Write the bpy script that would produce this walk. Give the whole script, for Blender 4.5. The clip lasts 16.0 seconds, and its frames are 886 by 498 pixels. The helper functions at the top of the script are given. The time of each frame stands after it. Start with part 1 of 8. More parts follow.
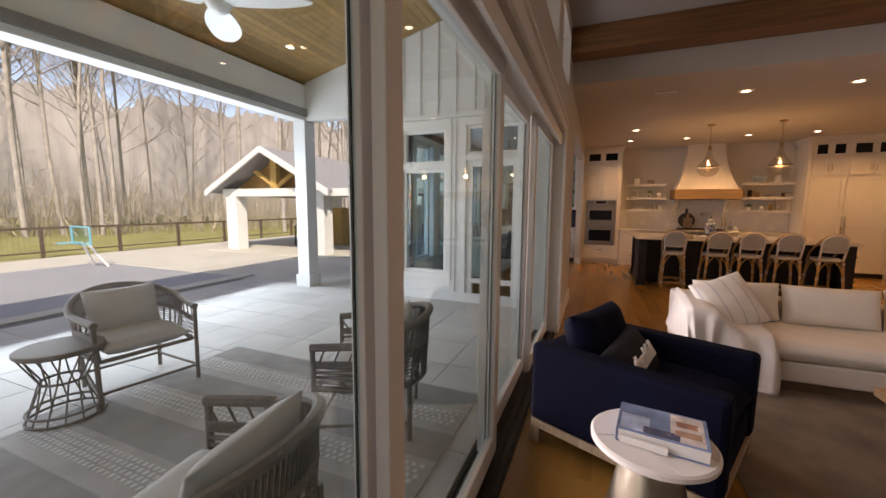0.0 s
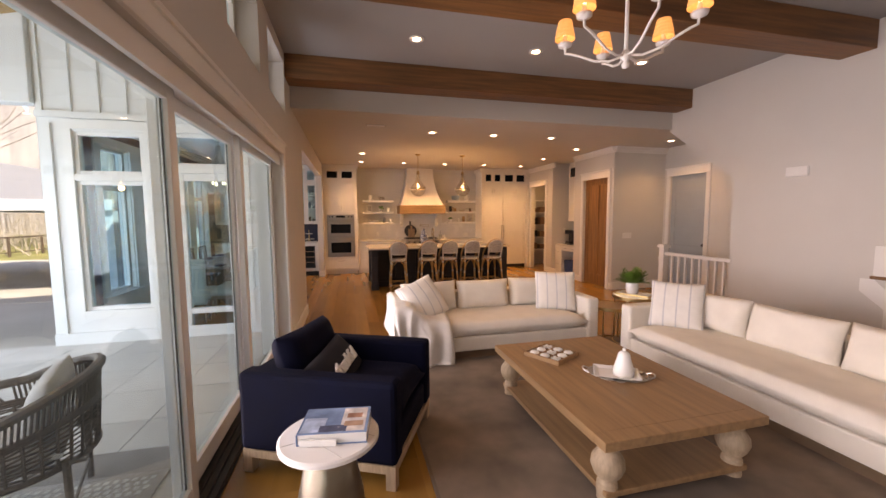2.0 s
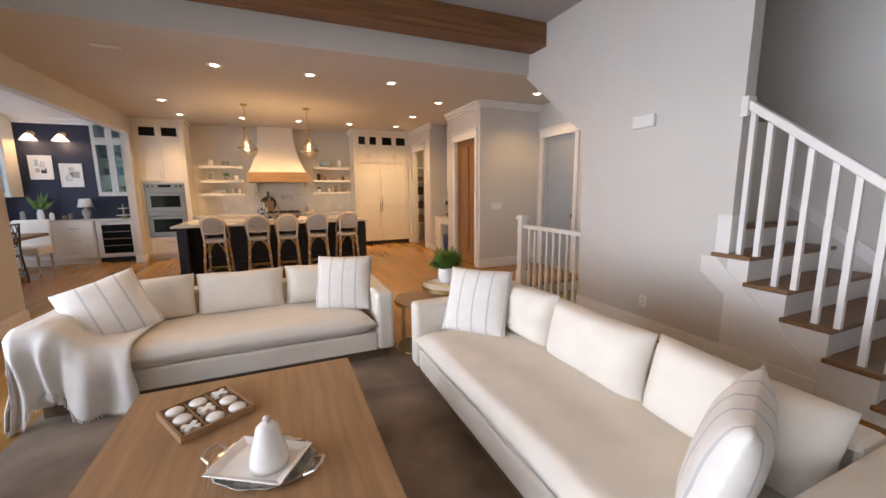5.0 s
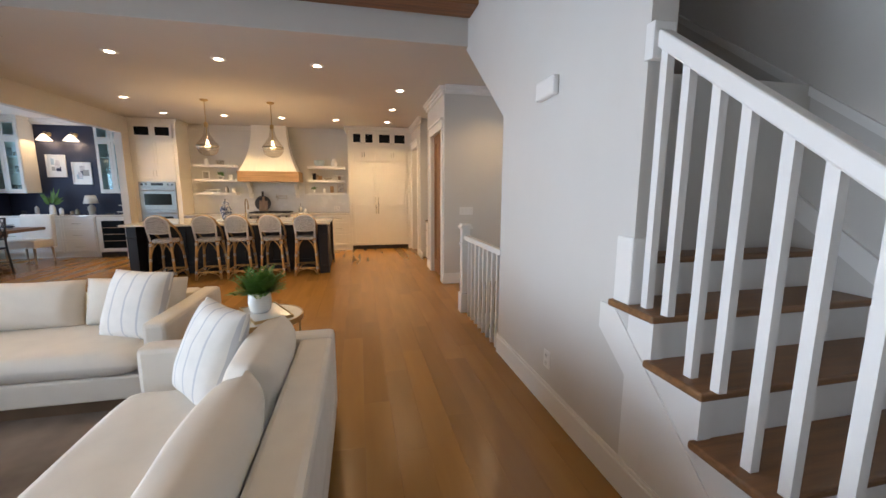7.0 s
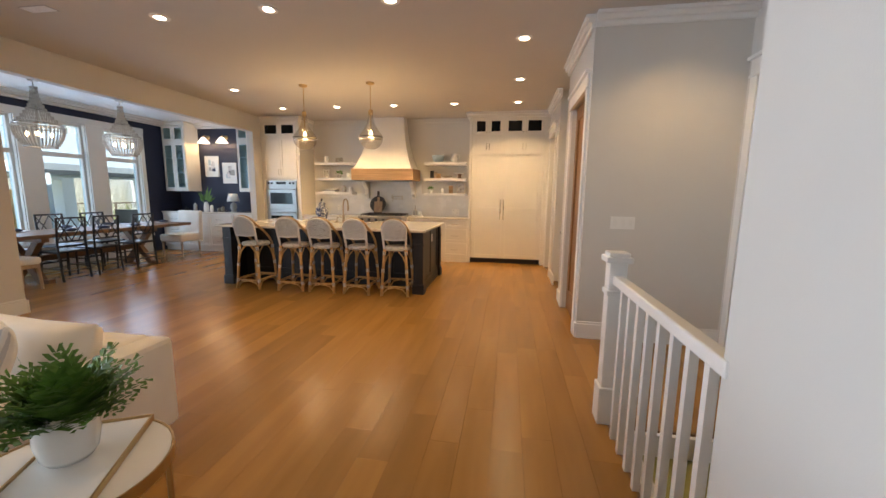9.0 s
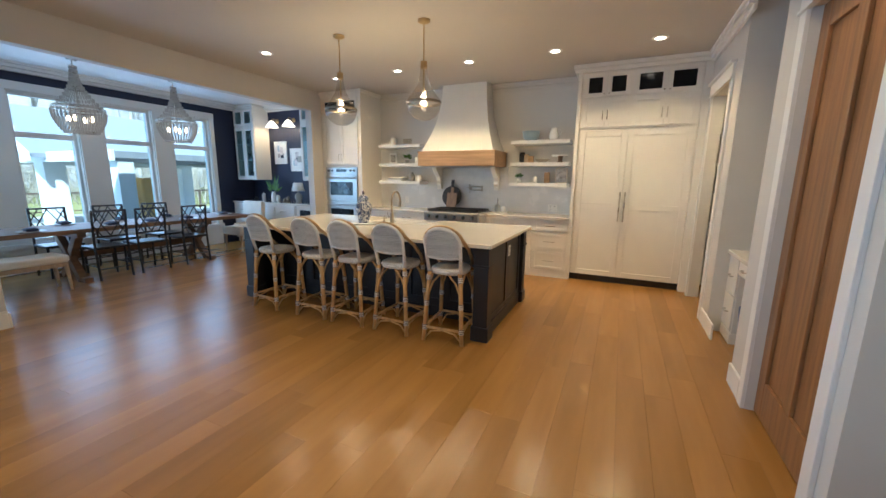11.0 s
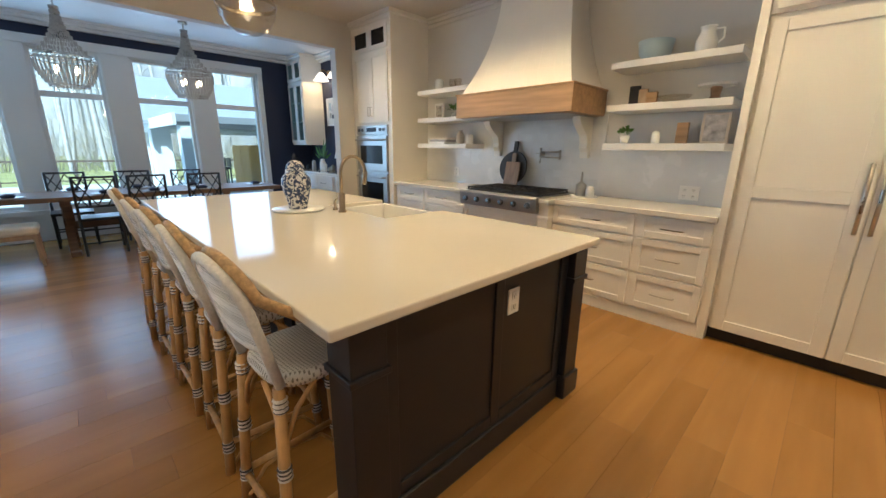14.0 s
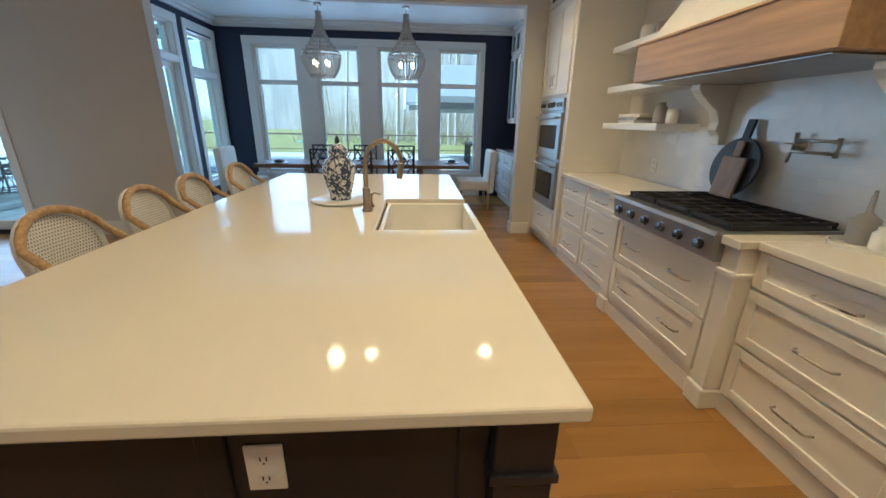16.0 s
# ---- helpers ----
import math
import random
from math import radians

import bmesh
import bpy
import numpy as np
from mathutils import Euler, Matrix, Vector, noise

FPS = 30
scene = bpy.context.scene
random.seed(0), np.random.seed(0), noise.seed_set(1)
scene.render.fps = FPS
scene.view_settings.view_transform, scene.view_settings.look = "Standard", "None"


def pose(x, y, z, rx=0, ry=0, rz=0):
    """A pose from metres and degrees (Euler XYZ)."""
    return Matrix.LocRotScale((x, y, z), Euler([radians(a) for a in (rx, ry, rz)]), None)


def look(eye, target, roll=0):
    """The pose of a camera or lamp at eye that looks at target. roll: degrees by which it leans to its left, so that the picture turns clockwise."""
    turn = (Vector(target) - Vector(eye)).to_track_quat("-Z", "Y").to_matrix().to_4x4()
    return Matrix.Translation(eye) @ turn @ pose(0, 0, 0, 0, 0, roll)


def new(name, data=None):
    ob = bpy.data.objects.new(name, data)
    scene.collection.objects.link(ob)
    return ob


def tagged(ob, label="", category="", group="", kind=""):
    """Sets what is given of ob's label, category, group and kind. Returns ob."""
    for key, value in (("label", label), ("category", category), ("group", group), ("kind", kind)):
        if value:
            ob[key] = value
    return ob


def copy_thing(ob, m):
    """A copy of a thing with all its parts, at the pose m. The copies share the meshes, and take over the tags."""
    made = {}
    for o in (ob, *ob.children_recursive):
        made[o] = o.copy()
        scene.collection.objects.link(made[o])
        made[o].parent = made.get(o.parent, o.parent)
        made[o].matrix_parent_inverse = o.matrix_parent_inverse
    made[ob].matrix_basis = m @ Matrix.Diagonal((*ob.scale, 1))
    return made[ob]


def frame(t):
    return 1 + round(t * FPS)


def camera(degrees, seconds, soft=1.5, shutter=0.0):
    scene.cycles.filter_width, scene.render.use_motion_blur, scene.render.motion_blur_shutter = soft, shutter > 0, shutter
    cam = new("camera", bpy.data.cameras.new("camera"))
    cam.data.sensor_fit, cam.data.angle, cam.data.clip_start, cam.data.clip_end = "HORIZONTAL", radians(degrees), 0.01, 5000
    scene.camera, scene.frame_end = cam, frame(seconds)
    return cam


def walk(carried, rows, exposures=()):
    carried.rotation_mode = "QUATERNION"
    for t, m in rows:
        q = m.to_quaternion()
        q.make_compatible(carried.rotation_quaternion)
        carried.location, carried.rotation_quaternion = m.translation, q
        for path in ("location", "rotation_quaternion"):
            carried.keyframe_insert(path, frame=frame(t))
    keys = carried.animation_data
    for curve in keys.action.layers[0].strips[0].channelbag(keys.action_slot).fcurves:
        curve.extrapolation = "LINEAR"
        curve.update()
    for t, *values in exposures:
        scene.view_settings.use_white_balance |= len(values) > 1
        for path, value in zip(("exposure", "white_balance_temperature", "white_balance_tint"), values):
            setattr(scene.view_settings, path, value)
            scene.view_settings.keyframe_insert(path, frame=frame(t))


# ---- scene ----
cam = camera(99.0, 16.0)
# seconds, eye x, y, z, yaw, pitch, roll
ROWS = [
    (0.0, -0.037, 0.122, 1.494, 22.12, -6.46, -0.38),
    (0.5, -0.004, -0.003, 1.598, 6.09, -6.59, -0.08),
    (1.0, 0.124, -0.053, 1.661, -3.73, -6.61, 0.07),
    (1.5, 0.191, -0.069, 1.647, -10.33, -5.25, 0.24),
    (2.0, 0.329, -0.028, 1.592, -13.59, -4.82, 0.36),
    (2.5, 0.477, 0.176, 1.505, -15.70, -4.83, 0.26),
    (3.0, 0.658, 0.355, 1.440, -17.62, -5.65, 0.23),
    (3.5, 0.920, 0.405, 1.432, -20.21, -8.44, 0.53),
    (4.0, 1.327, 0.544, 1.471, -22.18, -9.16, 0.34),
    (4.5, 1.816, 0.729, 1.478, -23.23, -8.99, 0.52),
    (5.0, 2.340, 0.774, 1.488, -23.29, -8.96, 0.59),
    (6.0, 3.430, 0.720, 1.465, -21.30, -8.66, 0.25),
    (6.5, 4.050, 0.730, 1.464, -17.80, -8.60, 0.07),
    (7.0, 4.460, 1.170, 1.463, -12.40, -8.54, -0.14),
    (7.5, 4.575, 1.782, 1.465, -6.14, -8.58, -0.20),
    (8.0, 4.801, 2.225, 1.444, 0.81, -8.30, -0.53),
    (8.5, 4.966, 2.683, 1.445, 5.05, -8.35, -0.55),
    (9.0, 5.038, 3.148, 1.422, 9.73, -8.25, -0.69),
    (11.5, 4.789, 5.569, 1.488, 28.84, -10.88, -0.56),
    (12.0, 4.672, 5.973, 1.461, 32.47, -11.00, -0.53),
    (12.5, 4.634, 6.421, 1.435, 34.77, -11.57, -0.47),
    (13.0, 4.595, 6.893, 1.398, 39.90, -11.87, -0.78),
    (13.5, 4.704, 7.324, 1.379, 43.12, -13.84, -0.64),
    (14.0, 4.747, 7.788, 1.377, 45.75, -14.84, -0.68),
    (14.5, 4.712, 8.241, 1.346, 51.17, -16.17, -1.02),
    (15.0, 4.728, 8.713, 1.339, 57.90, -18.34, -1.04),
    (15.5, 4.602, 9.122, 1.337, 69.53, -18.51, -0.79),
    (16.0, 4.476, 9.444, 1.421, 86.15, -18.53, -0.96),
]
EXPOSURES = [(0.0, 0.66, 9900, 47), (1.0, 1.2, 10900, 53), (2.0, 1.37, 9700, 47), (3.5, 1.66, 8700, 40), (5.0, 1.72, 7500, 31), (8.0, 1.70, 6750, 23), (9.0, 1.79, 7000, 24),
             (11.5, 1.66, 5350, 13), (12.5, 1.65, 5500, 14), (14.5, 1.54, 5700, 13), (15.5, 1.4, 5500, 12), (16.0, 1.27, 5450, 11)]
SKY, SUN = 0.17, 4.0
walk(cam, [(t, pose(x, y, z, 90 + pitch, roll, yaw)) for t, x, y, z, yaw, pitch, roll in ROWS],
     exposures=EXPOSURES)

# ---- world and light ----
SUN_EL, SUN_AZ = radians(42), radians(138)
world = bpy.data.worlds.new("sky")
scene.world = world
world.use_nodes = True
wn = world.node_tree
sky = wn.nodes.new("ShaderNodeTexSky")
sky.sky_type, sky.sun_disc = "NISHITA", False
sky.sun_elevation, sky.sun_rotation = SUN_EL, SUN_AZ
wn.nodes["Background"].inputs[1].default_value = SKY
wn.links.new(sky.outputs[0], wn.nodes["Background"].inputs[0])


def lamp(kind, name, place, energy, colour, **settings):
    data = bpy.data.lights.new(name, kind)
    data.energy, data.color = energy, colour
    for key, value in settings.items():
        if key == "size":
            data.size = value
        elif key == "size_y":
            data.shape, data.size_y = "RECTANGLE", value
        elif key == "spot":
            data.spot_size, data.spot_blend, data.shadow_soft_size = radians(value), 0.75, 0.05
        elif key == "spread":
            data.spread = radians(value)
        elif key == "soft":
            data.shadow_soft_size = value
        elif key == "angle":
            data.angle = radians(value)
    ob = new(name, data)
    ob.matrix_world = place
    return ob


def sun_way():
    return Vector((math.sin(SUN_AZ) * math.cos(SUN_EL), math.cos(SUN_AZ) * math.cos(SUN_EL), math.sin(SUN_EL)))


lamp("SUN", "sun", look(sun_way() * 30, (0, 0, 0)), SUN, (1, 0.95, 0.86), angle=0.6)
WARM, COOL = (1.0, 0.72, 0.34), (0.66, 0.85, 1.0)
DOWNLIGHTS = [(x, y, 3.05) for x, y in ((1.72, 6.5), (2.85, 6.5), (3.99, 6.5), (5.14, 7.46), (5.14, 8.9), (5.14, 10.25), (4.01, 10.25), (2.87, 10.25),
              (1.74, 10.25), (0.61, 10.25), (0.61, 8.9), (6.43, 6.25))]
DOWNLIGHTS += [(1.1, 4.37, 3.6), (2.57, 4.37, 3.6), (4.09, 4.37, 3.6), (1.1, 1.8, 3.6), (4.09, 1.8, 3.6)]
for x, y, z in DOWNLIGHTS:
    lamp("SPOT", "downlight_lamp", pose(x, y, z - 0.012), (31 if y > 10 else 18.5) if z < 3.2 else 9, WARM, spot=128)
# daylight standing in the openings
lamp("AREA", "slider_daylight", pose(-0.43, 1.3, 1.2, 0, -90, 0), 42, COOL, size=2.1, size_y=6.6, spread=135)
lamp("AREA", "patio_daylight", pose(-5.9, 2.8, 1.35, 0, -90, 0), 170, (0.60, 0.82, 1.0), size=2.3, size_y=5.6)
for k in range(4):
    lamp("AREA", "dining_daylight", pose(-3.14, 6.925 + 1.107 * k, 1.56, 0, -90, 0), 4.4, (0.45, 0.71, 1.0), size=2.1, size_y=0.7)

# ---- materials ----


def _rgb(c, k=1.0):
    return (min(1, c[0] * k), min(1, c[1] * k), min(1, c[2] * k), 1)


def mat(name, col, rough=0.6, metal=0.0, var=0.07, scale=6.0, bump=0.08, bscale=90.0, stretch=(1, 1, 1), rvar=0.08, coat=0.0, piece=0.0):
    m = bpy.data.materials.new(name)
    m.use_nodes = True
    t = m.node_tree
    p = t.nodes["Principled BSDF"]
    p.inputs["Metallic"].default_value = metal
    p.inputs["Coat Weight"].default_value = coat
    co = t.nodes.new("ShaderNodeTexCoord")
    mp = t.nodes.new("ShaderNodeMapping")
    mp.inputs["Scale"].default_value = stretch
    t.links.new(co.outputs["Object"], mp.inputs[0])
    n1 = t.nodes.new("ShaderNodeTexNoise")
    n1.inputs["Scale"].default_value, n1.inputs["Detail"].default_value = scale, 6
    n2 = t.nodes.new("ShaderNodeTexNoise")
    n2.inputs["Scale"].default_value, n2.inputs["Detail"].default_value = bscale, 3
    t.links.new(mp.outputs[0], n1.inputs["Vector"])
    t.links.new(mp.outputs[0], n2.inputs["Vector"])
    ramp = t.nodes.new("ShaderNodeValToRGB")
    ramp.color_ramp.elements[0].position, ramp.color_ramp.elements[1].position = 0.3, 0.7
    ramp.color_ramp.elements[0].color, ramp.color_ramp.elements[1].color = _rgb(col, 1 - var), _rgb(col, 1 + var)
    t.links.new(n1.outputs["Fac"], ramp.inputs[0])
    out = ramp.outputs[0]
    if piece:
        info, isl = t.nodes.new("ShaderNodeObjectInfo"), t.nodes.new("ShaderNodeNewGeometry")
        add = t.nodes.new("ShaderNodeMath")
        add.operation = "ADD"
        fr = t.nodes.new("ShaderNodeMath")
        fr.operation = "FRACT"
        t.links.new(info.outputs["Random"], add.inputs[0])
        t.links.new(isl.outputs["Random Per Island"], add.inputs[1])
        t.links.new(add.outputs[0], fr.inputs[0])
        rng = t.nodes.new("ShaderNodeMapRange")
        rng.inputs["To Min"].default_value, rng.inputs["To Max"].default_value = 1 - piece, 1 + piece
        t.links.new(fr.outputs[0], rng.inputs[0])
        hsv = t.nodes.new("ShaderNodeHueSaturation")
        t.links.new(rng.outputs[0], hsv.inputs["Value"])
        t.links.new(out, hsv.inputs["Color"])
        out = hsv.outputs[0]
        off = t.nodes.new("ShaderNodeVectorMath")
        off.operation = "ADD"
        t.links.new(co.outputs["Object"], off.inputs[0])
        sc = t.nodes.new("ShaderNodeMath")
        sc.operation, sc.inputs[1].default_value = "MULTIPLY", 40
        t.links.new(fr.outputs[0], sc.inputs[0])
        t.links.new(sc.outputs[0], off.inputs[1])
        t.links.new(off.outputs[0], mp.inputs[0])
    t.links.new(out, p.inputs["Base Color"])
    rr = t.nodes.new("ShaderNodeMapRange")
    rr.inputs["To Min"].default_value, rr.inputs["To Max"].default_value = max(0.02, rough - rvar), min(1, rough + rvar)
    t.links.new(n1.outputs["Fac"], rr.inputs[0])
    t.links.new(rr.outputs[0], p.inputs["Roughness"])
    if bump:
        b = t.nodes.new("ShaderNodeBump")
        b.inputs["Strength"].default_value, b.inputs["Distance"].default_value = bump, 0.01
        t.links.new(n2.outputs["Fac"], b.inputs["Height"])
        t.links.new(b.outputs[0], p.inputs["Normal"])
    return m


def striped(name, col, stripes, period, width, axis="X", rough=0.85, shift=0.0, bump=0.25):
    """Woven cloth with thin stripes across one axis of the thing."""
    m = mat(name, col, rough, var=0.04, scale=14, bump=bump, bscale=420)
    t = m.node_tree
    p = t.nodes["Principled BSDF"]
    base = p.inputs["Base Color"].links[0].from_socket
    co = t.nodes.new("ShaderNodeTexCoord")
    sep = t.nodes.new("ShaderNodeSeparateXYZ")
    t.links.new(co.outputs["Object"], sep.inputs[0])
    mul = t.nodes.new("ShaderNodeMath")
    mul.operation, mul.inputs[1].default_value, mul.inputs[2].default_value = "MULTIPLY_ADD", 1 / period, shift + 50
    t.links.new(sep.outputs[axis], mul.inputs[0])
    fr = t.nodes.new("ShaderNodeMath")
    fr.operation = "FRACT"
    t.links.new(mul.outputs[0], fr.inputs[0])
    lt = t.nodes.new("ShaderNodeMath")
    lt.operation, lt.inputs[1].default_value = "LESS_THAN", width / period
    t.links.new(fr.outputs[0], lt.inputs[0])
    mix = t.nodes.new("ShaderNodeMix")
    mix.data_type = "RGBA"
    t.links.new(lt.outputs[0], mix.inputs["Factor"])
    t.links.new(base, mix.inputs["A"])
    mix.inputs["B"].default_value = _rgb(stripes)
    t.links.new(mix.outputs["Result"], p.inputs["Base Color"])
    return m


def woven(name, col, dark, pitch, across="X", along="Z"):
    """Resin weave: pale strands with small dark gaps, staggered from row to row."""
    m = mat(name, col, 0.5, var=0.05, scale=14, bump=0.2, bscale=420)
    t = m.node_tree
    p = t.nodes["Principled BSDF"]
    base = p.inputs["Base Color"].links[0].from_socket
    co, sep = t.nodes.new("ShaderNodeTexCoord"), t.nodes.new("ShaderNodeSeparateXYZ")
    t.links.new(co.outputs["Object"], sep.inputs[0])

    def calc(op, a, b=None, c=None):
        n = t.nodes.new("ShaderNodeMath")
        n.operation = op
        for k, v in enumerate((a, b, c)):
            if v is None:
                continue
            if isinstance(v, (int, float)):
                n.inputs[k].default_value = v
            else:
                t.links.new(v, n.inputs[k])
        return n.outputs[0]

    row = calc("MULTIPLY_ADD", sep.outputs[along], 1 / pitch, 50)
    shift = calc("MULTIPLY", calc("FLOOR", row), 0.5)
    col_at = calc("ADD", calc("MULTIPLY_ADD", sep.outputs[across], 1 / pitch, 50), shift)
    gap = calc("MULTIPLY", calc("LESS_THAN", calc("FRACT", row), 0.5), calc("LESS_THAN", calc("FRACT", col_at), 0.42))
    mix = t.nodes.new("ShaderNodeMix")
    mix.data_type = "RGBA"
    t.links.new(gap, mix.inputs["Factor"])
    t.links.new(base, mix.inputs["A"])
    mix.inputs["B"].default_value = _rgb(dark)
    t.links.new(mix.outputs["Result"], p.inputs["Base Color"])
    return m


def emitter(name, col, strength, base=(0.8, 0.8, 0.8)):
    m = bpy.data.materials.new(name)
    m.use_nodes = True
    p = m.node_tree.nodes["Principled BSDF"]
    p.inputs["Base Color"].default_value = _rgb(base)
    p.inputs["Emission Color"].default_value, p.inputs["Emission Strength"].default_value = _rgb(col), strength
    return m


def clear(name, tint=(1, 1, 1), rough=0.0, sheen=0.035):
    """Thin pane: mostly clear, with a mirror sheen."""
    m = bpy.data.materials.new(name)
    m.use_nodes = True
    t = m.node_tree
    t.nodes.remove(t.nodes["Principled BSDF"])
    tr, gl, mx, fr, pw = (t.nodes.new(k) for k in ("ShaderNodeBsdfTransparent", "ShaderNodeBsdfGlossy", "ShaderNodeMixShader", "ShaderNodeLayerWeight", "ShaderNodeMath"))
    tr.inputs[0].default_value = _rgb(tint)
    gl.inputs["Roughness"].default_value = rough
    fr.inputs[0].default_value = 0.5
    sc = t.nodes.new("ShaderNodeMath")
    pw.operation, pw.inputs[1].default_value = "POWER", 4.0
    sc.operation, sc.inputs[1].default_value, sc.inputs[2].default_value = "MULTIPLY_ADD", 0.5, sheen
    t.links.new(fr.outputs["Facing"], pw.inputs[0])
    t.links.new(pw.outputs[0], sc.inputs[0])
    t.links.new(sc.outputs[0], mx.inputs[0])
    t.links.new(tr.outputs[0], mx.inputs[1])
    t.links.new(gl.outputs[0], mx.inputs[2])
    t.links.new(mx.outputs[0], t.nodes["Material Output"].inputs[0])
    return m


WALL = mat("greige_wall_paint", (0.62, 0.60, 0.565), 0.75, var=0.025, scale=1.5, bump=0.05, bscale=240)
CEIL = mat("ceiling_paint", (0.56, 0.53, 0.49), 0.85, var=0.02, scale=1.2, bump=0.04, bscale=200)
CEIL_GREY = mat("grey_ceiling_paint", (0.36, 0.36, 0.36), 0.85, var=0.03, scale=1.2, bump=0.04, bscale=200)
TRIM = mat("white_trim_paint", (0.78, 0.77, 0.745), 0.38, var=0.025, scale=2, bump=0.03, bscale=70)
CAB = mat("cream_cabinet_paint", (0.79, 0.76, 0.70), 0.36, var=0.025, scale=2.5, bump=0.03, bscale=80)
NAVY = mat("navy_wall_paint", (0.012, 0.017, 0.045), 0.6, var=0.1, scale=3, bump=0.05, bscale=200)
ISLAND = mat("dark_navy_cabinet_paint", (0.013, 0.0145, 0.021), 0.42, var=0.12, scale=3, bump=0.04, bscale=90)
OAK = mat("oak_floor", (0.315, 0.158, 0.040), 0.25, var=0.11, scale=1.6, bump=0.012, bscale=14, stretch=(5, 0.55, 5), rvar=0.03, piece=0.13)
OAKGAP = mat("dark_floor_joint", (0.22, 0.115, 0.038), 0.8)
BEAM = mat("stained_beam_wood", (0.20, 0.088, 0.034), 0.5, var=0.35, scale=3, bump=0.2, bscale=24, stretch=(0.5, 9, 9))
TREAD = mat("stained_tread_wood", (0.22, 0.105, 0.042), 0.4, var=0.25, scale=4, bump=0.1, bscale=30, stretch=(0.8, 8, 8))
DOORWOOD = mat("stained_door_wood", (0.27, 0.13, 0.052), 0.45, var=0.3, scale=3, bump=0.12, bscale=30, stretch=(9, 9, 0.6))
HOODWOOD = mat("hood_oak_band", (0.42, 0.26, 0.13), 0.45, var=0.2, scale=3, bump=0.1, bscale=30, stretch=(0.6, 8, 8))
LINEN = mat("cream_linen_upholstery", (0.78, 0.73, 0.65), 0.92, var=0.045, scale=5, bump=0.3, bscale=500)
LINEN_STRIPE = striped("striped_white_cushion_cloth", (0.78, 0.755, 0.71), (0.56, 0.56, 0.57), 0.115, 0.014)
BLUE = mat("navy_velvet_upholstery", (0.0018, 0.0034, 0.0145), 0.85, var=0.2, scale=5, bump=0.25, bscale=380)
BLUE.node_tree.nodes["Principled BSDF"].inputs["Specular IOR Level"].default_value = 0.12
THROW = mat("white_woven_throw", (0.80, 0.78, 0.74), 0.95, var=0.05, scale=9, bump=0.5, bscale=220)
TABLEWOOD = mat("weathered_table_wood", (0.33, 0.19, 0.095), 0.5, var=0.22, scale=3, bump=0.12, bscale=26, stretch=(8, 0.5, 8))
DINEWOOD = mat("dark_oak_table_wood", (0.20, 0.115, 0.066), 0.5, var=0.25, scale=3, bump=0.12, bscale=26, stretch=(8, 0.5, 8))
LEGWOOD = mat("bleached_leg_wood", (0.42, 0.31, 0.21), 0.6, var=0.18, scale=8, bump=0.12, bscale=40, stretch=(6, 6, 1))
PLINTH = mat("sofa_plinth_wood", (0.16, 0.10, 0.06), 0.6, var=0.15)
RUG = mat("worn_grey_rug", (0.20, 0.155, 0.12), 0.97, var=0.38, scale=2.6, bump=0.5, bscale=260)
MARBLE = mat("white_marble", (0.80, 0.79, 0.77), 0.22, var=0.05, scale=1.6, bump=0.0, stretch=(1, 2.2, 1))
QUARTZ = mat("cream_quartz_top", (0.72, 0.675, 0.59), 0.07, var=0.02, scale=2.5, bump=0.0, rvar=0.015)
BACKSPLASH = mat("pale_marble_tile", (0.72, 0.72, 0.72), 0.25, var=0.05, scale=4, bump=0.03, bscale=30)
STEEL = mat("brushed_steel", (0.40, 0.395, 0.385), 0.38, 1.0, var=0.06, scale=6, bump=0.03, bscale=160, stretch=(1, 1, 20))
NICKEL = mat("satin_nickel", (0.52, 0.48, 0.42), 0.28, 1.0, var=0.04, bump=0.0)
BRASS = mat("aged_brass", (0.50, 0.36, 0.18), 0.32, 1.0, var=0.08, bump=0.0)
PEWTER = mat("antique_pewter", (0.27, 0.235, 0.185), 0.3, 1.0, var=0.15, scale=10, bump=0.05, bscale=60)
BLACK = mat("black_lacquer", (0.014, 0.014, 0.016), 0.35, var=0.1, bump=0.02)
IRON = mat("black_cast_iron", (0.018, 0.018, 0.02), 0.6, var=0.15, bump=0.15, bscale=120)
DARKGLASS = mat("dark_oven_glass", (0.008, 0.009, 0.010), 0.14, var=0.1, bump=0.0, rvar=0.02)
DARKGLASS.node_tree.nodes["Principled BSDF"].inputs["Specular IOR Level"].default_value = 0.28
CERAMIC = mat("white_ceramic", (0.80, 0.79, 0.76), 0.2, var=0.03, bump=0.0)
STONEWARE = mat("grey_stoneware", (0.34, 0.33, 0.31), 0.5, var=0.12, bump=0.05)
BLUEBOWL = mat("pale_blue_ceramic", (0.36, 0.46, 0.52), 0.3, var=0.06, bump=0.0)
RATTAN = mat("rattan_cane", (0.52, 0.305, 0.115), 0.42, var=0.25, scale=9, bump=0.1, bscale=60, stretch=(3, 3, 1))
WEAVE = woven("white_and_grey_woven_resin", (0.74, 0.73, 0.71), (0.20, 0.19, 0.17), 0.0125)
SEATWEAVE = woven("pale_woven_seat_resin", (0.74, 0.73, 0.71), (0.26, 0.25, 0.23), 0.0125, "X", "Y")
EDGE = mat("white_wrapped_resin", (0.74, 0.73, 0.71), 0.5, var=0.1, scale=90, bump=0.4, bscale=160)
SILVER = mat("worn_silver", (0.66, 0.64, 0.60), 0.28, 1.0, var=0.1, scale=12, bump=0.05, bscale=60)
SCONCE = emitter("lit_white_shade", (1, 0.86, 0.66), 0.75, (0.8, 0.76, 0.68))
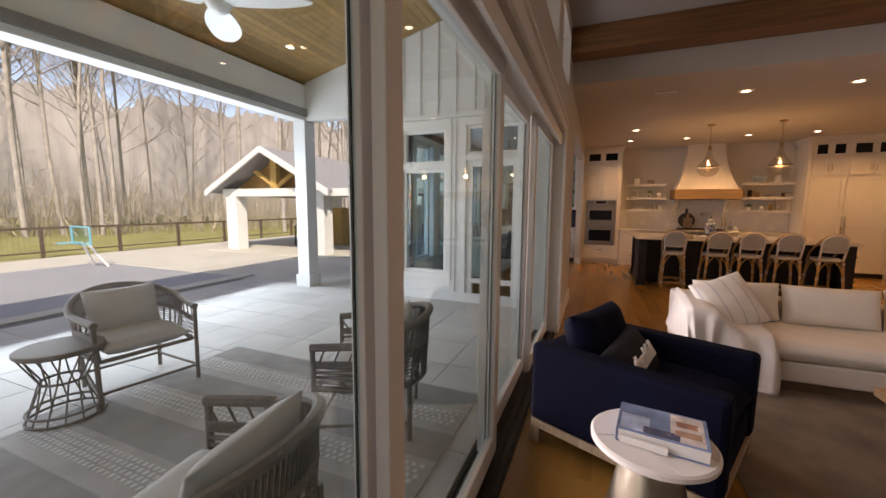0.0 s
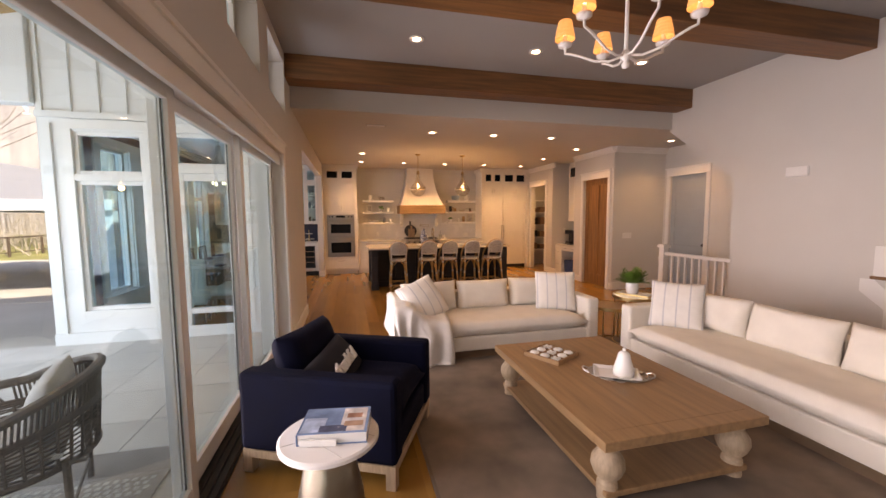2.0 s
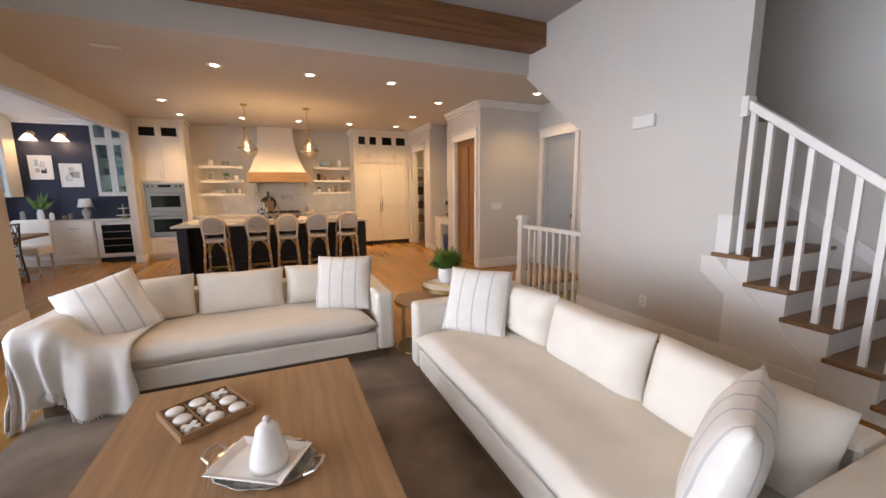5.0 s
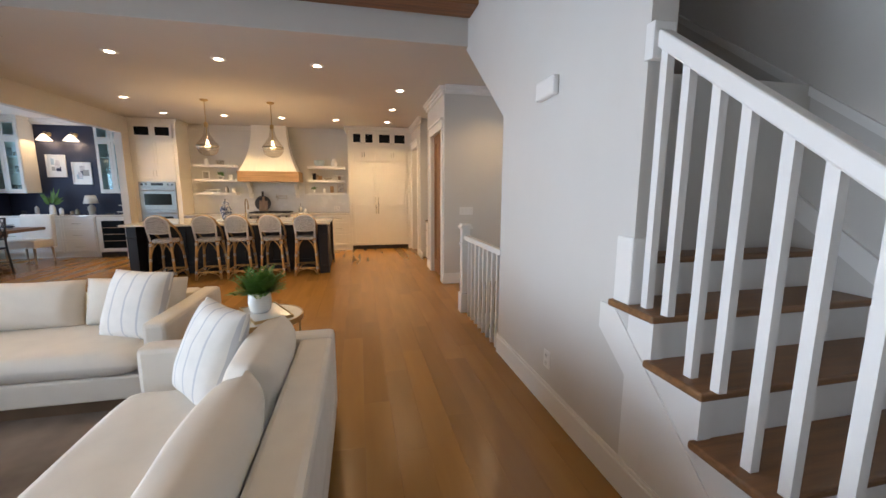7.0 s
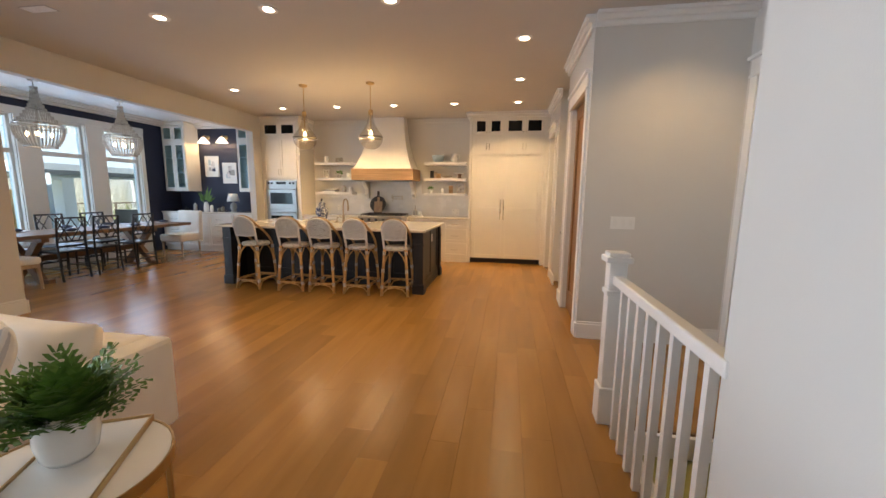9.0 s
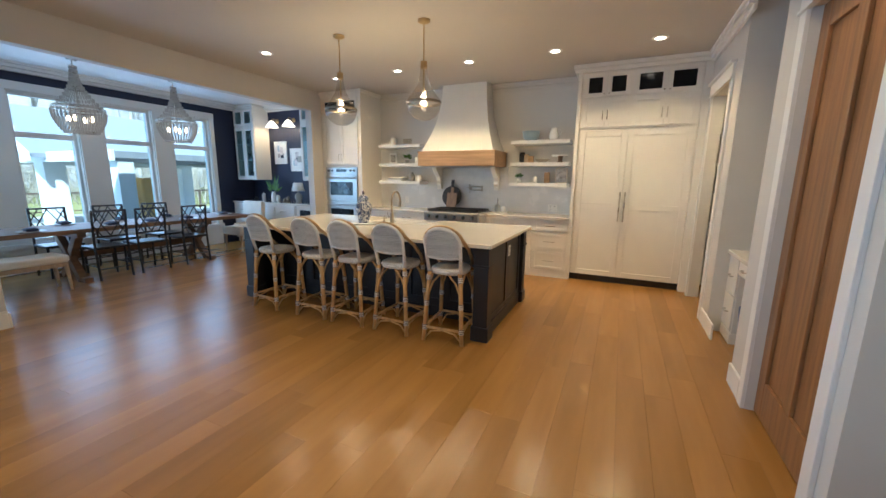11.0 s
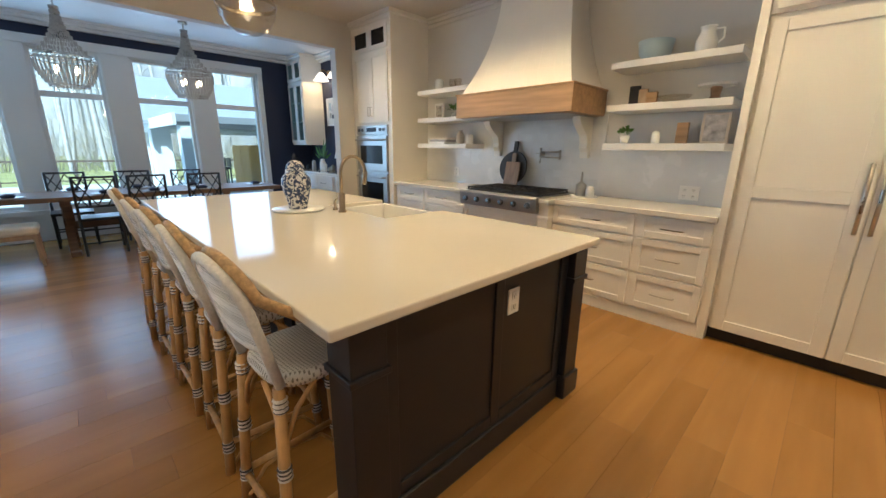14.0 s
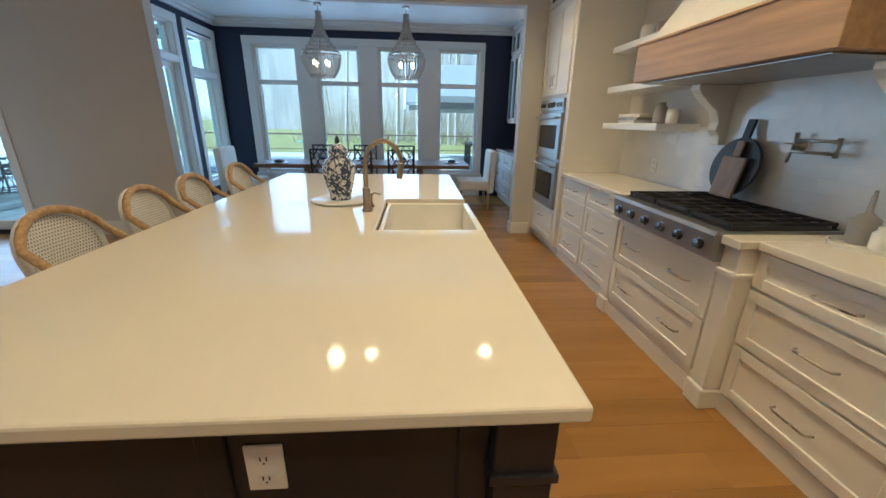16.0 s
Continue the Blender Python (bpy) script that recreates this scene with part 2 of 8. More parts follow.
BIND = striped("black_and_white_binding", (0.70, 0.67, 0.62), (0.045, 0.04, 0.04), 0.0165, 0.0055, "Z", 0.5)
LEAF = mat("fern_leaf", (0.085, 0.19, 0.03), 0.55, var=0.35, scale=12, bump=0.1)
PANE = clear("window_glass", (0.78, 0.935, 0.975))
BRONZE = mat("brushed_bronze", (0.40, 0.33, 0.24), 0.3, 1.0, var=0.1, bump=0.0)
PENDANT = clear("pendant_glass", (0.90, 0.87, 0.82), 0.03, 0.09)
GLOW = emitter("downlight_glow", (1, 0.86, 0.62), 9)
BULB = emitter("warm_bulb", (1, 0.78, 0.46), 3.2)
SHADEGLOW = emitter("lit_shade", (1, 0.45, 0.13), 0.36, (0.42, 0.25, 0.12))
BOARD = mat("white_board_and_batten", (0.72, 0.73, 0.72), 0.55, var=0.03, scale=3, bump=0.04)
PATIOWOOD = mat("stained_cedar_boards", (0.40, 0.21, 0.075), 0.5, var=0.22, scale=3, bump=0.08, bscale=20, stretch=(0.5, 7, 7), piece=0.16)
PAVER = mat("pale_stone_paver", (0.58, 0.56, 0.53), 0.8, var=0.1, scale=2.5, bump=0.15, bscale=50, piece=0.07)
WICKER = mat("grey_brown_wicker", (0.21, 0.17, 0.145), 0.65, var=0.2, scale=60, bump=0.4, bscale=130)
OUTCUSH = mat("grey_outdoor_cloth", (0.60, 0.56, 0.53), 0.95, var=0.06, scale=8, bump=0.3, bscale=420)

# ---- building helpers ----


def B():
    return bmesh.new()


def box(bm, x0, y0, z0, x1, y1, z1, m=None):
    v = [bm.verts.new((x, y, z)) for x in (x0, x1) for y in (y0, y1) for z in (z0, z1)]
    for f in ((0, 1, 3, 2), (4, 6, 7, 5), (0, 4, 5, 1), (2, 3, 7, 6), (0, 2, 6, 4), (1, 5, 7, 3)):
        bm.faces.new([v[i] for i in f])
    if m is not None:
        for q in v:
            q.co = m @ q.co
    return v


def lathe(bm, prof, seg=20, at=(0, 0, 0), m=None, close=True):
    rings = []
    for r, z in prof:
        rings.append([bm.verts.new((at[0] + r * math.cos(2 * math.pi * i / seg), at[1] + r * math.sin(2 * math.pi * i / seg), at[2] + z)) for i in range(seg)])
    for a, b in zip(rings, rings[1:]):
        for i in range(seg):
            bm.faces.new((a[i], a[(i + 1) % seg], b[(i + 1) % seg], b[i]))
    if close:
        bm.faces.new(list(reversed(rings[0])))
        bm.faces.new(rings[-1])
    if m is not None:
        for ring in rings:
            for q in ring:
                q.co = m @ q.co
    return rings


def tube(bm, pts, r, seg=8, r2=None, cap=True):
    pts = [Vector(p) for p in pts]
    rings, n = [], len(pts)
    up = None
    for i, p in enumerate(pts):
        d = (pts[min(i + 1, n - 1)] - pts[max(i - 1, 0)]).normalized()
        if up is None:
            up = Vector((0, 0, 1)) if abs(d.z) < 0.9 else Vector((1, 0, 0))
        a = d.cross(up).normalized()
        b = a.cross(d).normalized()
        up = b
        rad = r if r2 is None else r + (r2 - r) * i / max(1, n - 1)
        rings.append([bm.verts.new(p + rad * (math.cos(2 * math.pi * k / seg) * a + math.sin(2 * math.pi * k / seg) * b)) for k in range(seg)])
    for u, w in zip(rings, rings[1:]):
        for k in range(seg):
            bm.faces.new((u[k], u[(k + 1) % seg], w[(k + 1) % seg], w[k]))
    if cap:
        bm.faces.new(list(reversed(rings[0])))
        bm.faces.new(rings[-1])


def arc(c, r, a0, a1, n, plane="xz", r2=None):
    out = []
    for i in range(n + 1):
        a = radians(a0 + (a1 - a0) * i / n)
        u, w = r * math.cos(a), (r2 or r) * math.sin(a)
        out.append({"xz": (c[0] + u, c[1], c[2] + w), "xy": (c[0] + u, c[1] + w, c[2]), "yz": (c[0], c[1] + u, c[2] + w)}[plane])
    return out


def pillow(bm, w, h, t, m=None, n=14, pw=3.0, sag=0.0):
    """A stuffed cushion, w wide (x), h high (z), t thick (y), with pinched edges."""
    sides = []
    for s in (-1, 1):
        grid = []
        for i in range(n + 1):
            row = []
            for j in range(n + 1):
                u, v = 2 * i / n - 1, 2 * j / n - 1
                k = max(0, (1 - abs(u) ** pw)) * max(0, (1 - abs(v) ** pw))
                pinch = 1 - 0.045 * (1 - abs(u)) * abs(v) ** 4 - 0.045 * (1 - abs(v)) * abs(u) ** 4
                wob = 0.012 * noise.noise(Vector((u * 2 + w * 7, v * 2, s * 3 + t)))
                q = Vector((u * w / 2 * pinch, s * (t / 2) * (0.06 + 0.94 * k ** 0.5) + wob * k, v * h / 2 * pinch - sag * k))
                row.append(bm.verts.new(m @ q if m is not None else q))
            grid.append(row)
        sides.append(grid)
        for i in range(n):
            for j in range(n):
                f = (grid[i][j], grid[i + 1][j], grid[i + 1][j + 1], grid[i][j + 1])
                bm.faces.new(f if s < 0 else tuple(reversed(f)))
    a, b = sides
    edge = [(i, 0) for i in range(n)] + [(n, j) for j in range(n)] + [(i, n) for i in range(n, 0, -1)] + [(0, j) for j in range(n, 0, -1)]
    for (i, j), (k, l) in zip(edge, edge[1:] + edge[:1]):
        bm.faces.new((a[i][j], b[i][j], b[k][l], a[k][l]))


def part(name, bm, material, parent=None, label="", bevel=0.0, smooth=False, sub=0, solid=0.0):
    me = bpy.data.meshes.new(name)
    bmesh.ops.recalc_face_normals(bm, faces=bm.faces)
    bm.to_mesh(me)
    bm.free()
    me.materials.append(material)
    if smooth:
        me.polygons.foreach_set("use_smooth", [True] * len(me.polygons))
    ob = new(name, me)
    if parent is not None:
        ob.parent = parent
    if label:
        ob["label"] = label
    if solid:
        s = ob.modifiers.new("solid", "SOLIDIFY")
        s.thickness = solid
    if bevel:
        b = ob.modifiers.new("bevel", "BEVEL")
        b.width, b.segments, b.limit_method = bevel, 2, "ANGLE"
    if sub:
        s = ob.modifiers.new("sub", "SUBSURF")
        s.levels = s.render_levels = sub
    return ob


def thing(name, label, category, at=(0, 0, 0), turn=0.0, group="", kind=""):
    ob = new(name)
    ob.matrix_world = pose(at[0], at[1], at[2], 0, 0, turn)
    return tagged(ob, label, category, group, kind)


def boxes(name, blocks, material, parent=None, label="", bevel=0.0):
    bm = B()
    for b in blocks:
        box(bm, *b)
    return part(name, bm, material, parent, label, bevel)


def struct(name, bm, material, label, category, bevel=0.0):
    return tagged(part(name, bm, material, None, "", bevel), label, category, "", "structure")


def panel_cells(a0, a1, z0, z1, holes):
    """Cells of a wall a0..a1 by z0..z1 left standing round rectangular holes (a, b, c, d)."""
    cuts = sorted({a0, a1, *[max(a0, min(a1, v)) for h in holes for v in h[:2]]})
    out = []
    for u, w in zip(cuts, cuts[1:]):
        mid = (u + w) / 2
        gaps = sorted((h[2], h[3]) for h in holes if h[0] < mid < h[1])
        z = z0
        for lo, hi in gaps:
            if lo > z:
                out.append((u, w, z, lo))
            z = max(z, hi)
        if z < z1:
            out.append((u, w, z, z1))
    return out


def wall_along_y(name, x0, x1, y0, y1, z0, z1, holes, material, label):
    bm = B()
    for u, w, lo, hi in panel_cells(y0, y1, z0, z1, holes):
        box(bm, x0, u, lo, x1, w, hi)
    return struct(name, bm, material, label, "wall")


def wall_along_x(name, y0, y1, x0, x1, z0, z1, holes, material, label):
    bm = B()
    for u, w, lo, hi in panel_cells(x0, x1, z0, z1, holes):
        box(bm, u, y0, lo, w, y1, hi)
    return struct(name, bm, material, label, "wall")

# ---- structure ----
XE, XW, YN = 5.68, -0.42, 11.62
WINS = [(6.54 + 1.107 * i, 7.31 + 1.107 * i) for i in range(4)]

wall_along_y("wall_west", -0.72, XW, -2.6, 5.95, 0, 3.6, [(-2.2, 4.66, -1, 2.32), (1.45, 2.4, 2.86, 3.46), (2.8, 3.72, 2.86, 3.46), (4.1, 5.02, 2.86, 3.46)], WALL,
             "greige living room wall above the sliding glass doors")
wall_along_y("wall_opening_pier", -0.56, XW, 5.95, 6.52, 0, 3.05, [], WALL, "greige pier at the wide dining opening")
wall_along_y("wall_opening_header", -0.56, XW, 6.52, 10.72, 2.7, 3.05, [], WALL, "greige header above the dining opening")
wall_along_y("wall_opening_jamb", -0.56, XW, 10.72, YN, 0, 3.05, [], WALL, "greige end wall of the dining opening")
wall_along_x("wall_north", YN, YN + 0.18, -0.56, 7.2, 0, 3.05, [], WALL, "pale greige kitchen back wall")
wall_along_x("wall_dining_north", YN, YN + 0.18, -3.4, -0.56, 0, 3.05, [], NAVY, "navy painted dining wall behind the buffet")
wall_along_y("wall_dining_west", -3.4, -3.2, 5.852, YN + 0.18, 0, 3.05, [(a, b, 0.45, 2.68) for a, b in WINS], NAVY, "navy dining wall pierced by four tall windows")
SHOLES = [(-3.05, -2.28, 0.4, 2.08), (-3.05, -2.28, 2.16, 2.7), (-1.95, -1.12, 0, 2.2), (-1.95, -1.12, 2.28, 2.72)]
wall_along_x("wall_dining_south", 5.85, 5.95, -3.2, -0.56, 0, 3.05, SHOLES, NAVY, "navy dining wall with a glazed patio door")
wall_along_x("wall_patio", 5.77, 5.85, -3.4, -0.72, -0.05, 4.6, SHOLES, BOARD, "white board and batten patio wall")
wall_along_x("wall_south", -2.75, -2.6, -0.72, 7.1, 0, 5.2, [], WALL, "plain greige living room end wall")
wall_along_x("wall_hall_north", 7.0, 7.13, 5.76, 7.2, 0, 3.05, [], WALL, "greige stair hall wall")
wall_along_y("wall_hall_east", 7.05, 7.2, 5.3, 7.0, 0, 3.05, [(5.98, 6.84, -1, 2.44)], WALL, "greige hall wall around the grey door")
wall_along_y("wall_wood_door", 5.76, 5.9, 7.13, 8.45, 0, 3.05, [(7.18, 8.06, -1, 2.44)], WALL, "greige wall around the stained wooden door")
wall_along_y("wall_nook_back", 6.5, 6.62, 8.3, 9.72, 0, 3.05, [], WALL, "greige back wall of the desk nook")
wall_along_x("wall_nook_south", 8.33, 8.45, 5.9, 6.5, 0, 3.05, [], WALL, "greige side wall of the desk nook")
wall_along_x("wall_nook_north", 9.6, 9.72, 5.8, 6.5, 0, 3.05, [], WALL, "greige side wall of the desk nook")
wall_along_y("wall_pantry", 5.8, 5.92, 9.72, YN, 0, 3.05, [(9.98, 10.86, -1, 2.5)], WALL, "greige wall around the open pantry doorway")
wall_along_y("wall_pantry_back", 7.05, 7.2, 7.13, YN, 0, 3.05, [], WALL, "greige pantry back wall")
wall_along_y("wall_stair", 6.95, 7.05, -2.6, 5.3, -2.2, 5.2, [], WALL, "greige stairwell wall")


def wall_profile(name, pts, x0, x1, material, label, category="wall"):
    bm = B()
    a = [bm.verts.new((x0, y, z)) for y, z in pts]
    b = [bm.verts.new((x1, y, z)) for y, z in pts]
    bm.faces.new(a)
    bm.faces.new(list(reversed(b)))
    for i in range(len(pts)):
        j = (i + 1) % len(pts)
        bm.faces.new((a[i], b[i], b[j], a[j]))
    return struct(name, bm, material, label, category)


wall_profile("wall_east", [(2.655, 0), (4.33, 0), (4.33, 2.1), (5.5, 3.02), (5.5, 3.6), (2.655, 3.6)], XE, XE + 0.13, WALL, "pale greige living room wall with a sloped cut above the stair rail")
struct("wall_stair_front", (lambda bm: (box(bm, XE, -2.6, 0, XE + 0.13, -0.6, 5.2), bm)[1])(B()), WALL, "plain greige living room wall", "wall")
struct("wall_stair_head", (lambda bm: (box(bm, XE, -0.6, 3.6, XE + 0.13, 5.5, 5.2), bm)[1])(B()), WALL, "plain greige wall above the stair opening", "wall")

# ceilings
for name, b, material, label in (
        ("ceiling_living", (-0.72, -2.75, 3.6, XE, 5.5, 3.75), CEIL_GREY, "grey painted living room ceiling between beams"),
        ("ceiling_kitchen", (-0.56, 5.5, 3.05, 7.2, YN + 0.18, 3.2), CEIL, "off-white kitchen ceiling with recessed lights"),
        ("ceiling_drop", (-0.42, 5.46, 3.05, XE, 5.5, 3.6), CEIL, "off-white drop face between ceilings"),
        ("ceiling_dining", (-3.395, 5.86, 3.05, -0.56, YN + 0.18, 3.2), TRIM, "white dining room ceiling"),
        ("ceiling_stair", (XE, -2.75, 5.2, 7.2, 5.5, 5.3), CEIL, "off-white stairwell ceiling"),
        ("ceiling_stair_end", (XE + 0.13, 5.38, 3.05, 7.05, 5.5, 5.2), CEIL, "off-white stairwell end face")):
    bm = B()
    box(bm, *b)
    struct(name, bm, material, label, "ceiling")

for y in (5.08, 2.88, 0.68):
    bm = B()
    box(bm, XW, y, 3.31, XE, y + 0.32, 3.6)
    tagged(part("ceiling_beam", bm, BEAM, None, "", 0.008), "brown stained wooden ceiling beam", "beam", "living room ceiling beams", "structure")


def crown(name, pts, material=TRIM, depth=0.1, sign=1):
    """A stepped cornice along straight runs of the wall, given as (x0, y0, x1, y1, nx, ny)."""
    bm = B()
    for x0, y0, x1, y1, nx, ny, zt in pts:
        for d, h0, h1 in ((depth, 0, 0.03), (depth * 0.72, 0.03, 0.075), (depth * 0.35, 0.075, 0.12)):
            box(bm, min(x0, x1, x0 + nx * d), min(y0, y1, y0 + ny * d), zt - h1, max(x0, x1, x0 + nx * d), max(y0, y1, y0 + ny * d), zt - h0)
    return struct(name, bm, material, "white painted cornice", "trim", 0.006)


crown("trim_cornice_back", [(0.52, YN, 4.2, YN, 0, -1, 3.05)], WALL, 0.06)
crown("trim_cornice_kitchen", [(5.8, 9.42, 5.8, 11.0, -1, 0, 3.05), (5.76, 7.0, 5.76, 8.45, -1, 0, 3.05),
                               (5.76, 7.0, 7.05, 7.0, 0, -1, 3.05)], depth=0.085)
crown("trim_cornice_dining", [(-3.2, 5.95, -3.2, YN, 1, 0, 3.05), (-3.2, 5.95, -0.56, 5.95, 0, 1, 3.05), (-3.2, YN, -0.56, YN, 0, -1, 3.05)], depth=0.16)

bm = B()
for b in ((XE - 0.018, 2.0, 0, XE, 4.33, 0.15), (XW, 4.78, 0, XW + 0.018, 6.52, 0.15), (-0.56, 6.52, 0, XW + 0.018, 6.538, 0.15), (5.76, 6.982, 0, 7.05, 7.0, 0.15),
          (5.742, 7.0, 0, 5.76, 7.07, 0.15), (5.742, 8.17, 0, 5.76, 8.45, 0.15), (5.782, 9.3, 0, 5.8, 9.88, 0.15), (-3.2, 5.95, 0, -2.1, 5.968, 0.15), (XW, 10.702, 0, XW + 0.018, 10.95, 0.15),
          (-0.56, 10.702, 0, XW, 10.72, 0.15), (-0.578, 6.0, 0, -0.56, 6.52, 0.15), (-3.2, 5.95, 0, -3.182, 6.4, 0.15)):
    box(bm, *b)
for b in ((XE - 0.012, 2.3, 0.15, XE, 4.33, 0.175), (XW, 4.78, 0.15, XW + 0.012, 6.52, 0.175), (5.76, 6.988, 0.15, 7.05, 7.0, 0.175)):
    box(bm, *b)
struct("baseboard", bm, TRIM, "white painted baseboard", "baseboard", 0.004)


def casing_on_x(name, x, s, a0, a1, zt, label="white door casing with a capped head"):
    bm = B()
    t, w = 0.022 * s, 0.09
    box(bm, x, a0 - w, 0, x + t, a0, zt)
    box(bm, x, a1, 0, x + t, a1 + w, zt)
    box(bm, x, a0 - w, zt, x + t * 1.2, a1 + w, zt + 0.13)
    box(bm, x, a0 - w - 0.02, zt + 0.13, x + t * 2.4, a1 + w + 0.02, zt + 0.16)
    box(bm, x, a0 - w - 0.006, zt - 0.012, x + t * 1.7, a1 + w + 0.006, zt + 0.008)
    return struct(name, bm, TRIM, label, "trim", 0.003)


casing_on_x("trim_casing_wood_door", 5.76, -1, 7.18, 8.06, 2.44)
casing_on_x("trim_casing_pantry", 5.8, -1, 9.98, 10.86, 2.5)
casing_on_x("trim_casing_grey_door", 7.05, -1, 5.98, 6.84, 2.44)

# doors
d = thing("door_wood", "closed stained wooden door with tall panels in white casing", "door", kind="structure")
boxes("door_leaf", [(5.83, 7.18, 0.01, 5.865, 8.06, 2.44)], DOORWOOD, d)
boxes("door_frame", [(5.81, 7.18, 0.01, 5.83, 7.29, 2.44), (5.81, 7.95, 0.01, 5.83, 8.06, 2.44), (5.81, 7.29, 2.3, 5.83, 7.95, 2.44), (5.81, 7.29, 0.01, 5.83, 7.95, 0.25),
                     (5.81, 7.57, 0.25, 5.83, 7.67, 2.3)], DOORWOOD, d, bevel=0.004)
bm = B()
lathe(bm, [(0.0, 0), (0.024, 0.004), (0.028, 0.02), (0.016, 0.035)], 14, m=pose(5.81, 7.245, 1.0, 0, -90, 0))
part("knob", bm, BLACK, d, "black round knob", smooth=True)
GREYDOOR = mat("grey_blue_door_paint", (0.34, 0.39, 0.42), 0.4, var=0.04, scale=3, bump=0.03)
d = thing("door_grey", "closed grey-blue painted door with horizontal panels", "door", kind="structure")
boxes("door_leaf", [(7.1, 5.98, 0.01, 7.13, 6.84, 2.44)], GREYDOOR, d)
boxes("door_frame", [(7.085, 5.98, 0.01, 7.1, 6.08, 2.44), (7.085, 6.74, 0.01, 7.1, 6.84, 2.44)] + [(7.085, 6.08, z, 7.1, 6.74, z + h) for z, h in
      ((0.01, 0.2), (0.51, 0.08), (0.89, 0.08), (1.27, 0.08), (1.65, 0.08), (2.03, 0.08), (2.34, 0.1))], GREYDOOR, d, bevel=0.004)
bm = B()
lathe(bm, [(0.0, 0), (0.024, 0.004), (0.028, 0.02), (0.016, 0.035)], 14, m=pose(7.085, 6.03, 1.0, 0, -90, 0))
part("knob", bm, BLACK, d, "black round knob", smooth=True)

# stairs going up behind the wall
st = thing("staircase", "white staircase with stained wooden treads and square balusters", "staircase", kind="structure")
for k in range(10):
    y, z = 1.435 + 0.26 * k, 0.125 + 0.205 * k
    boxes("riser", [(XE + 0.012, y + 0.03, max(0, z - 0.21), 6.95, y + 0.055, z - 0.035)], TRIM, st)
    boxes("tread", [(XE - 0.03 if y < 2.6 else XE + 0.14, y, z - 0.035, 6.95, y + 0.3, z)], TREAD, st, bevel=0.01)
    if y < 2.5:
        boxes("stringer_block", [(XE, y + 0.024, 0, XE + 0.06, min(y + 0.29, 2.654), z - 0.035)], TRIM, st)
bm = B()
a = [bm.verts.new((XE - 0.006, y, z)) for y, z in ((1.78, 0), (1.9, 0), (2.86, 0.77), (2.86, 0.905), (2.75, 0.905))]
b = [bm.verts.new((XE + 0.0, v.co.y, v.co.z)) for v in a]
bm.faces.new(a)
bm.faces.new(list(reversed(b)))
for i in range(5):
    bm.faces.new((a[i], b[i], b[(i + 1) % 5], a[(i + 1) % 5]))
part("skirt", bm, TRIM, st)
boxes("rail_block", [(XE - 0.006, 2.625, 2.02, XE + 0.1, 2.675, 2.17)], TRIM, st, bevel=0.004)
boxes("newel_base", [(XE - 0.014, 2.645, 0.945, XE + 0.1, 2.755, 1.26)], TRIM, st, bevel=0.006)
SL = 0.205 / 0.26
for k in range(-3, 5):
    for u in (0.005, 0.125):
        y = 1.435 + 0.26 * k + u
        zt = 2.07 + (y - 2.58) * SL
        zb = 0.125 + 0.205 * k if k >= 0 else 0
        if y < 2.64:
            boxes("baluster", [(XE + 0.03, y - 0.018, zb, XE + 0.066, y + 0.018, zt - 0.03)], TRIM, st)
bm = B()
m = Matrix.Translation((XE + 0.048, 2.64, 2.113)) @ Matrix.Rotation(math.atan(SL), 4, "X")
box(bm, -0.032, -2.4, -0.03, 0.032, 0, 0.03, m)
part("handrail", bm, TRIM, st, bevel=0.008)
bm = B()
for off in (0.98, 0.35):
    m = Matrix.Translation((6.94, 2.56, 0.78 + off)) @ Matrix.Rotation(math.atan(SL), 4, "X")
    box(bm, -0.012, -2.6, -0.02 if off > 0.5 else -0.05, 0.012, 3.6, 0.02 if off > 0.5 else 0.05, m)
part("wall_trim", bm, TRIM, st)
wall_profile("stair_soffit", [(4.34, 2.08), (5.5, 3.0), (5.5, 3.05), (4.2, 2.06)], XE + 0.13, 6.95, WALL, "greige sloped underside of the stairs", "ceiling")

# rail beside the basement stairs
rl = thing("stair_railing", "white painted railing with square newel beside the basement stairs", "railing", kind="structure")
boxes("newel", [(5.65, 5.5, 0, 5.75, 5.6, 1.03)], TRIM, rl, bevel=0.004)
boxes("newel_plinth", [(5.635, 5.485, 0, 5.765, 5.615, 0.24)], TRIM, rl, bevel=0.006)
boxes("newel_collar", [(5.64, 5.49, 0.83, 5.76, 5.61, 0.86)], TRIM, rl, bevel=0.004)
boxes("newel_cap", [(5.625, 5.475, 1.03, 5.775, 5.625, 1.065), (5.64, 5.49, 1.065, 5.76, 5.61, 1.09)], TRIM, rl, bevel=0.006)
boxes("handrail", [(5.67, 4.3, 0.9, 5.73, 5.5, 0.955)], TRIM, rl, bevel=0.008)
for i in range(8):
    y = 4.42 + i * 0.134
    boxes("baluster", [(5.684, y - 0.016, 0.0, 5.716, y + 0.016, 0.9)], TRIM, rl)
for k in range(8):
    boxes("basement_tread", [(5.82, 5.2 - 0.26 * k, -0.2 * (k + 1) - 0.03, 6.95, 5.5 - 0.26 * k, -0.2 * (k + 1))], TREAD, rl)
    boxes("basement_riser", [(5.82, 5.46 - 0.26 * k, -0.2 * (k + 1), 6.95, 5.49 - 0.26 * k, -0.2 * k - 0.02)], TRIM, rl)
bm = B()
box(bm, 5.75, 3.0, -2.2, 5.82, 5.5, -0.02)
box(bm, 5.75, 2.9, -2.2, 6.95, 3.0, 2.06)
box(bm, 5.75, 2.9, -2.3, 6.95, 5.5, -2.2)
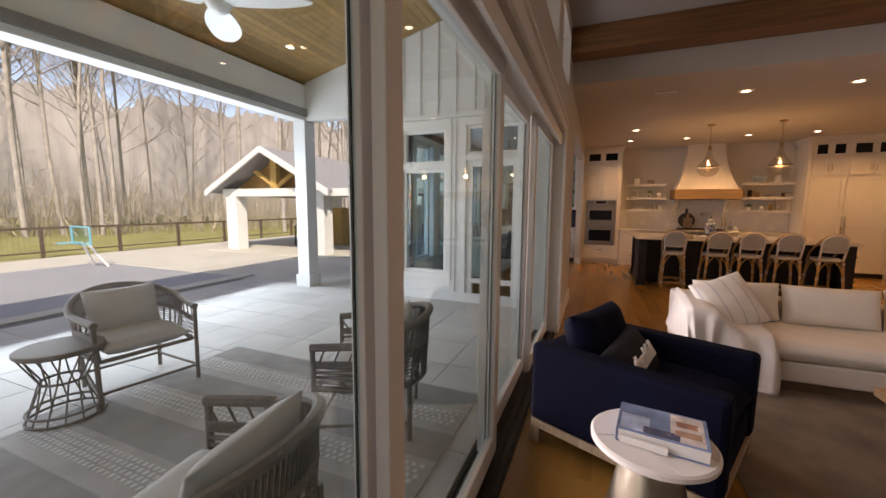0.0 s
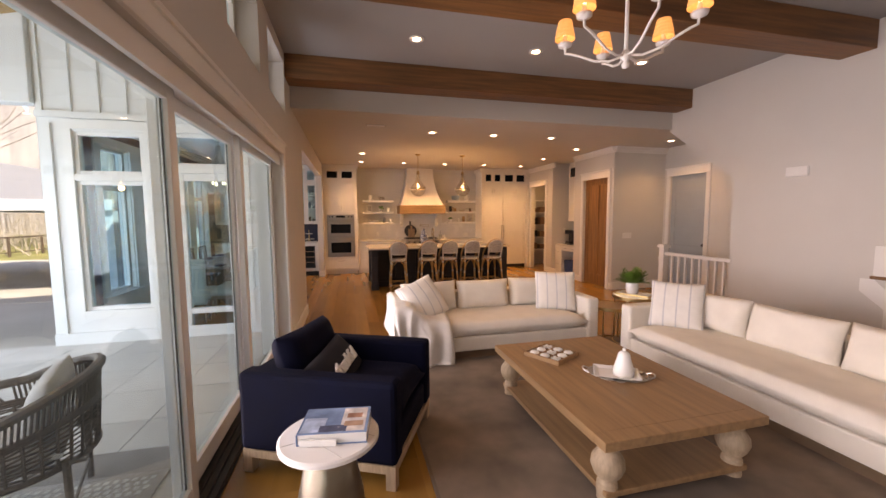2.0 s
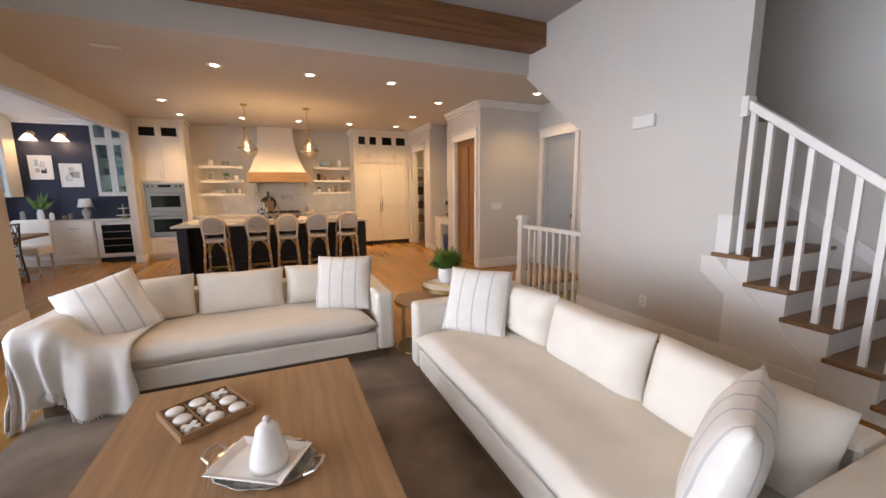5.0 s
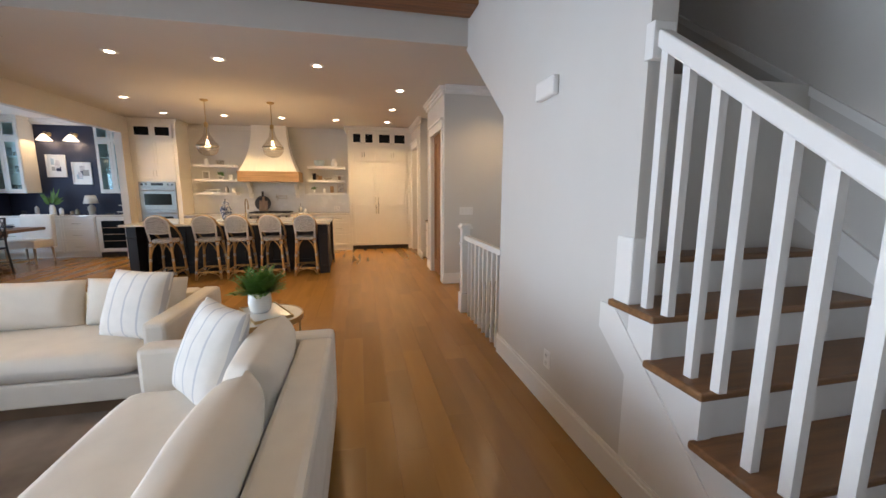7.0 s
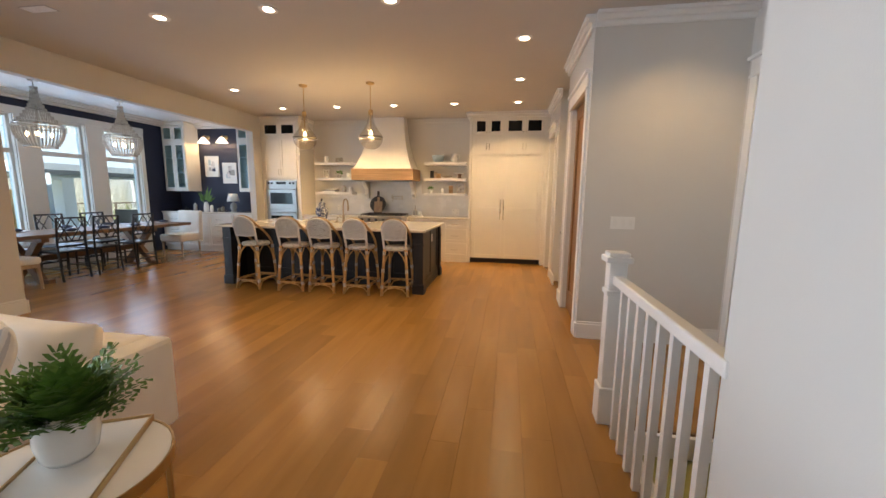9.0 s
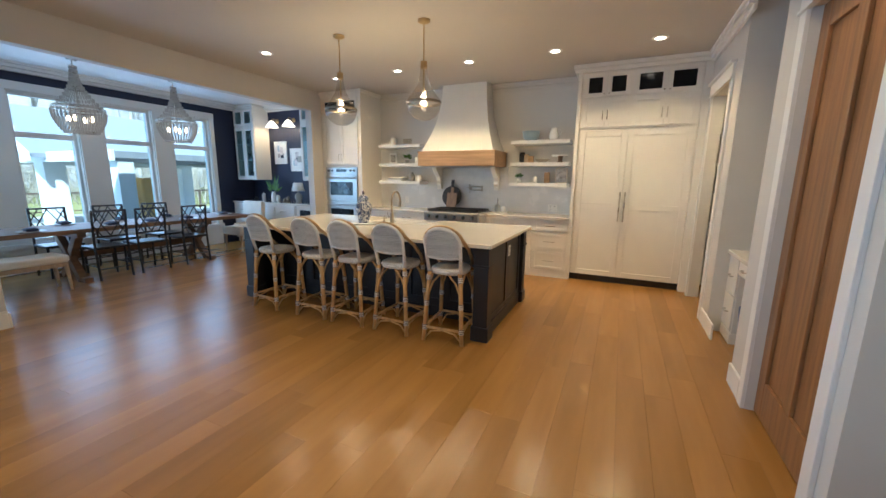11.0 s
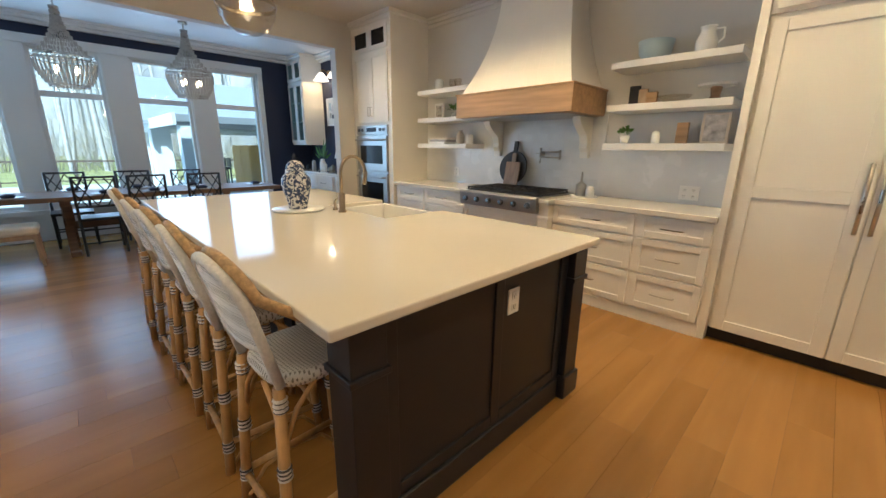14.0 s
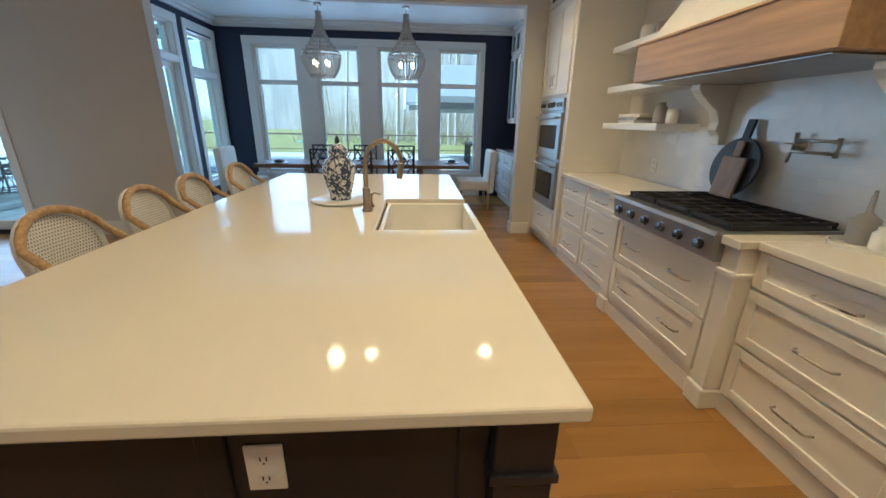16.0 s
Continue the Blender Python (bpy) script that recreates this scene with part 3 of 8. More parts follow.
struct("wall_basement", bm, WALL, "greige basement stairwell walls", "wall")

# sliding glass doors
sl = thing("window_slider", "wide white framed sliding glass doors to the patio", "sliding door", kind="structure")
boxes("head_track", [(-0.66, -2.2, 2.26, -0.46, 4.66, 2.32), (-0.47, -2.2, 2.2, -0.445, 4.66, 2.3)], TRIM, sl)
boxes("head_trim", [(XW - 0.001, -2.3, 2.32, XW + 0.024, 4.76, 2.42), (XW, -2.3, 2.42, XW + 0.04, 4.76, 2.45), (XW, 4.66, 0, XW + 0.022, 4.76, 2.32)], TRIM, sl, bevel=0.004)
DARKTRACK = mat("dark_aluminium_track", (0.04, 0.035, 0.03), 0.45, 0.6)
boxes("floor_track", [(-0.68, -2.2, -0.01, -0.44, 4.66, 0.012)] + [(x, -2.2, 0.012, x + 0.008, 4.66, 0.03) for x in (-0.66, -0.61, -0.56, -0.51, -0.46)], DARKTRACK, sl)
JOINTS = [-1.4, -0.2, 1.0, 2.2, 3.42, 4.64]
for i, (y0, y1) in enumerate(zip(JOINTS, JOINTS[1:])):
    x = -0.64 if i % 2 else -0.58
    p = boxes("door_panel", [(x, y0 - 0.03, 0.03, x + 0.045, y0 + 0.06, 2.26), (x, y1 - 0.05, 0.03, x + 0.045, y1 + 0.03, 2.26), (x, y0 + 0.06, 0.03, x + 0.045, y1 - 0.05, 0.15),
                             (x, y0 + 0.06, 2.18, x + 0.045, y1 - 0.05, 2.26)], TRIM, sl, bevel=0.004)
    g = boxes("pane", [(x + 0.018, y0 + 0.06, 0.15, x + 0.024, y1 - 0.05, 2.18)], PANE, p)
    g.visible_shadow = False
    boxes("gasket", [(x + 0.012, y0 + 0.06, 0.15, x + 0.017, y0 + 0.068, 2.18), (x + 0.012, y1 - 0.058, 0.15, x + 0.017, y1 - 0.05, 2.18)], DARKTRACK, p)


def fixed_window(name, axis, at, a0, a1, z0, z1, bars, label, depth=0.09, fw=0.05):
    """White framed window in an opening of a wall; axis is the wall's normal."""
    w = thing(name, label, "window", kind="structure")

    def bx(u0, u1, lo, hi, d0, d1):
        return (at + d0, u0, lo, at + d1, u1, hi) if axis == "x" else (u0, at + d0, lo, u1, at + d1, hi)
    fr = boxes("window_frame", [bx(a0, a0 + fw, z0, z1, 0, depth), bx(a1 - fw, a1, z0, z1, 0, depth), bx(a0 + fw, a1 - fw, z0, z0 + fw, 0, depth), bx(a0 + fw, a1 - fw, z1 - fw, z1, 0, depth)]
               + [bx(a0 + fw, a1 - fw, b, b + 0.075, 0, depth) for b in bars], TRIM, w, bevel=0.005)
    cuts = [z0 + fw] + [v for b in bars for v in (b, b + 0.075)] + [z1 - fw]
    for lo, hi in zip(cuts[::2], cuts[1::2]):
        g = boxes("pane", [bx(a0 + fw, a1 - fw, lo, hi, depth * 0.45, depth * 0.45 + 0.006)], PANE, fr)
        g.visible_shadow = False
    return w


for i, (a, b) in enumerate(WINS):
    fixed_window("window_dining", "x", -3.36, a, b, 0.45, 2.68, [2.03], "tall white framed dining window with a transom bar")
bm = B()
edges = [6.4] + [v for w in WINS for v in w] + [10.72]
for a, b in zip(edges[::2], edges[1::2]):
    box(bm, -3.2, a, 0.3, -3.172, b, 2.8)
box(bm, -3.2, 6.4, 2.68, -3.16, 10.72, 2.8)
box(bm, -3.2, 6.38, 0.38, -3.13, 10.74, 0.45)
box(bm, -3.2, 6.4, 0.0, -3.18, 10.72, 0.38)
for a, b in WINS:
    box(bm, -3.262, a, 0.45, -3.2, a + 0.012, 2.68)
    box(bm, -3.262, b - 0.012, 0.45, -3.2, b, 2.68)
    box(bm, -3.262, a + 0.012, 2.668, -3.2, b - 0.012, 2.68)
    box(bm, -3.262, a + 0.012, 0.45, -3.2, b - 0.012, 0.462)
struct("trim_window_casing", bm, TRIM, "wide white casing boards joining the dining windows", "trim", 0.004)
fixed_window("window_patio", "y", 5.79, -3.05, -2.28, 0.4, 2.08, [], "white framed window looking onto the patio", 0.08)
fixed_window("window_patio_transom", "y", 5.79, -3.05, -2.28, 2.16, 2.7, [], "white framed transom window", 0.08)
fixed_window("door_patio", "y", 5.79, -1.95, -1.12, 0.0, 2.2, [0.28], "white glazed patio door", 0.08, 0.1)
fixed_window("window_door_transom", "y", 5.79, -1.95, -1.12, 2.28, 2.72, [], "white framed transom window above the patio door", 0.08)
for a, b in ((1.45, 2.4), (2.8, 3.72), (4.1, 5.02)):
    fixed_window("window_clerestory", "x", -0.68, a, b, 2.86, 3.46, [], "small white framed clerestory window", 0.08, 0.045)
bm = B()
for f, s in ((5.95, 1), (5.77, -1)):
    for a, b, lo in ((-3.05, -2.28, 0.4), (-1.95, -1.12, 0.0)):
        t = 0.02 * s
        box(bm, a - 0.09, f, lo - 0.1 if lo else 0, a, f + t, 2.72)
        box(bm, b, f, lo - 0.1 if lo else 0, b + 0.09, f + t, 2.72)
        box(bm, a - 0.09, f, 2.72, b + 0.09, f + t * 1.3, 2.84)
        if lo:
            box(bm, a, f, lo - 0.1, b, f + t, lo)
for a, b, lo, hi in SHOLES:
    box(bm, a, 5.868, lo, a + 0.012, 5.95, hi)
    box(bm, b - 0.012, 5.868, lo, b, 5.95, hi)
    box(bm, a + 0.012, 5.868, hi - 0.012, b - 0.012, 5.95, hi)
    if lo:
        box(bm, a + 0.012, 5.868, lo, b - 0.012, 5.95, lo + 0.012)
for a, b, lo in ((-3.05, -2.28, 2.08), (-1.95, -1.12, 2.2)):
    box(bm, a, 5.95, lo, b, 5.966, lo + 0.08)
    box(bm, a, 5.754, lo, b, 5.77, lo + 0.08)
struct("trim_patio_openings", bm, TRIM, "white flat casing around patio door and window", "trim", 0.003)

# ---- patio ----
pv = struct("pavement_patio", (lambda bm: (box(bm, -7.0, -8, -0.12, -0.68, 5.85, -0.06), bm)[1])(B()), mat("paver_joint", (0.2, 0.19, 0.18), 0.9), "pale stone paver patio floor", "patio")
pm = bpy.data.meshes.new("paver")
bm = B()
box(bm, 0.004, 0.004, -0.06, 0.596, 0.596, -0.03)
bm.to_mesh(pm)
bm.free()
pm.materials.append(PAVER)
for i in range(10):
    for j in range(17):
        ob = new("paver", pm)
        ob.location = (-6.7 + 0.6 * i, -4.4 + 0.6 * j, 0)
        ob.parent = pv
bt = struct("trim_battens", (lambda bm: ([box(bm, x, 5.748, z0, x + 0.04, 5.77, z1) for x, z0, z1 in
            [(-3.36 + 0.3 * i, 2.935, 4.45) for i in range(9)] + [(-3.3, 0.12, 2.78), (-2.16, 0.12, 2.78), (-0.98, 0.12, 2.78)]], box(bm, -3.4, 5.735, 2.85, -0.72, 5.768, 2.93),
            box(bm, -3.4, 5.745, -0.03, -0.72, 5.77, 0.12), bm)[-1])(B()), BOARD, "white battens and trim boards on the patio wall", "trim")
pc = thing("patio_roof", "covered patio roof with stained cedar board ceiling and white beams", "patio roof", kind="structure")
SLOPE = 0.245


def roof_z(x):
    return 4.35 + (x + 2.15) * SLOPE if x < -2.15 else 4.35 - (x + 2.15) * SLOPE


# boards, deck and beam run on unseen past y -3 to block sun
for i in range(44):
    x0 = -5.25 + 0.105 * i
    x1 = x0 + 0.101
    bm = B()
    v = [(x0, roof_z(x0)), (x1, roof_z(x1)), (x1, roof_z(x1) + 0.02), (x0, roof_z(x0) + 0.02)]
    a = [bm.verts.new((x, -6, z)) for x, z in v]
    b = [bm.verts.new((x, 5.77, z)) for x, z in v]
    bm.faces.new(a)
    bm.faces.new(list(reversed(b)))
    for k in range(4):
        bm.faces.new((a[k], b[k], b[(k + 1) % 4], a[(k + 1) % 4]))
    part("ceiling_board", bm, PATIOWOOD, pc)
bm = B()
for x0, x1 in ((-5.6, -2.15), (-2.15, -0.6)):
    a = [bm.verts.new((x, y, roof_z(x) + dz)) for x in (x0, x1) for y in (-6.2, 6.2) for dz in (0.03, 0.2)]
    for f in ((0, 1, 3, 2), (4, 6, 7, 5), (0, 4, 5, 1), (2, 3, 7, 6), (0, 2, 6, 4), (1, 5, 7, 3)):
        bm.faces.new([a[i] for i in f])
part("roof_deck", bm, mat("roof_shingle", (0.08, 0.08, 0.085), 0.9), pc)
boxes("beam", [(-5.25, -6, 3.0, -4.98, 5.9, 3.62)], BOARD, pc, bevel=0.01)
boxes("beam", [(-4.98, 5.7, 3.0, -3.4, 5.9, 4.05)], BOARD, pc, bevel=0.01)
boxes("screen_track", [(-5.0, -6, 3.08, -4.94, 5.7, 3.2)], mat("grey_screen_track", (0.25, 0.25, 0.25), 0.4, 0.5), pc)
bm = B()
for y0, y1, z0, z1 in ((-6, 5.77, 2.5, 2.86), (-6, 5.77, 3.46, 4.2), (-6, 1.45, 2.86, 3.46), (2.4, 2.8, 2.86, 3.46), (3.72, 4.1, 2.86, 3.46), (5.02, 5.77, 2.86, 3.46)):
    box(bm, -0.74, y0, z0, -0.73, y1, z1)
part("house_siding", bm, BOARD, pc)
for y in (5.79, -0.2):
    c = thing("patio_column", "square white patio column with a plinth", "column", kind="structure", group="patio columns")
    boxes("shaft", [(-5.24, y - 0.13, -0.03, -4.98, y + 0.13, 3.0)], BOARD, c, bevel=0.008)
    boxes("plinth", [(-5.27, y - 0.16, -0.03, -4.95, y + 0.16, 0.2)], BOARD, c, bevel=0.008)
for x, y in ((-4.35, 4.7), (-3.3, 2.6), (-1.9, 4.9)):
    d = thing("patio_downlight", "small lit round ceiling downlight", "downlight", (x, y, roof_z(x) - 0.004), group="patio downlights")
    bm = B()
    lathe(bm, [(0.05, -0.004), (0.05, 0.0)], 16)
    part("lens", bm, GLOW, d)
    bm = B()
    lathe(bm, [(0.052, -0.008), (0.075, -0.008), (0.075, 0.0), (0.052, 0.0), (0.052, -0.008)], 18, close=False)
    part("trim_ring", bm, TRIM, d)

fan = thing("ceiling_fan", "white three-blade ceiling fan at rest below the cedar ceiling", "ceiling fan", (-3.45, 2.85, 3.38))
fan.scale = (1.1, 1.1, 1.0)
bm = B()
lathe(bm, [(0.06, 0.72), (0.06, 0.66), (0.013, 0.64), (0.013, 0.1), (0.09, 0.08), (0.11, 0.0), (0.07, -0.07), (0.0, -0.08)], 20)
part("motor", bm, TRIM, fan, smooth=True)
for k in range(3):
    bm = B()
    m = Matrix.Rotation(radians(20 + 120 * k), 4, "Z") @ Matrix.Rotation(radians(12), 4, "X")
    out = []
    for i in range(13):
        u = i / 12
        w = 0.05 + 0.13 * math.sin(math.pi * min(1, u * 0.85 + 0.1))
        out.append((0.1 + 0.72 * u, w * (1 if i < 12 else 0.3)))
    top = [bm.verts.new(m @ Vector((x, w * 0.75, 0.008))) for x, w in out] + [bm.verts.new(m @ Vector((x, -w, 0.008))) for x, w in reversed(out)]
    low = [bm.verts.new(v.co - Vector((0, 0, 0.014))) for v in top]
    bm.faces.new(top)
    bm.faces.new(list(reversed(low)))
    for i in range(len(top)):
        bm.faces.new((top[i], low[i], low[(i + 1) % len(top)], top[(i + 1) % len(top)]))
    part("blade", bm, TRIM, fan)

# outdoor rug and wicker seats
rg = thing("outdoor_rug", "grey outdoor rug with pale woven bands on the patio", "rug", (-2.2, 1.05, -0.03))
RUGGREY = mat("grey_flatweave", (0.43, 0.395, 0.37), 0.95, var=0.12, scale=5, bump=0.4, bscale=200)
RUGPALE = mat("pale_flatweave", (0.62, 0.60, 0.575), 0.95, var=0.12, scale=30, bump=0.5, bscale=200)
boxes("field", [(-1.35, -1.9, 0, 1.35, 1.8, 0.012)], RUGGREY, rg)
RUGDARK = mat("dark_flatweave", (0.31, 0.285, 0.27), 0.95, var=0.14, scale=6, bump=0.4, bscale=200)
for k in range(6):
    y = -1.62 + 0.6 * k
    boxes("dark_band", [(-1.35, y + 0.22, 0.012, 1.35, y + 0.5, 0.0135)], RUGDARK, rg)
    bm = B()
    for row in range(4):
        for i in range(52):
            x = -1.3 + 0.05 * i + (0.02 if row % 2 else 0)
            box(bm, x, y + 0.045 * row, 0.012, x + 0.026, y + 0.045 * row + 0.03, 0.0145)
    part("band", bm, RUGPALE, rg)


def wicker_chair(at, turn):
    c = thing("wicker_armchair", "round-backed grey wicker patio armchair with grey cushions", "armchair", (at[0], at[1], -0.018), turn, "patio armchairs")
    R = 0.37
    leg = []
    for x, y in ((-0.33, -0.32), (0.33, -0.32), (-0.27, 0.27), (0.27, 0.27)):
        bm = B()
        tube(bm, [(x, y, 0), (x * 1.02, y, 0.64 if y < 0 else 0.4)], 0.017, 8)
        part("leg", bm, WICKER, c)
    rim = [(-0.335, -0.33, 0.64)] + [(R * math.cos(radians(a)), 0.02 + R * math.sin(radians(a)), 0.66 + 0.14 * math.sin(radians(max(0, min(180, a))))) for a in range(190, -11, -10)] + [(0.335, -0.33, 0.64)]
    low = [(p[0] * 0.92, p[1] * 0.92, 0.36) for p in rim]
    bm = B()
    tube(bm, rim, 0.026, 8)
    part("top_rail", bm, WICKER, c)
    bm = B()
    tube(bm, low, 0.016, 6)
    tube(bm, [(-0.31, -0.31, 0.36), (0.31, -0.31, 0.36)], 0.016, 6)
    tube(bm, [(-0.33, -0.32, 0.12), (0.33, -0.32, 0.12), (0.27, 0.27, 0.12), (-0.27, 0.27, 0.12), (-0.33, -0.32, 0.12)], 0.012, 6)
    part("seat_frame", bm, WICKER, c)
    bm = B()
    band = [Vector(a).lerp(Vector(b), 0.6) for a, b in zip(low, rim)]
    for dz in (-0.014, 0.0, 0.014):
        tube(bm, [p + Vector((0, 0, dz)) for p in band], 0.009, 5)
    for i in range(len(rim) - 1):
        for u in (0.0, 0.33, 0.67):
            p = Vector(rim[i]).lerp(Vector(rim[i + 1]), u)
            q = band[i].lerp(band[i + 1], min(1, u + 0.22))
            tube(bm, [q, p], 0.0062, 5)
        tube(bm, [Vector(low[i]), band[i]], 0.008, 5)
    for k in range(9):
        tube(bm, [Vector(a).lerp(b, 0.04 + 0.1 * k) + Vector((0, 0, 0.004 * (-1) ** (n + k))) for n, (a, b) in enumerate(zip(low, band))], 0.0055, 4)
    part("woven_back", bm, WICKER, c)
    bm = B()
    pillow(bm, 0.58, 0.58, 0.13, Matrix.Translation((0, -0.03, 0.43)) @ Matrix.Rotation(radians(90), 4, "X"), pw=6)
    part("seat_cushion", bm, OUTCUSH, c, smooth=True)
    bm = B()
    pillow(bm, 0.5, 0.38, 0.15, Matrix.Translation((0, 0.17, 0.62)) @ Matrix.Rotation(radians(-16), 4, "X"), pw=3)
    part("back_cushion", bm, OUTCUSH, c, smooth=True)
    return c


for at, turn in (((-3.60, 2.0), 80), ((-1.25, 0.93), -82), ((-1.45, 2.33), -68)):
    wicker_chair(at, turn)
tb = thing("wicker_side_table", "hourglass wire patio side table with a round top", "side table", (-3.52, 1.5, -0.018))
tb.scale = (0.96, 0.96, 1.08)
bm = B()
lathe(bm, [(0.24, 0.44), (0.25, 0.45), (0.25, 0.47), (0.24, 0.475), (0.0, 0.475)], 28)
part("tabletop", bm, WICKER, tb, smooth=False)
bm = B()
for z, r in ((0.01, 0.22), (0.06, 0.215), (0.25, 0.13)):
    tube(bm, arc((0, 0, z), r, 0, 360, 28, "xy"), 0.009, 6)
for k in range(14):
    a = 2 * math.pi * k / 14
    tube(bm, [(0.22 * math.cos(a), 0.22 * math.sin(a), 0.01), (0.13 * math.cos(a + 0.25), 0.13 * math.sin(a + 0.25), 0.25), (0.235 * math.cos(a + 0.5), 0.235 * math.sin(a + 0.5), 0.45)], 0.006, 5)
part("wire_frame", bm, WICKER, tb)

# ---- grounds ----
gm = mat("winter_lawn", (0.27, 0.25, 0.085), 0.95, var=0.25, scale=0.8, bump=0.6, bscale=30)
bm = B()
vs = [[bm.verts.new((-400 + 800 * (i / 40), -400 + 800 * (j / 40), -0.16)) for j in range(41)] for i in range(41)]
for i in range(40):
    for j in range(40):
        bm.faces.new((vs[i][j], vs[i + 1][j], vs[i + 1][j + 1], vs[i][j + 1]))
struct("ground", bm, gm, "winter lawn of faded green grass", "lawn")
DECK = mat("pale_concrete_deck", (0.52, 0.49, 0.43), 0.85, var=0.08, scale=1.2, bump=0.2, bscale=60)
bm = B()
box(bm, -14.6, -8, -0.15, -7.0, 19, -0.06)
box(bm, -7.0, 5.9, -0.15, -3.4, 19, -0.06)
struct("pavement_deck", bm, DECK, "pale concrete pool deck in sunshine", "deck")
pool = thing("pool", "rectangular pool under a grey winter cover with pale coping", "pool", kind="structure")
boxes("cover", [(-12.2, -7, -0.055, -7.3, 5.9, -0.045)], mat("grey_pool_cover", (0.30, 0.31, 0.33), 0.7, var=0.06, scale=1, bump=0.2, bscale=150), pool)
boxes("coping", [(-12.5, -7.3, -0.058, -12.2, 6.2, -0.03), (-7.3, -7.3, -0.058, -7.0, 6.2, -0.03), (-12.2, 5.9, -0.058, -7.3, 6.2, -0.03)], DECK, pool, bevel=0.01)
fe = thing("fence", "low brown garden fence with square posts and wire mesh", "fence", kind="structure")
FENCE = mat("brown_stained_fence_wood", (0.10, 0.065, 0.045), 0.7)
for i in range(26):
    boxes("post", [(-15.42, -18 + 2 * i, -0.16, -15.34, -17.92 + 2 * i, 0.8)], FENCE, fe)
boxes("rail", [(-15.42, -18, 0.72, -15.35, 32, 0.79)], FENCE, fe)
boxes("rail", [(-15.4, -18, 0.02, -15.36, 32, 0.06)], FENCE, fe)
bm = B()
for i in range(430):
    y = -18 + 0.116 * i
    tube(bm, [(-15.38, y, 0.03), (-15.38, y, 0.72)], 0.0028, 3, cap=False)
part("wire_mesh", bm, FENCE, fe)

pvn = thing("pavilion", "white open pool pavilion with gabled grey roof and timber king post", "pavilion", (-11.95, 9.5, -0.06), kind="")
pvn.scale = (1.17, 1, 0.76)
boxes("slab", [(-0.4, -0.4, 0, 7.0, 6.5, 0.02)], DECK, pvn)
for x, y in ((0, 0), (3.15, 0), (0, 5.4), (3.15, 5.4)):
    boxes("post", [(x, y, 0.02, x + 0.42, y + 0.42, 2.42)], BOARD, pvn, bevel=0.01)
boxes("beam", [(-0.1, 0, 2.42, 3.7, 0.42, 2.75)], BOARD, pvn)
boxes("beam", [(0, 0.42, 2.42, 0.42, 5.82, 2.75)], BOARD, pvn)
boxes("beam", [(3.15, 0.42, 2.42, 3.57, 5.82, 2.75)], BOARD, pvn)
ROOFG = mat("grey_shingle_roof", (0.25, 0.25, 0.26), 0.9, var=0.15, scale=20, bump=0.4, bscale=40)
for s in (-1, 1):
    bm = B()
    q = [(1.785 + s * 2.12, 2.55), (1.785, 4.3), (1.785, 4.42), (1.785 + s * 2.12, 2.67)]
    a = [bm.verts.new((x, -0.35, z)) for x, z in q]
    b = [bm.verts.new((x, 6.2, z)) for x, z in q]
    bm.faces.new(a)
    bm.faces.new(list(reversed(b)))
    for k in range(4):
        bm.faces.new((a[k], b[k], b[(k + 1) % 4], a[(k + 1) % 4]))
    part("roof_slope", bm, ROOFG, pvn)
    bm = B()
    q = [(1.785 + s * 2.18, 2.42), (1.785, 4.2), (1.785, 4.45), (1.785 + s * 2.18, 2.67)]
    a = [bm.verts.new((x, -0.42, z)) for x, z in q]
    b = [bm.verts.new((x, -0.35, z)) for x, z in q]
    bm.faces.new(a)
    bm.faces.new(list(reversed(b)))
    for k in range(4):
        bm.faces.new((a[k], b[k], b[(k + 1) % 4], a[(k + 1) % 4]))
    part("rake_board", bm, BOARD, pvn)
TIMBER = mat("golden_timber", (0.55, 0.32, 0.10), 0.6, var=0.15, bump=0.1)
bm = B()
a = [bm.verts.new((x, 0.45, z)) for x, z in ((0.0, 2.75), (3.57, 2.75), (1.785, 4.2))]
b = [bm.verts.new((v.co.x, 0.5, v.co.z)) for v in a]
bm.faces.new(a)
bm.faces.new(list(reversed(b)))
part("gable_lining", bm, PATIOWOOD, pvn)
boxes("king_post", [(1.68, 0.1, 2.75, 1.9, 0.3, 4.1)], TIMBER, pvn)
for s in (-1, 1):
    bm = B()
    tube(bm, [(1.785, 0.2, 2.8), (1.785 + s * 0.75, 0.2, 3.5)], 0.09, 4)
    part("brace", bm, TIMBER, pvn)
boxes("wing_roof", [(3.6, 0.0, 2.5, 6.3, 6.2, 2.68)], ROOFG, pvn)
boxes("wing_fascia", [(3.6, -0.06, 2.42, 6.3, 0.0, 2.72)], BOARD, pvn)
boxes("wing_wall", [(3.6, 5.6, 0.02, 6.3, 5.8, 2.5)], BOARD, pvn)
boxes("wing_post", [(6.0, 0.05, 0.02, 6.25, 0.35, 2.42)], BOARD, pvn)
cb = thing("outdoor_cabinet", "golden wooden bar cabinet in the pavilion", "cabinet", (-10.1, 12.6, -0.04))
boxes("body", [(-0.9, -0.3, 0, 0.9, 0.3, 1.45)], TIMBER, cb, bevel=0.01)
boxes("door", [(-0.87, -0.325, 0.05, -0.01, -0.3, 1.4), ], TIMBER, cb, bevel=0.008)
boxes("door", [(0.01, -0.325, 0.05, 0.87, -0.3, 1.4)], TIMBER, cb, bevel=0.008)
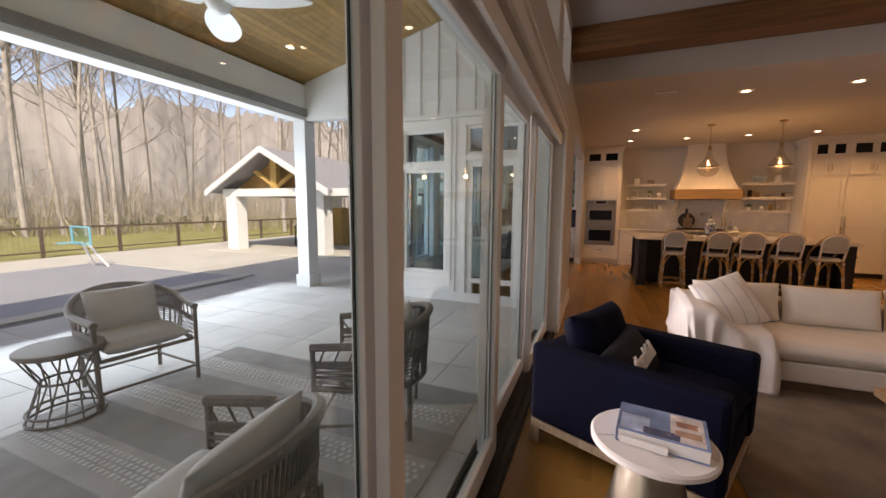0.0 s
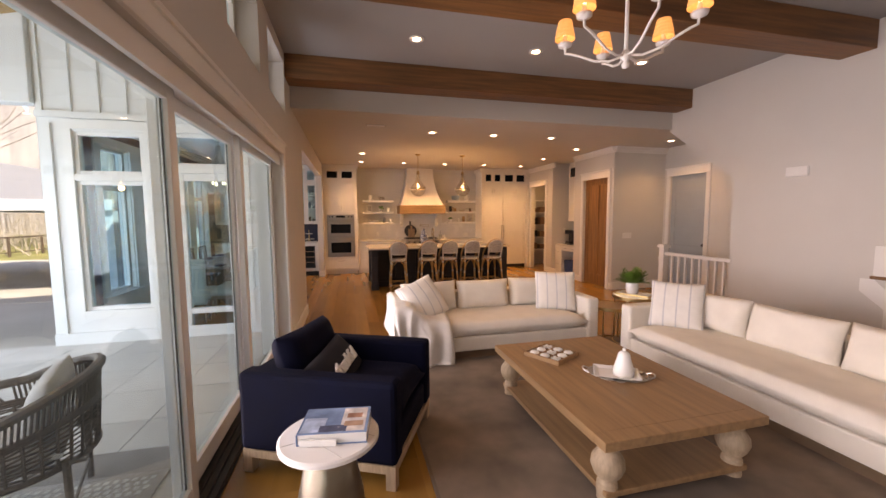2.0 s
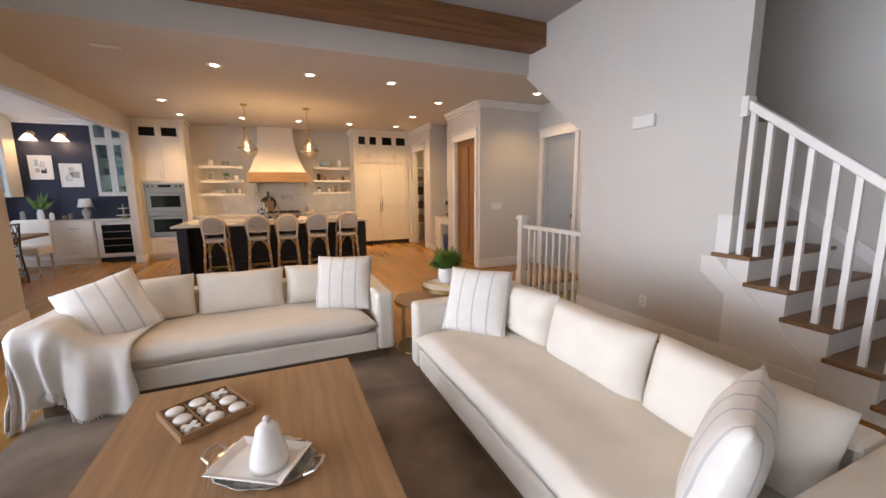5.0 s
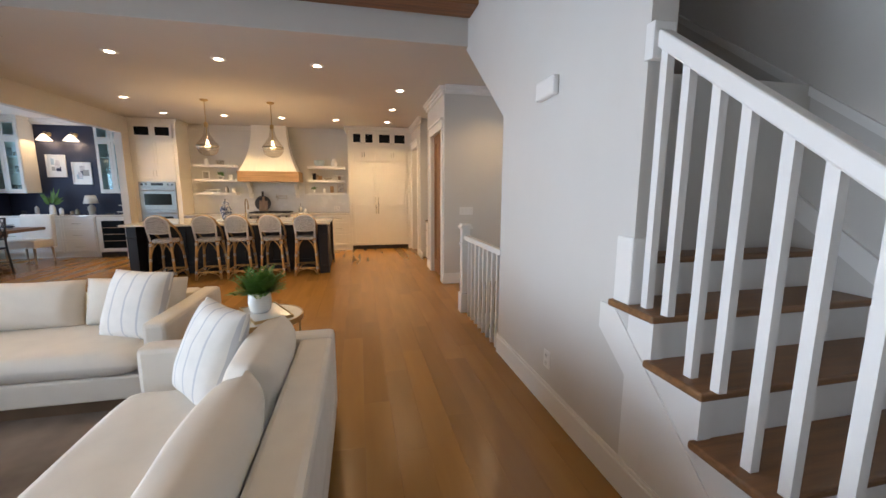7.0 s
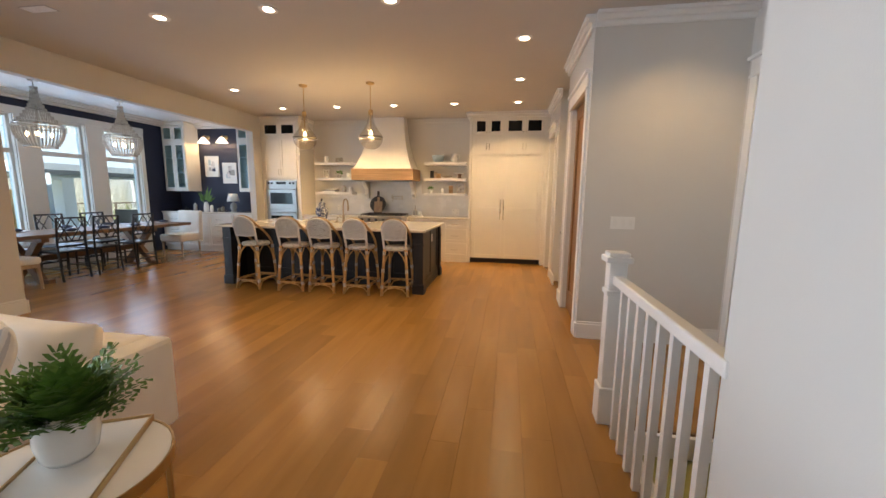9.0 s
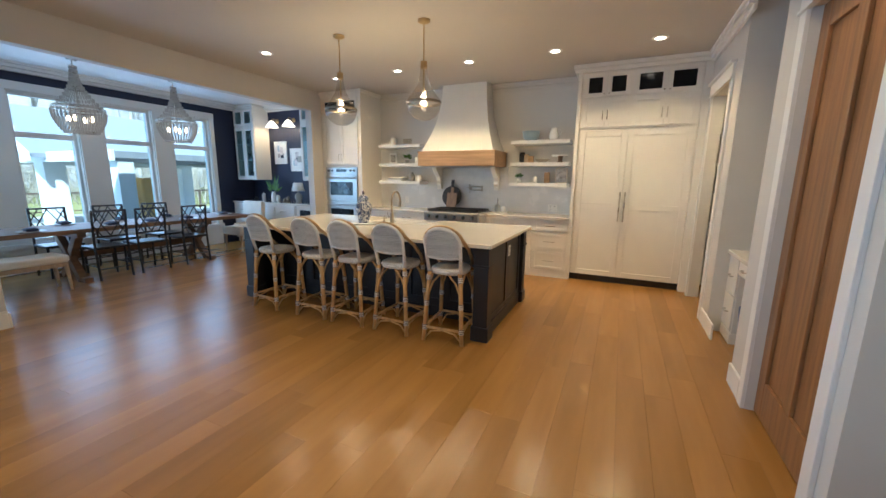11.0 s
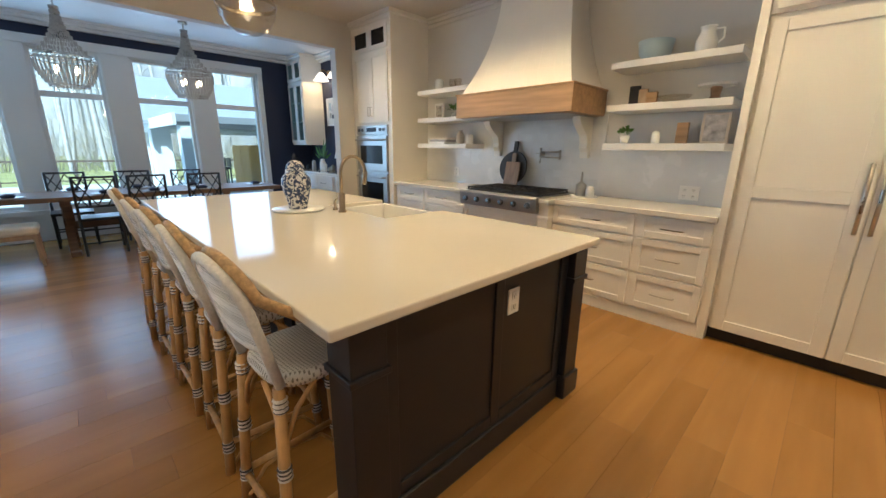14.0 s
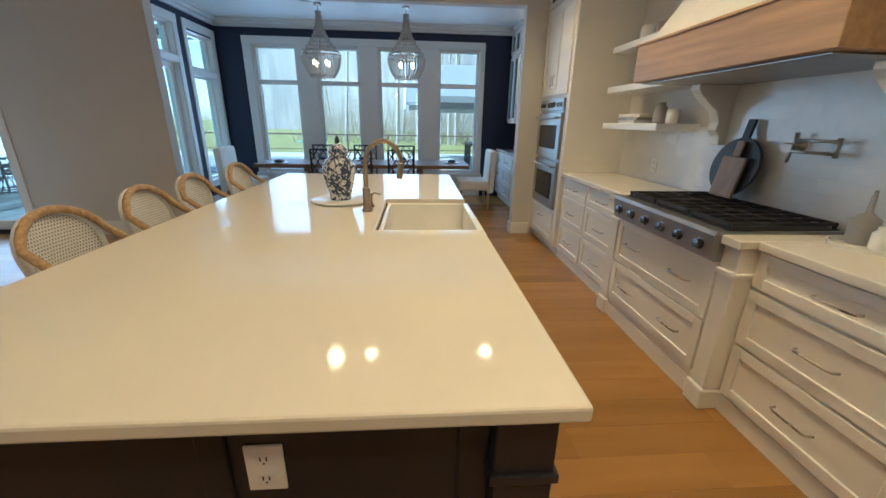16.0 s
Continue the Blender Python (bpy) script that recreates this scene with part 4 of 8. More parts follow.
for i in range(3):
    s = thing("patio_stool", "dark patio stool in the pavilion", "stool", (-10.5 + 0.55 * i, 11.5, -0.04), group="pavilion stools")
    boxes("seat", [(-0.19, -0.19, 0.68, 0.19, 0.19, 0.76)], BLACK, s, bevel=0.02)
    boxes("backrest", [(-0.19, 0.16, 0.76, 0.19, 0.2, 1.05)], BLACK, s, bevel=0.02)
    for x in (-0.16, 0.16):
        for y in (-0.16, 0.16):
            boxes("leg", [(x - 0.02, y - 0.02, 0, x + 0.02, y + 0.02, 0.68)], BLACK, s)
gr = thing("outdoor_sofa", "dark wicker sofa in the pavilion wing", "sofa", (-6.6, 13.2, -0.04))
boxes("base", [(-0.9, -0.4, 0, 0.9, 0.4, 0.42)], BLACK, gr, bevel=0.03)
boxes("backrest", [(-0.9, 0.25, 0.42, 0.9, 0.42, 0.85)], BLACK, gr, bevel=0.03)
hp = thing("basketball_hoop", "pale blue poolside basketball hoop on a white stand", "hoop", (-11.4, 5.2, -0.03))
HOOPBLUE = mat("turquoise_plastic", (0.10, 0.42, 0.50), 0.5)
boxes("backboard_frame", [(-0.4, -0.02, 0.55, -0.36, 0.02, 1.0), (0.36, -0.02, 0.55, 0.4, 0.02, 1.0), (-0.36, -0.02, 0.55, 0.36, 0.02, 0.59), (-0.36, -0.02, 0.96, 0.36, 0.02, 1.0)], HOOPBLUE, hp, bevel=0.006)
g = boxes("backboard", [(-0.36, -0.004, 0.59, 0.36, 0.004, 0.96)], PANE, hp, "clear plastic backboard")
g.visible_shadow = False
bm = B()
tube(bm, [(-0.3, 0.35, 0), (-0.1, 0.05, 0.6)], 0.03, 8)
tube(bm, [(0.3, 0.35, 0), (0.1, 0.05, 0.6)], 0.03, 8)
part("stand", bm, TRIM, hp)
bm = B()
tube(bm, arc((0, -0.25, 0.62), 0.2, 0, 360, 20, "xy"), 0.012, 6)
part("rim", bm, HOOPBLUE, hp)

BARK = mat("grey_brown_bark", (0.36, 0.32, 0.295), 0.95, var=0.25, scale=5, bump=0.5, bscale=20)


def bare_tree(seed, height):
    r = random.Random(seed)
    trunk, limbs = B(), B()

    def grow(p, d, length, rad, depth, bm):
        pts = [p]
        n = 4 if depth < 2 else (3 if depth == 2 else 2)
        q, e = p.copy(), d.copy()
        for i in range(n):
            e = (e + Vector((r.uniform(-1, 1), r.uniform(-1, 1), r.uniform(-0.3, 0.6))) * (0.07 if depth == 0 else 0.2)).normalized()
            q = q + e * length / n
            pts.append(q.copy())
        tube(bm, pts, rad, 7 if depth == 0 else (4 if depth == 1 else 3), rad * 0.45, cap=False)
        if depth < 4:
            for i in range((16, 7, 5, 4)[depth]):
                u = r.uniform(0.35, 1.0) if depth == 0 else r.uniform(0.25, 1)
                k = min(len(pts) - 2, int(u * (len(pts) - 1)))
                s = pts[k].lerp(pts[k + 1], u * (len(pts) - 1) - k)
                side = Vector((r.uniform(-1, 1), r.uniform(-1, 1), r.uniform(0.1, 0.9))).normalized()
                grow(s, (e * 0.5 + side).normalized(), length * r.uniform(0.38, 0.6), rad * (0.32 if depth == 0 else 0.42), depth + 1, limbs)
    grow(Vector((0, 0, 0)), Vector((r.uniform(-0.05, 0.05), r.uniform(-0.05, 0.05), 1)), height, 0.007 * height, 0, trunk)
    t = thing("bare_tree", "tall leafless winter tree with grey-brown bark", "tree", group="woodland edge trees")
    part("trunk", trunk, BARK, t, smooth=True)
    part("crown", limbs, BARK, t)
    return t


rt = random.Random(21)
protos = [bare_tree(s, h) for s, h in ((1, 16), (2, 19), (3, 14), (4, 17), (5, 15))]
spots = []
for i in range(80):
    a = radians(rt.uniform(62, 186))
    dist = rt.uniform(21, 52) if i > 20 else rt.uniform(20, 27)
    spots.append((-4 + dist * math.cos(a) * 1.0, 4 + dist * math.sin(a)))
for i, (x, y) in enumerate(spots):
    if i < 5:
        protos[i].matrix_world = pose(x, y, -0.2, 0, 0, rt.uniform(0, 360))
    else:
        copy_thing(protos[i % 5], pose(x, y, -0.2, 0, 0, rt.uniform(0, 360)))
bm = B()
for i in range(2600):
    a = radians(rt.uniform(58, 190))
    dist = rt.uniform(21, 50)
    x, y = -4 + dist * math.cos(a), 4 + dist * math.sin(a)
    h = rt.uniform(0.8, 4.2)
    p = Vector((x, y, -0.2))
    q = p + Vector((rt.uniform(-0.8, 0.8), rt.uniform(-0.8, 0.8), h))
    tube(bm, [p, p.lerp(q, 0.5) + Vector((rt.uniform(-0.2, 0.2), rt.uniform(-0.2, 0.2), 0)), q], 0.03, 3, 0.008, cap=False)
    for k in range(4):
        s = p.lerp(q, rt.uniform(0.3, 0.9))
        tube(bm, [s, s + Vector((rt.uniform(-1, 1), rt.uniform(-1, 1), rt.uniform(0.1, 1.0)))], 0.012, 3, 0.004, cap=False)
tagged(part("undergrowth", bm, mat("dry_brush", (0.44, 0.37, 0.29), 0.95, var=0.3, bump=0)), "brown leafless undergrowth at the edge of the woods", "undergrowth", "", "stuff")
bm = B()
segs = 480
ring = [[bm.verts.new((-4 + 62 * math.cos(radians(40 + 160 * i / segs)), 4 + 62 * math.sin(radians(40 + 160 * i / segs)), z)) for z in
         (-1, 15.5 + 2.6 * noise.noise(Vector((i * 0.09, 0, 0))) + 1.4 * noise.noise(Vector((i * 0.55, 3, 0))) + 0.9 * noise.noise(Vector((i * 1.9, 7, 0))))] for i in range(segs + 1)]
for a, b in zip(ring, ring[1:]):
    bm.faces.new((a[0], b[0], b[1], a[1]))
WOODS = mat("far_woods_haze_glow", (0.38, 0.345, 0.335), 1.0, var=0.2, scale=1.1, bump=0, stretch=(1, 1, 0.12))
# faint bluish glow put into the backdrop stands in for distance haze
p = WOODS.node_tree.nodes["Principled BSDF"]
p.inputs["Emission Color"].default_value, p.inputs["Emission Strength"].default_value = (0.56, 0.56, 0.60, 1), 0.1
struct("backdrop_woods", bm, WOODS, "brown far woods with haze painted in as a faint glow", "woods")

# ---- living room ----
for x, y, z in DOWNLIGHTS:
    d = thing("downlight", "small lit recessed round downlight with white trim", "downlight", (x, y, z), group="recessed downlights")
    bm = B()
    lathe(bm, [(0.044, -0.005), (0.044, 0.0)], 18)
    part("lens", bm, GLOW, d)
    bm = B()
    lathe(bm, [(0.053, -0.009), (0.082, -0.009), (0.086, 0.0), (0.053, 0.0), (0.053, -0.009)], 22, close=False)
    part("trim_ring", bm, TRIM, d, smooth=False)


def sofa(label, at, turn, width, depth):
    s = thing("sofa", label, "sofa", at, turn, "cream sofas")
    w, d, aw, ah = width / 2, depth, 0.15, 0.615
    boxes("plinth", [(-w + 0.06, 0.06, 0.0, w - 0.06, d - 0.06, 0.1)], PLINTH, s, "dark recessed wooden plinth")
    boxes("base_rail", [(-w + aw, 0.015, 0.1, w - aw, d, 0.262)], LINEN, s, bevel=0.015)
    boxes("arm", [(-w, 0, 0.1, -w + aw, d, ah)], LINEN, s, bevel=0.03)
    boxes("arm", [(w - aw, 0, 0.1, w, d, ah)], LINEN, s, bevel=0.03)
    boxes("backrest", [(-w + aw, d - 0.19, 0.262, w - aw, d, 0.613)], LINEN, s, bevel=0.03)
    bm = B()
    pillow(bm, width - 2 * aw - 0.01, depth - 0.19, 0.175, Matrix.Translation((0, (d - 0.23) / 2, 0.345)) @ Matrix.Rotation(radians(90), 4, "X"), 24, 12, 0)
    part("seat_cushion", bm, LINEN, s, smooth=True)
    cw = (width - 2 * aw) / 3
    for i in range(3):
        bm = B()
        pillow(bm, cw - 0.012, 0.375, 0.24, Matrix.Translation((-w + aw + cw * (i + 0.5), d - 0.315, 0.588)) @ Matrix.Rotation(radians(-13), 4, "X") @ Matrix.Rotation(radians((i - 1) * 1.5), 4, "Y"), 16, 5)
        part("back_cushion", bm, LINEN, s, smooth=True)
    return s


sofa("long cream linen sofa with loose back cushions facing the coffee table", (1.975, 3.88, 0), 0, 2.45, 1.03)
sofa("long cream linen sofa with its back to the stair hall", (3.245, 2.345, 0), -90, 2.45, 1.04)


def cushion(at, rx, rz, w=0.52, ry=0):
    c = tagged(part("cushion", (lambda bm: (pillow(bm, w, w, 0.2, n=18, pw=2.4), bm)[1])(B()), LINEN_STRIPE, smooth=True),
               "white square cushion with thin grey stripes, leaning on a sofa", "cushion", "striped cushions")
    c.matrix_world = pose(at[0], at[1], at[2], rx, ry, rz)
    return c


cushion((2.84, 4.28, 0.645), -22, -22, 0.5)
cushion((1.12, 4.26, 0.63), -34, 26, 0.5, -16)
cushion((3.68, 3.25, 0.64), -24, -50, 0.5)
cushion((3.68, 1.47, 0.562), 14, 24, 0.55)

# throw over the sofa arm
bm = B()
prof = [(1.36, 0.455), (1.26, 0.46), (1.14, 0.475), (1.03, 0.53), (0.94, 0.63), (0.86, 0.645), (0.78, 0.645), (0.735, 0.61), (0.722, 0.49), (0.715, 0.37), (0.706, 0.26)]
rows = []
for j in range(31):
    v = j / 30
    row = []
    for i in range(41):
        u = i / 40 * (len(prof) - 1)
        k = min(len(prof) - 2, int(u))
        x = prof[k][0] + (prof[k + 1][0] - prof[k][0]) * (u - k)
        z = prof[k][1] + (prof[k + 1][1] - prof[k][1]) * (u - k)
        f = noise.noise(Vector((u * 0.9, v * 1.5, 3.1)))
        if v < 0.52:
            y = 4.68 - v / 0.52 * 0.81
            zz = z + 0.012 + 0.02 * f
        else:
            q = (v - 0.52) / 0.48
            bulge = 0.04 * math.sin(min(1, q * 3) * math.pi / 2)
            y = 3.87 - bulge - 0.022 * math.sin(u * 3.4 + 1.2 * f) * min(1, q * 3) - 0.01
            if x > 1.0:
                y = y - 0.03 * min(1, q * 4)
            zz = max(0.03, z - q * (0.50 + 0.1 * math.sin(u * 1.1)))
        row.append(bm.verts.new((x + 0.018 * math.sin(v * 9 + u), y, zz)))
    rows.append(row)
for a, b in zip(rows, rows[1:]):
    for i in range(40):
        bm.faces.new((a[i], a[i + 1], b[i + 1], b[i]))
th = thing("throw_blanket", "white woven throw with a fringe draped over the sofa arm", "blanket")
hem = [v.co.copy() for v in rows[-1]]
part("cloth", bm, THROW, th, smooth=True, solid=0.012)
bm = B()
for i in range(40):
    for u in (0.0, 0.5):
        p = hem[i].lerp(hem[i + 1], u)
        tube(bm, [p, p + Vector((0.004 * math.sin(i * 3), -0.004, -min(0.055, p.z - 0.004)))], 0.004, 4)
part("fringe", bm, THROW, th)

# navy armchair, turned a little
ch = thing("armchair", "navy velvet armchair with low square arms and pale legs", "armchair", (0.255, 2.657, 0), 65.5)
boxes("base", [(-0.42, -0.5, 0.15, 0.42, 0.48, 0.33)], BLUE, ch, bevel=0.02)
ARMS = ((-0.44, -0.3), (0.3, 0.44))

for x0, x1 in ARMS:
    boxes("arm", [(x0, -0.52, 0.15, x1, 0.5, 0.648)], BLUE, ch, bevel=0.03)
boxes("backrest", [(-0.3, 0.34, 0.33, 0.3, 0.5, 0.62)], BLUE, ch, bevel=0.03)
bm = B()
pillow(bm, 0.6, 0.84, 0.2, Matrix.Translation((0, -0.09, 0.41)) @ Matrix.Rotation(radians(90), 4, "X"), 16, 10)
part("seat_cushion", bm, BLUE, ch, smooth=True)
bm = B()
pillow(bm, 0.6, 0.46, 0.22, Matrix.Translation((0, 0.26, 0.6)) @ Matrix.Rotation(radians(-16), 4, "X"), 16, 6)
part("back_cushion", bm, BLUE, ch, smooth=True)
boxes("leg_rail", [(-0.43, -0.51, 0.1, 0.43, -0.47, 0.15), (-0.43, 0.45, 0.1, 0.43, 0.49, 0.15), (-0.43, -0.47, 0.1, -0.39, 0.45, 0.15), (0.39, -0.47, 0.1, 0.43, 0.45, 0.15)], LEGWOOD, ch, "pale wooden base rail")
for x in (-0.4, 0.4):
    for y in (-0.48, 0.46):
        boxes("leg", [(x - 0.03, y - 0.03, 0, x + 0.03, y + 0.03, 0.1)], LEGWOOD, ch, "pale wooden leg")

th2 = thing("word_cushion", "dark navy cushion with raised cream lettering on the armchair", "cushion", (0.255, 2.657, 0), 65.5)
CM = Matrix.Translation((-0.05, 0.03, 0.56)) @ Matrix.Rotation(radians(-38), 4, "X") @ Matrix.Rotation(radians(-8), 4, "Y")
bm = B()
pillow(bm, 0.56, 0.32, 0.13, CM, 16, 2.6)
part("cover", bm, mat("black_navy_cloth", (0.008, 0.009, 0.016), 0.9, var=0.1, bump=0.2, bscale=300), th2, smooth=True)
cu = bpy.data.curves.new("lettering", "FONT")
cu.body, cu.size, cu.extrude, cu.bevel_depth, cu.shear = "thankful", 0.12, 0.005, 0.003, 0.25
cu.align_x, cu.align_y, cu.offset, cu.space_character = "CENTER", "CENTER", 0.0008, 0.86
tx = new("lettering", cu)
tx.parent = th2
tx.matrix_basis = CM @ Matrix.Translation((0, -0.075, -0.01)) @ Matrix.Rotation(radians(90), 4, "X")
cu.materials.append(THROW)
tx["label"] = "raised cream word in script"

# round marble side table with a metal base, and the book on it
mt = thing("round_side_table", "small round white marble table on a pewter drum base", "side table", (0.205, 1.72, 0))
bm = B()
lathe(bm, [(0.0, 0.57), (0.215, 0.57), (0.225, 0.577), (0.225, 0.593), (0.215, 0.6), (0.0, 0.6)], 40)
part("tabletop", bm, MARBLE, mt)
VEIN = mat("grey_marble_vein", (0.42, 0.40, 0.38), 0.3)
bm = B()
for pts in ([(-0.2, -0.06), (-0.1, -0.03), (-0.02, -0.1), (0.06, -0.2)], [(-0.12, 0.17), (-0.03, 0.03), (0.1, 0.0), (0.2, -0.07)], [(-0.02, -0.1), (0.04, 0.02)]):
    tube(bm, [(x, y, 0.5995) for x, y in pts], 0.0022, 4)
part("vein", bm, VEIN, mt)
bm = B()
lathe(bm, [(0.17, 0.0), (0.175, 0.02), (0.165, 0.05), (0.15, 0.3), (0.115, 0.47), (0.08, 0.53), (0.09, 0.57)], 28)
part("base", bm, PEWTER, mt, smooth=True)
bk = thing("book", "large glossy picture book with a blue and white cover", "book", (0.235, 1.735, 0.6), -8)
boxes("page_block", [(-0.145, -0.105, 0.004, 0.15, 0.105, 0.05)], CERAMIC, bk)
boxes("cover", [(-0.15, -0.11, 0, 0.152, 0.11, 0.004), (-0.15, -0.11, 0.05, 0.152, 0.11, 0.054), (-0.152, -0.11, 0.004, -0.147, 0.11, 0.05)], mat("glossy_blue_cover", (0.16, 0.26, 0.42), 0.2, var=0.5, scale=7, bump=0), bk)
for i, (x0, y0, x1, y1, col) in enumerate(((0.03, -0.1, 0.14, 0.1, (0.62, 0.58, 0.56)), (-0.14, -0.1, -0.04, 0.02, (0.35, 0.45, 0.6)), (-0.06, -0.1, 0.06, -0.05, (0.08, 0.1, 0.16)),
                                           (0.05, 0.01, 0.12, 0.05, (0.4, 0.2, 0.14)), (0.045, -0.06, 0.13, -0.02, (0.45, 0.28, 0.2)))):
    boxes("cover_picture", [(x0, y0, 0.054, x1, y1, 0.0546 + 0.0003 * i)], mat("print_%d" % i, col, 0.25, var=0.3, scale=18, bump=0), bk)
bk2 = thing("book", "pale blue-grey book lying under another book", "book", (0.19, 1.66, 0.6), -12)
boxes("page_block", [(-0.1, -0.045, 0.003, 0.06, -0.03, 0.03)], CERAMIC, bk2)

# coffee table
ct = thing("coffee_table", "weathered wood coffee table with bulbous turned legs and shelf", "coffee table", (2.127, 2.368, 0))
TW, TL = 0.55, 0.78
for i in range(5):
    x0 = -TW + 2 * TW / 5 * i
    boxes("top_plank", [(x0 + 0.0004, -TL + 0.1, 0.365, x0 + 2 * TW / 5 - 0.0004, TL - 0.1, 0.42)], TABLEWOOD, ct)
boxes("breadboard_end", [(-TW, -TL, 0.365, TW, -TL + 0.0995, 0.42)], TABLEWOOD, ct, bevel=0.004)
boxes("breadboard_end", [(-TW, TL - 0.0995, 0.365, TW, TL, 0.42)], TABLEWOOD, ct, bevel=0.004)
boxes("apron", [(-TW + 0.09, -TL + 0.09, 0.31, TW - 0.09, TL - 0.09, 0.365)], TABLEWOOD, ct)
boxes("shelf", [(-TW + 0.06, -TL + 0.06, 0.055, TW - 0.06, TL - 0.06, 0.09)], TABLEWOOD, ct, bevel=0.006)
for x in (-TW + 0.11, TW - 0.11):
    for y in (-TL + 0.12, TL - 0.12):
        bm = B()
        lathe(bm, [(0.045, 0.0), (0.055, 0.01), (0.055, 0.03), (0.045, 0.04), (0.058, 0.052), (0.058, 0.09), (0.05, 0.1), (0.056, 0.108), (0.05, 0.118), (0.042, 0.125), (0.075, 0.165), (0.092, 0.21), (0.088, 0.25),
                   (0.06, 0.295), (0.045, 0.305), (0.06, 0.315), (0.065, 0.365)], 24, (x, y, 0))
        part("leg", bm, LEGWOOD, ct, "pale turned wooden leg", smooth=True)
tt = thing("noughts_and_crosses_set", "small wooden noughts and crosses tray with white pieces", "board game", (1.945, 2.785, 0.42), 29)
boxes("tray", [(-0.15, -0.15, 0, 0.15, 0.15, 0.012)], PLINTH, tt)
boxes("tray_rim", [(-0.16, -0.16, 0, -0.15, 0.16, 0.035), (0.15, -0.16, 0, 0.16, 0.16, 0.035), (-0.15, -0.16, 0, 0.15, -0.15, 0.035), (-0.15, 0.15, 0, 0.15, 0.16, 0.035)] +
      [(-0.15, a, 0.012, 0.15, a + 0.006, 0.03) for a in (-0.053, 0.047)] + [(a, -0.15, 0.012, a + 0.006, 0.15, 0.029) for a in (-0.053, 0.047)], TABLEWOOD, tt)
for i in range(3):
    for j in range(3):
        x, y = -0.1 + 0.1 * i, -0.1 + 0.1 * j
        bm = B()
        if (i + 2 * j) % 3 and not (i == 1 and j == 1):
            lathe(bm, [(0.02, 0.012), (0.038, 0.016), (0.04, 0.03), (0.03, 0.038), (0.0, 0.038)], 18, (x, y, 0))
            part("nought", bm, CERAMIC, tt, smooth=True)
        else:
            for s in (-1, 1):
                box(bm, -0.038, -0.011, 0.012 + 0.0005 * s, 0.038, 0.011, 0.036 + 0.0005 * s, Matrix.Translation((x, y, 0)) @ Matrix.Rotation(radians(45 * s), 4, "Z"))
            part("cross", bm, CERAMIC, tt)
tr = thing("oval_tray", "oval silver tray with scalloped rim and handles on the coffee table", "tray", (2.21, 2.3, 0.42), -32)
bm = B()
n = 48
ra = [[bm.verts.new((r * k * math.cos(2 * math.pi * i / n), r * 0.72 * k * math.sin(2 * math.pi * i / n), z)) for i in range(n) for k in [1 + (0.025 * math.cos(24 * math.pi * i / n) if r > 0.2 else 0)]]
      for r, z in ((0.15, 0.002), (0.18, 0.004), (0.205, 0.016), (0.212, 0.018), (0.205, 0.012), (0.18, 0.0))]
for a, b in zip(ra, ra[1:]):
    for i in range(n):
        bm.faces.new((a[i], a[(i + 1) % n], b[(i + 1) % n], b[i]))
bm.faces.new(ra[0])
part("plate", bm, SILVER, tr, smooth=True)
for s in (-1, 1):
    bm = B()
    tube(bm, [(s * 0.2, -0.05, 0.016), (s * 0.235, -0.04, 0.03), (s * 0.245, 0, 0.034), (s * 0.235, 0.04, 0.03), (s * 0.2, 0.05, 0.016)], 0.006, 8)
    part("handle", bm, SILVER, tr)
ds = thing("square_dish", "white rectangular ceramic dish on the silver tray", "dish", (2.2, 2.3, 0.426), -32)
bm = B()
q = [[bm.verts.new((x * a, y * b, z)) for x, y in ((-1, -1), (1, -1), (1, 1), (-1, 1))] for a, b, z in ((0.12, 0.085, 0), (0.155, 0.115, 0.018), (0.16, 0.12, 0.02), (0.155, 0.115, 0.024), (0.12, 0.085, 0.008))]
for a, b in zip(q, q[1:]):
    for i in range(4):
        bm.faces.new((a[i], a[(i + 1) % 4], b[(i + 1) % 4], b[i]))
bm.faces.new(q[-1])
bm.faces.new(list(reversed(q[0])))
part("dish_body", bm, CERAMIC, ds, bevel=0.003)
pe = thing("ceramic_cloche", "white ceramic pear-shaped cloche standing in the dish", "ornament", (2.235, 2.27, 0.434))
bm = B()
lathe(bm, [(0.07, 0.0), (0.072, 0.03), (0.062, 0.08), (0.05, 0.115), (0.045, 0.14), (0.04, 0.16), (0.025, 0.175), (0.008, 0.18)], 26)
part("body", bm, CERAMIC, pe, smooth=True)
bm = B()
lathe(bm, [(0.006, 0.178), (0.013, 0.188), (0.013, 0.198), (0.005, 0.205)], 14)
part("knob", bm, CERAMIC, pe, smooth=True)

rg = thing("rug", "worn grey-brown rug under the sofas", "rug", (0, 0, 0))
boxes("rug_field", [(0.78, 0.2, 0.0, 3.75, 4.2, 0.012)], RUG, rg)
boxes("binding", [(0.76, 0.2, 0.0, 0.78, 4.2, 0.011)], mat("rug_binding", (0.17, 0.13, 0.10), 0.95), rg)

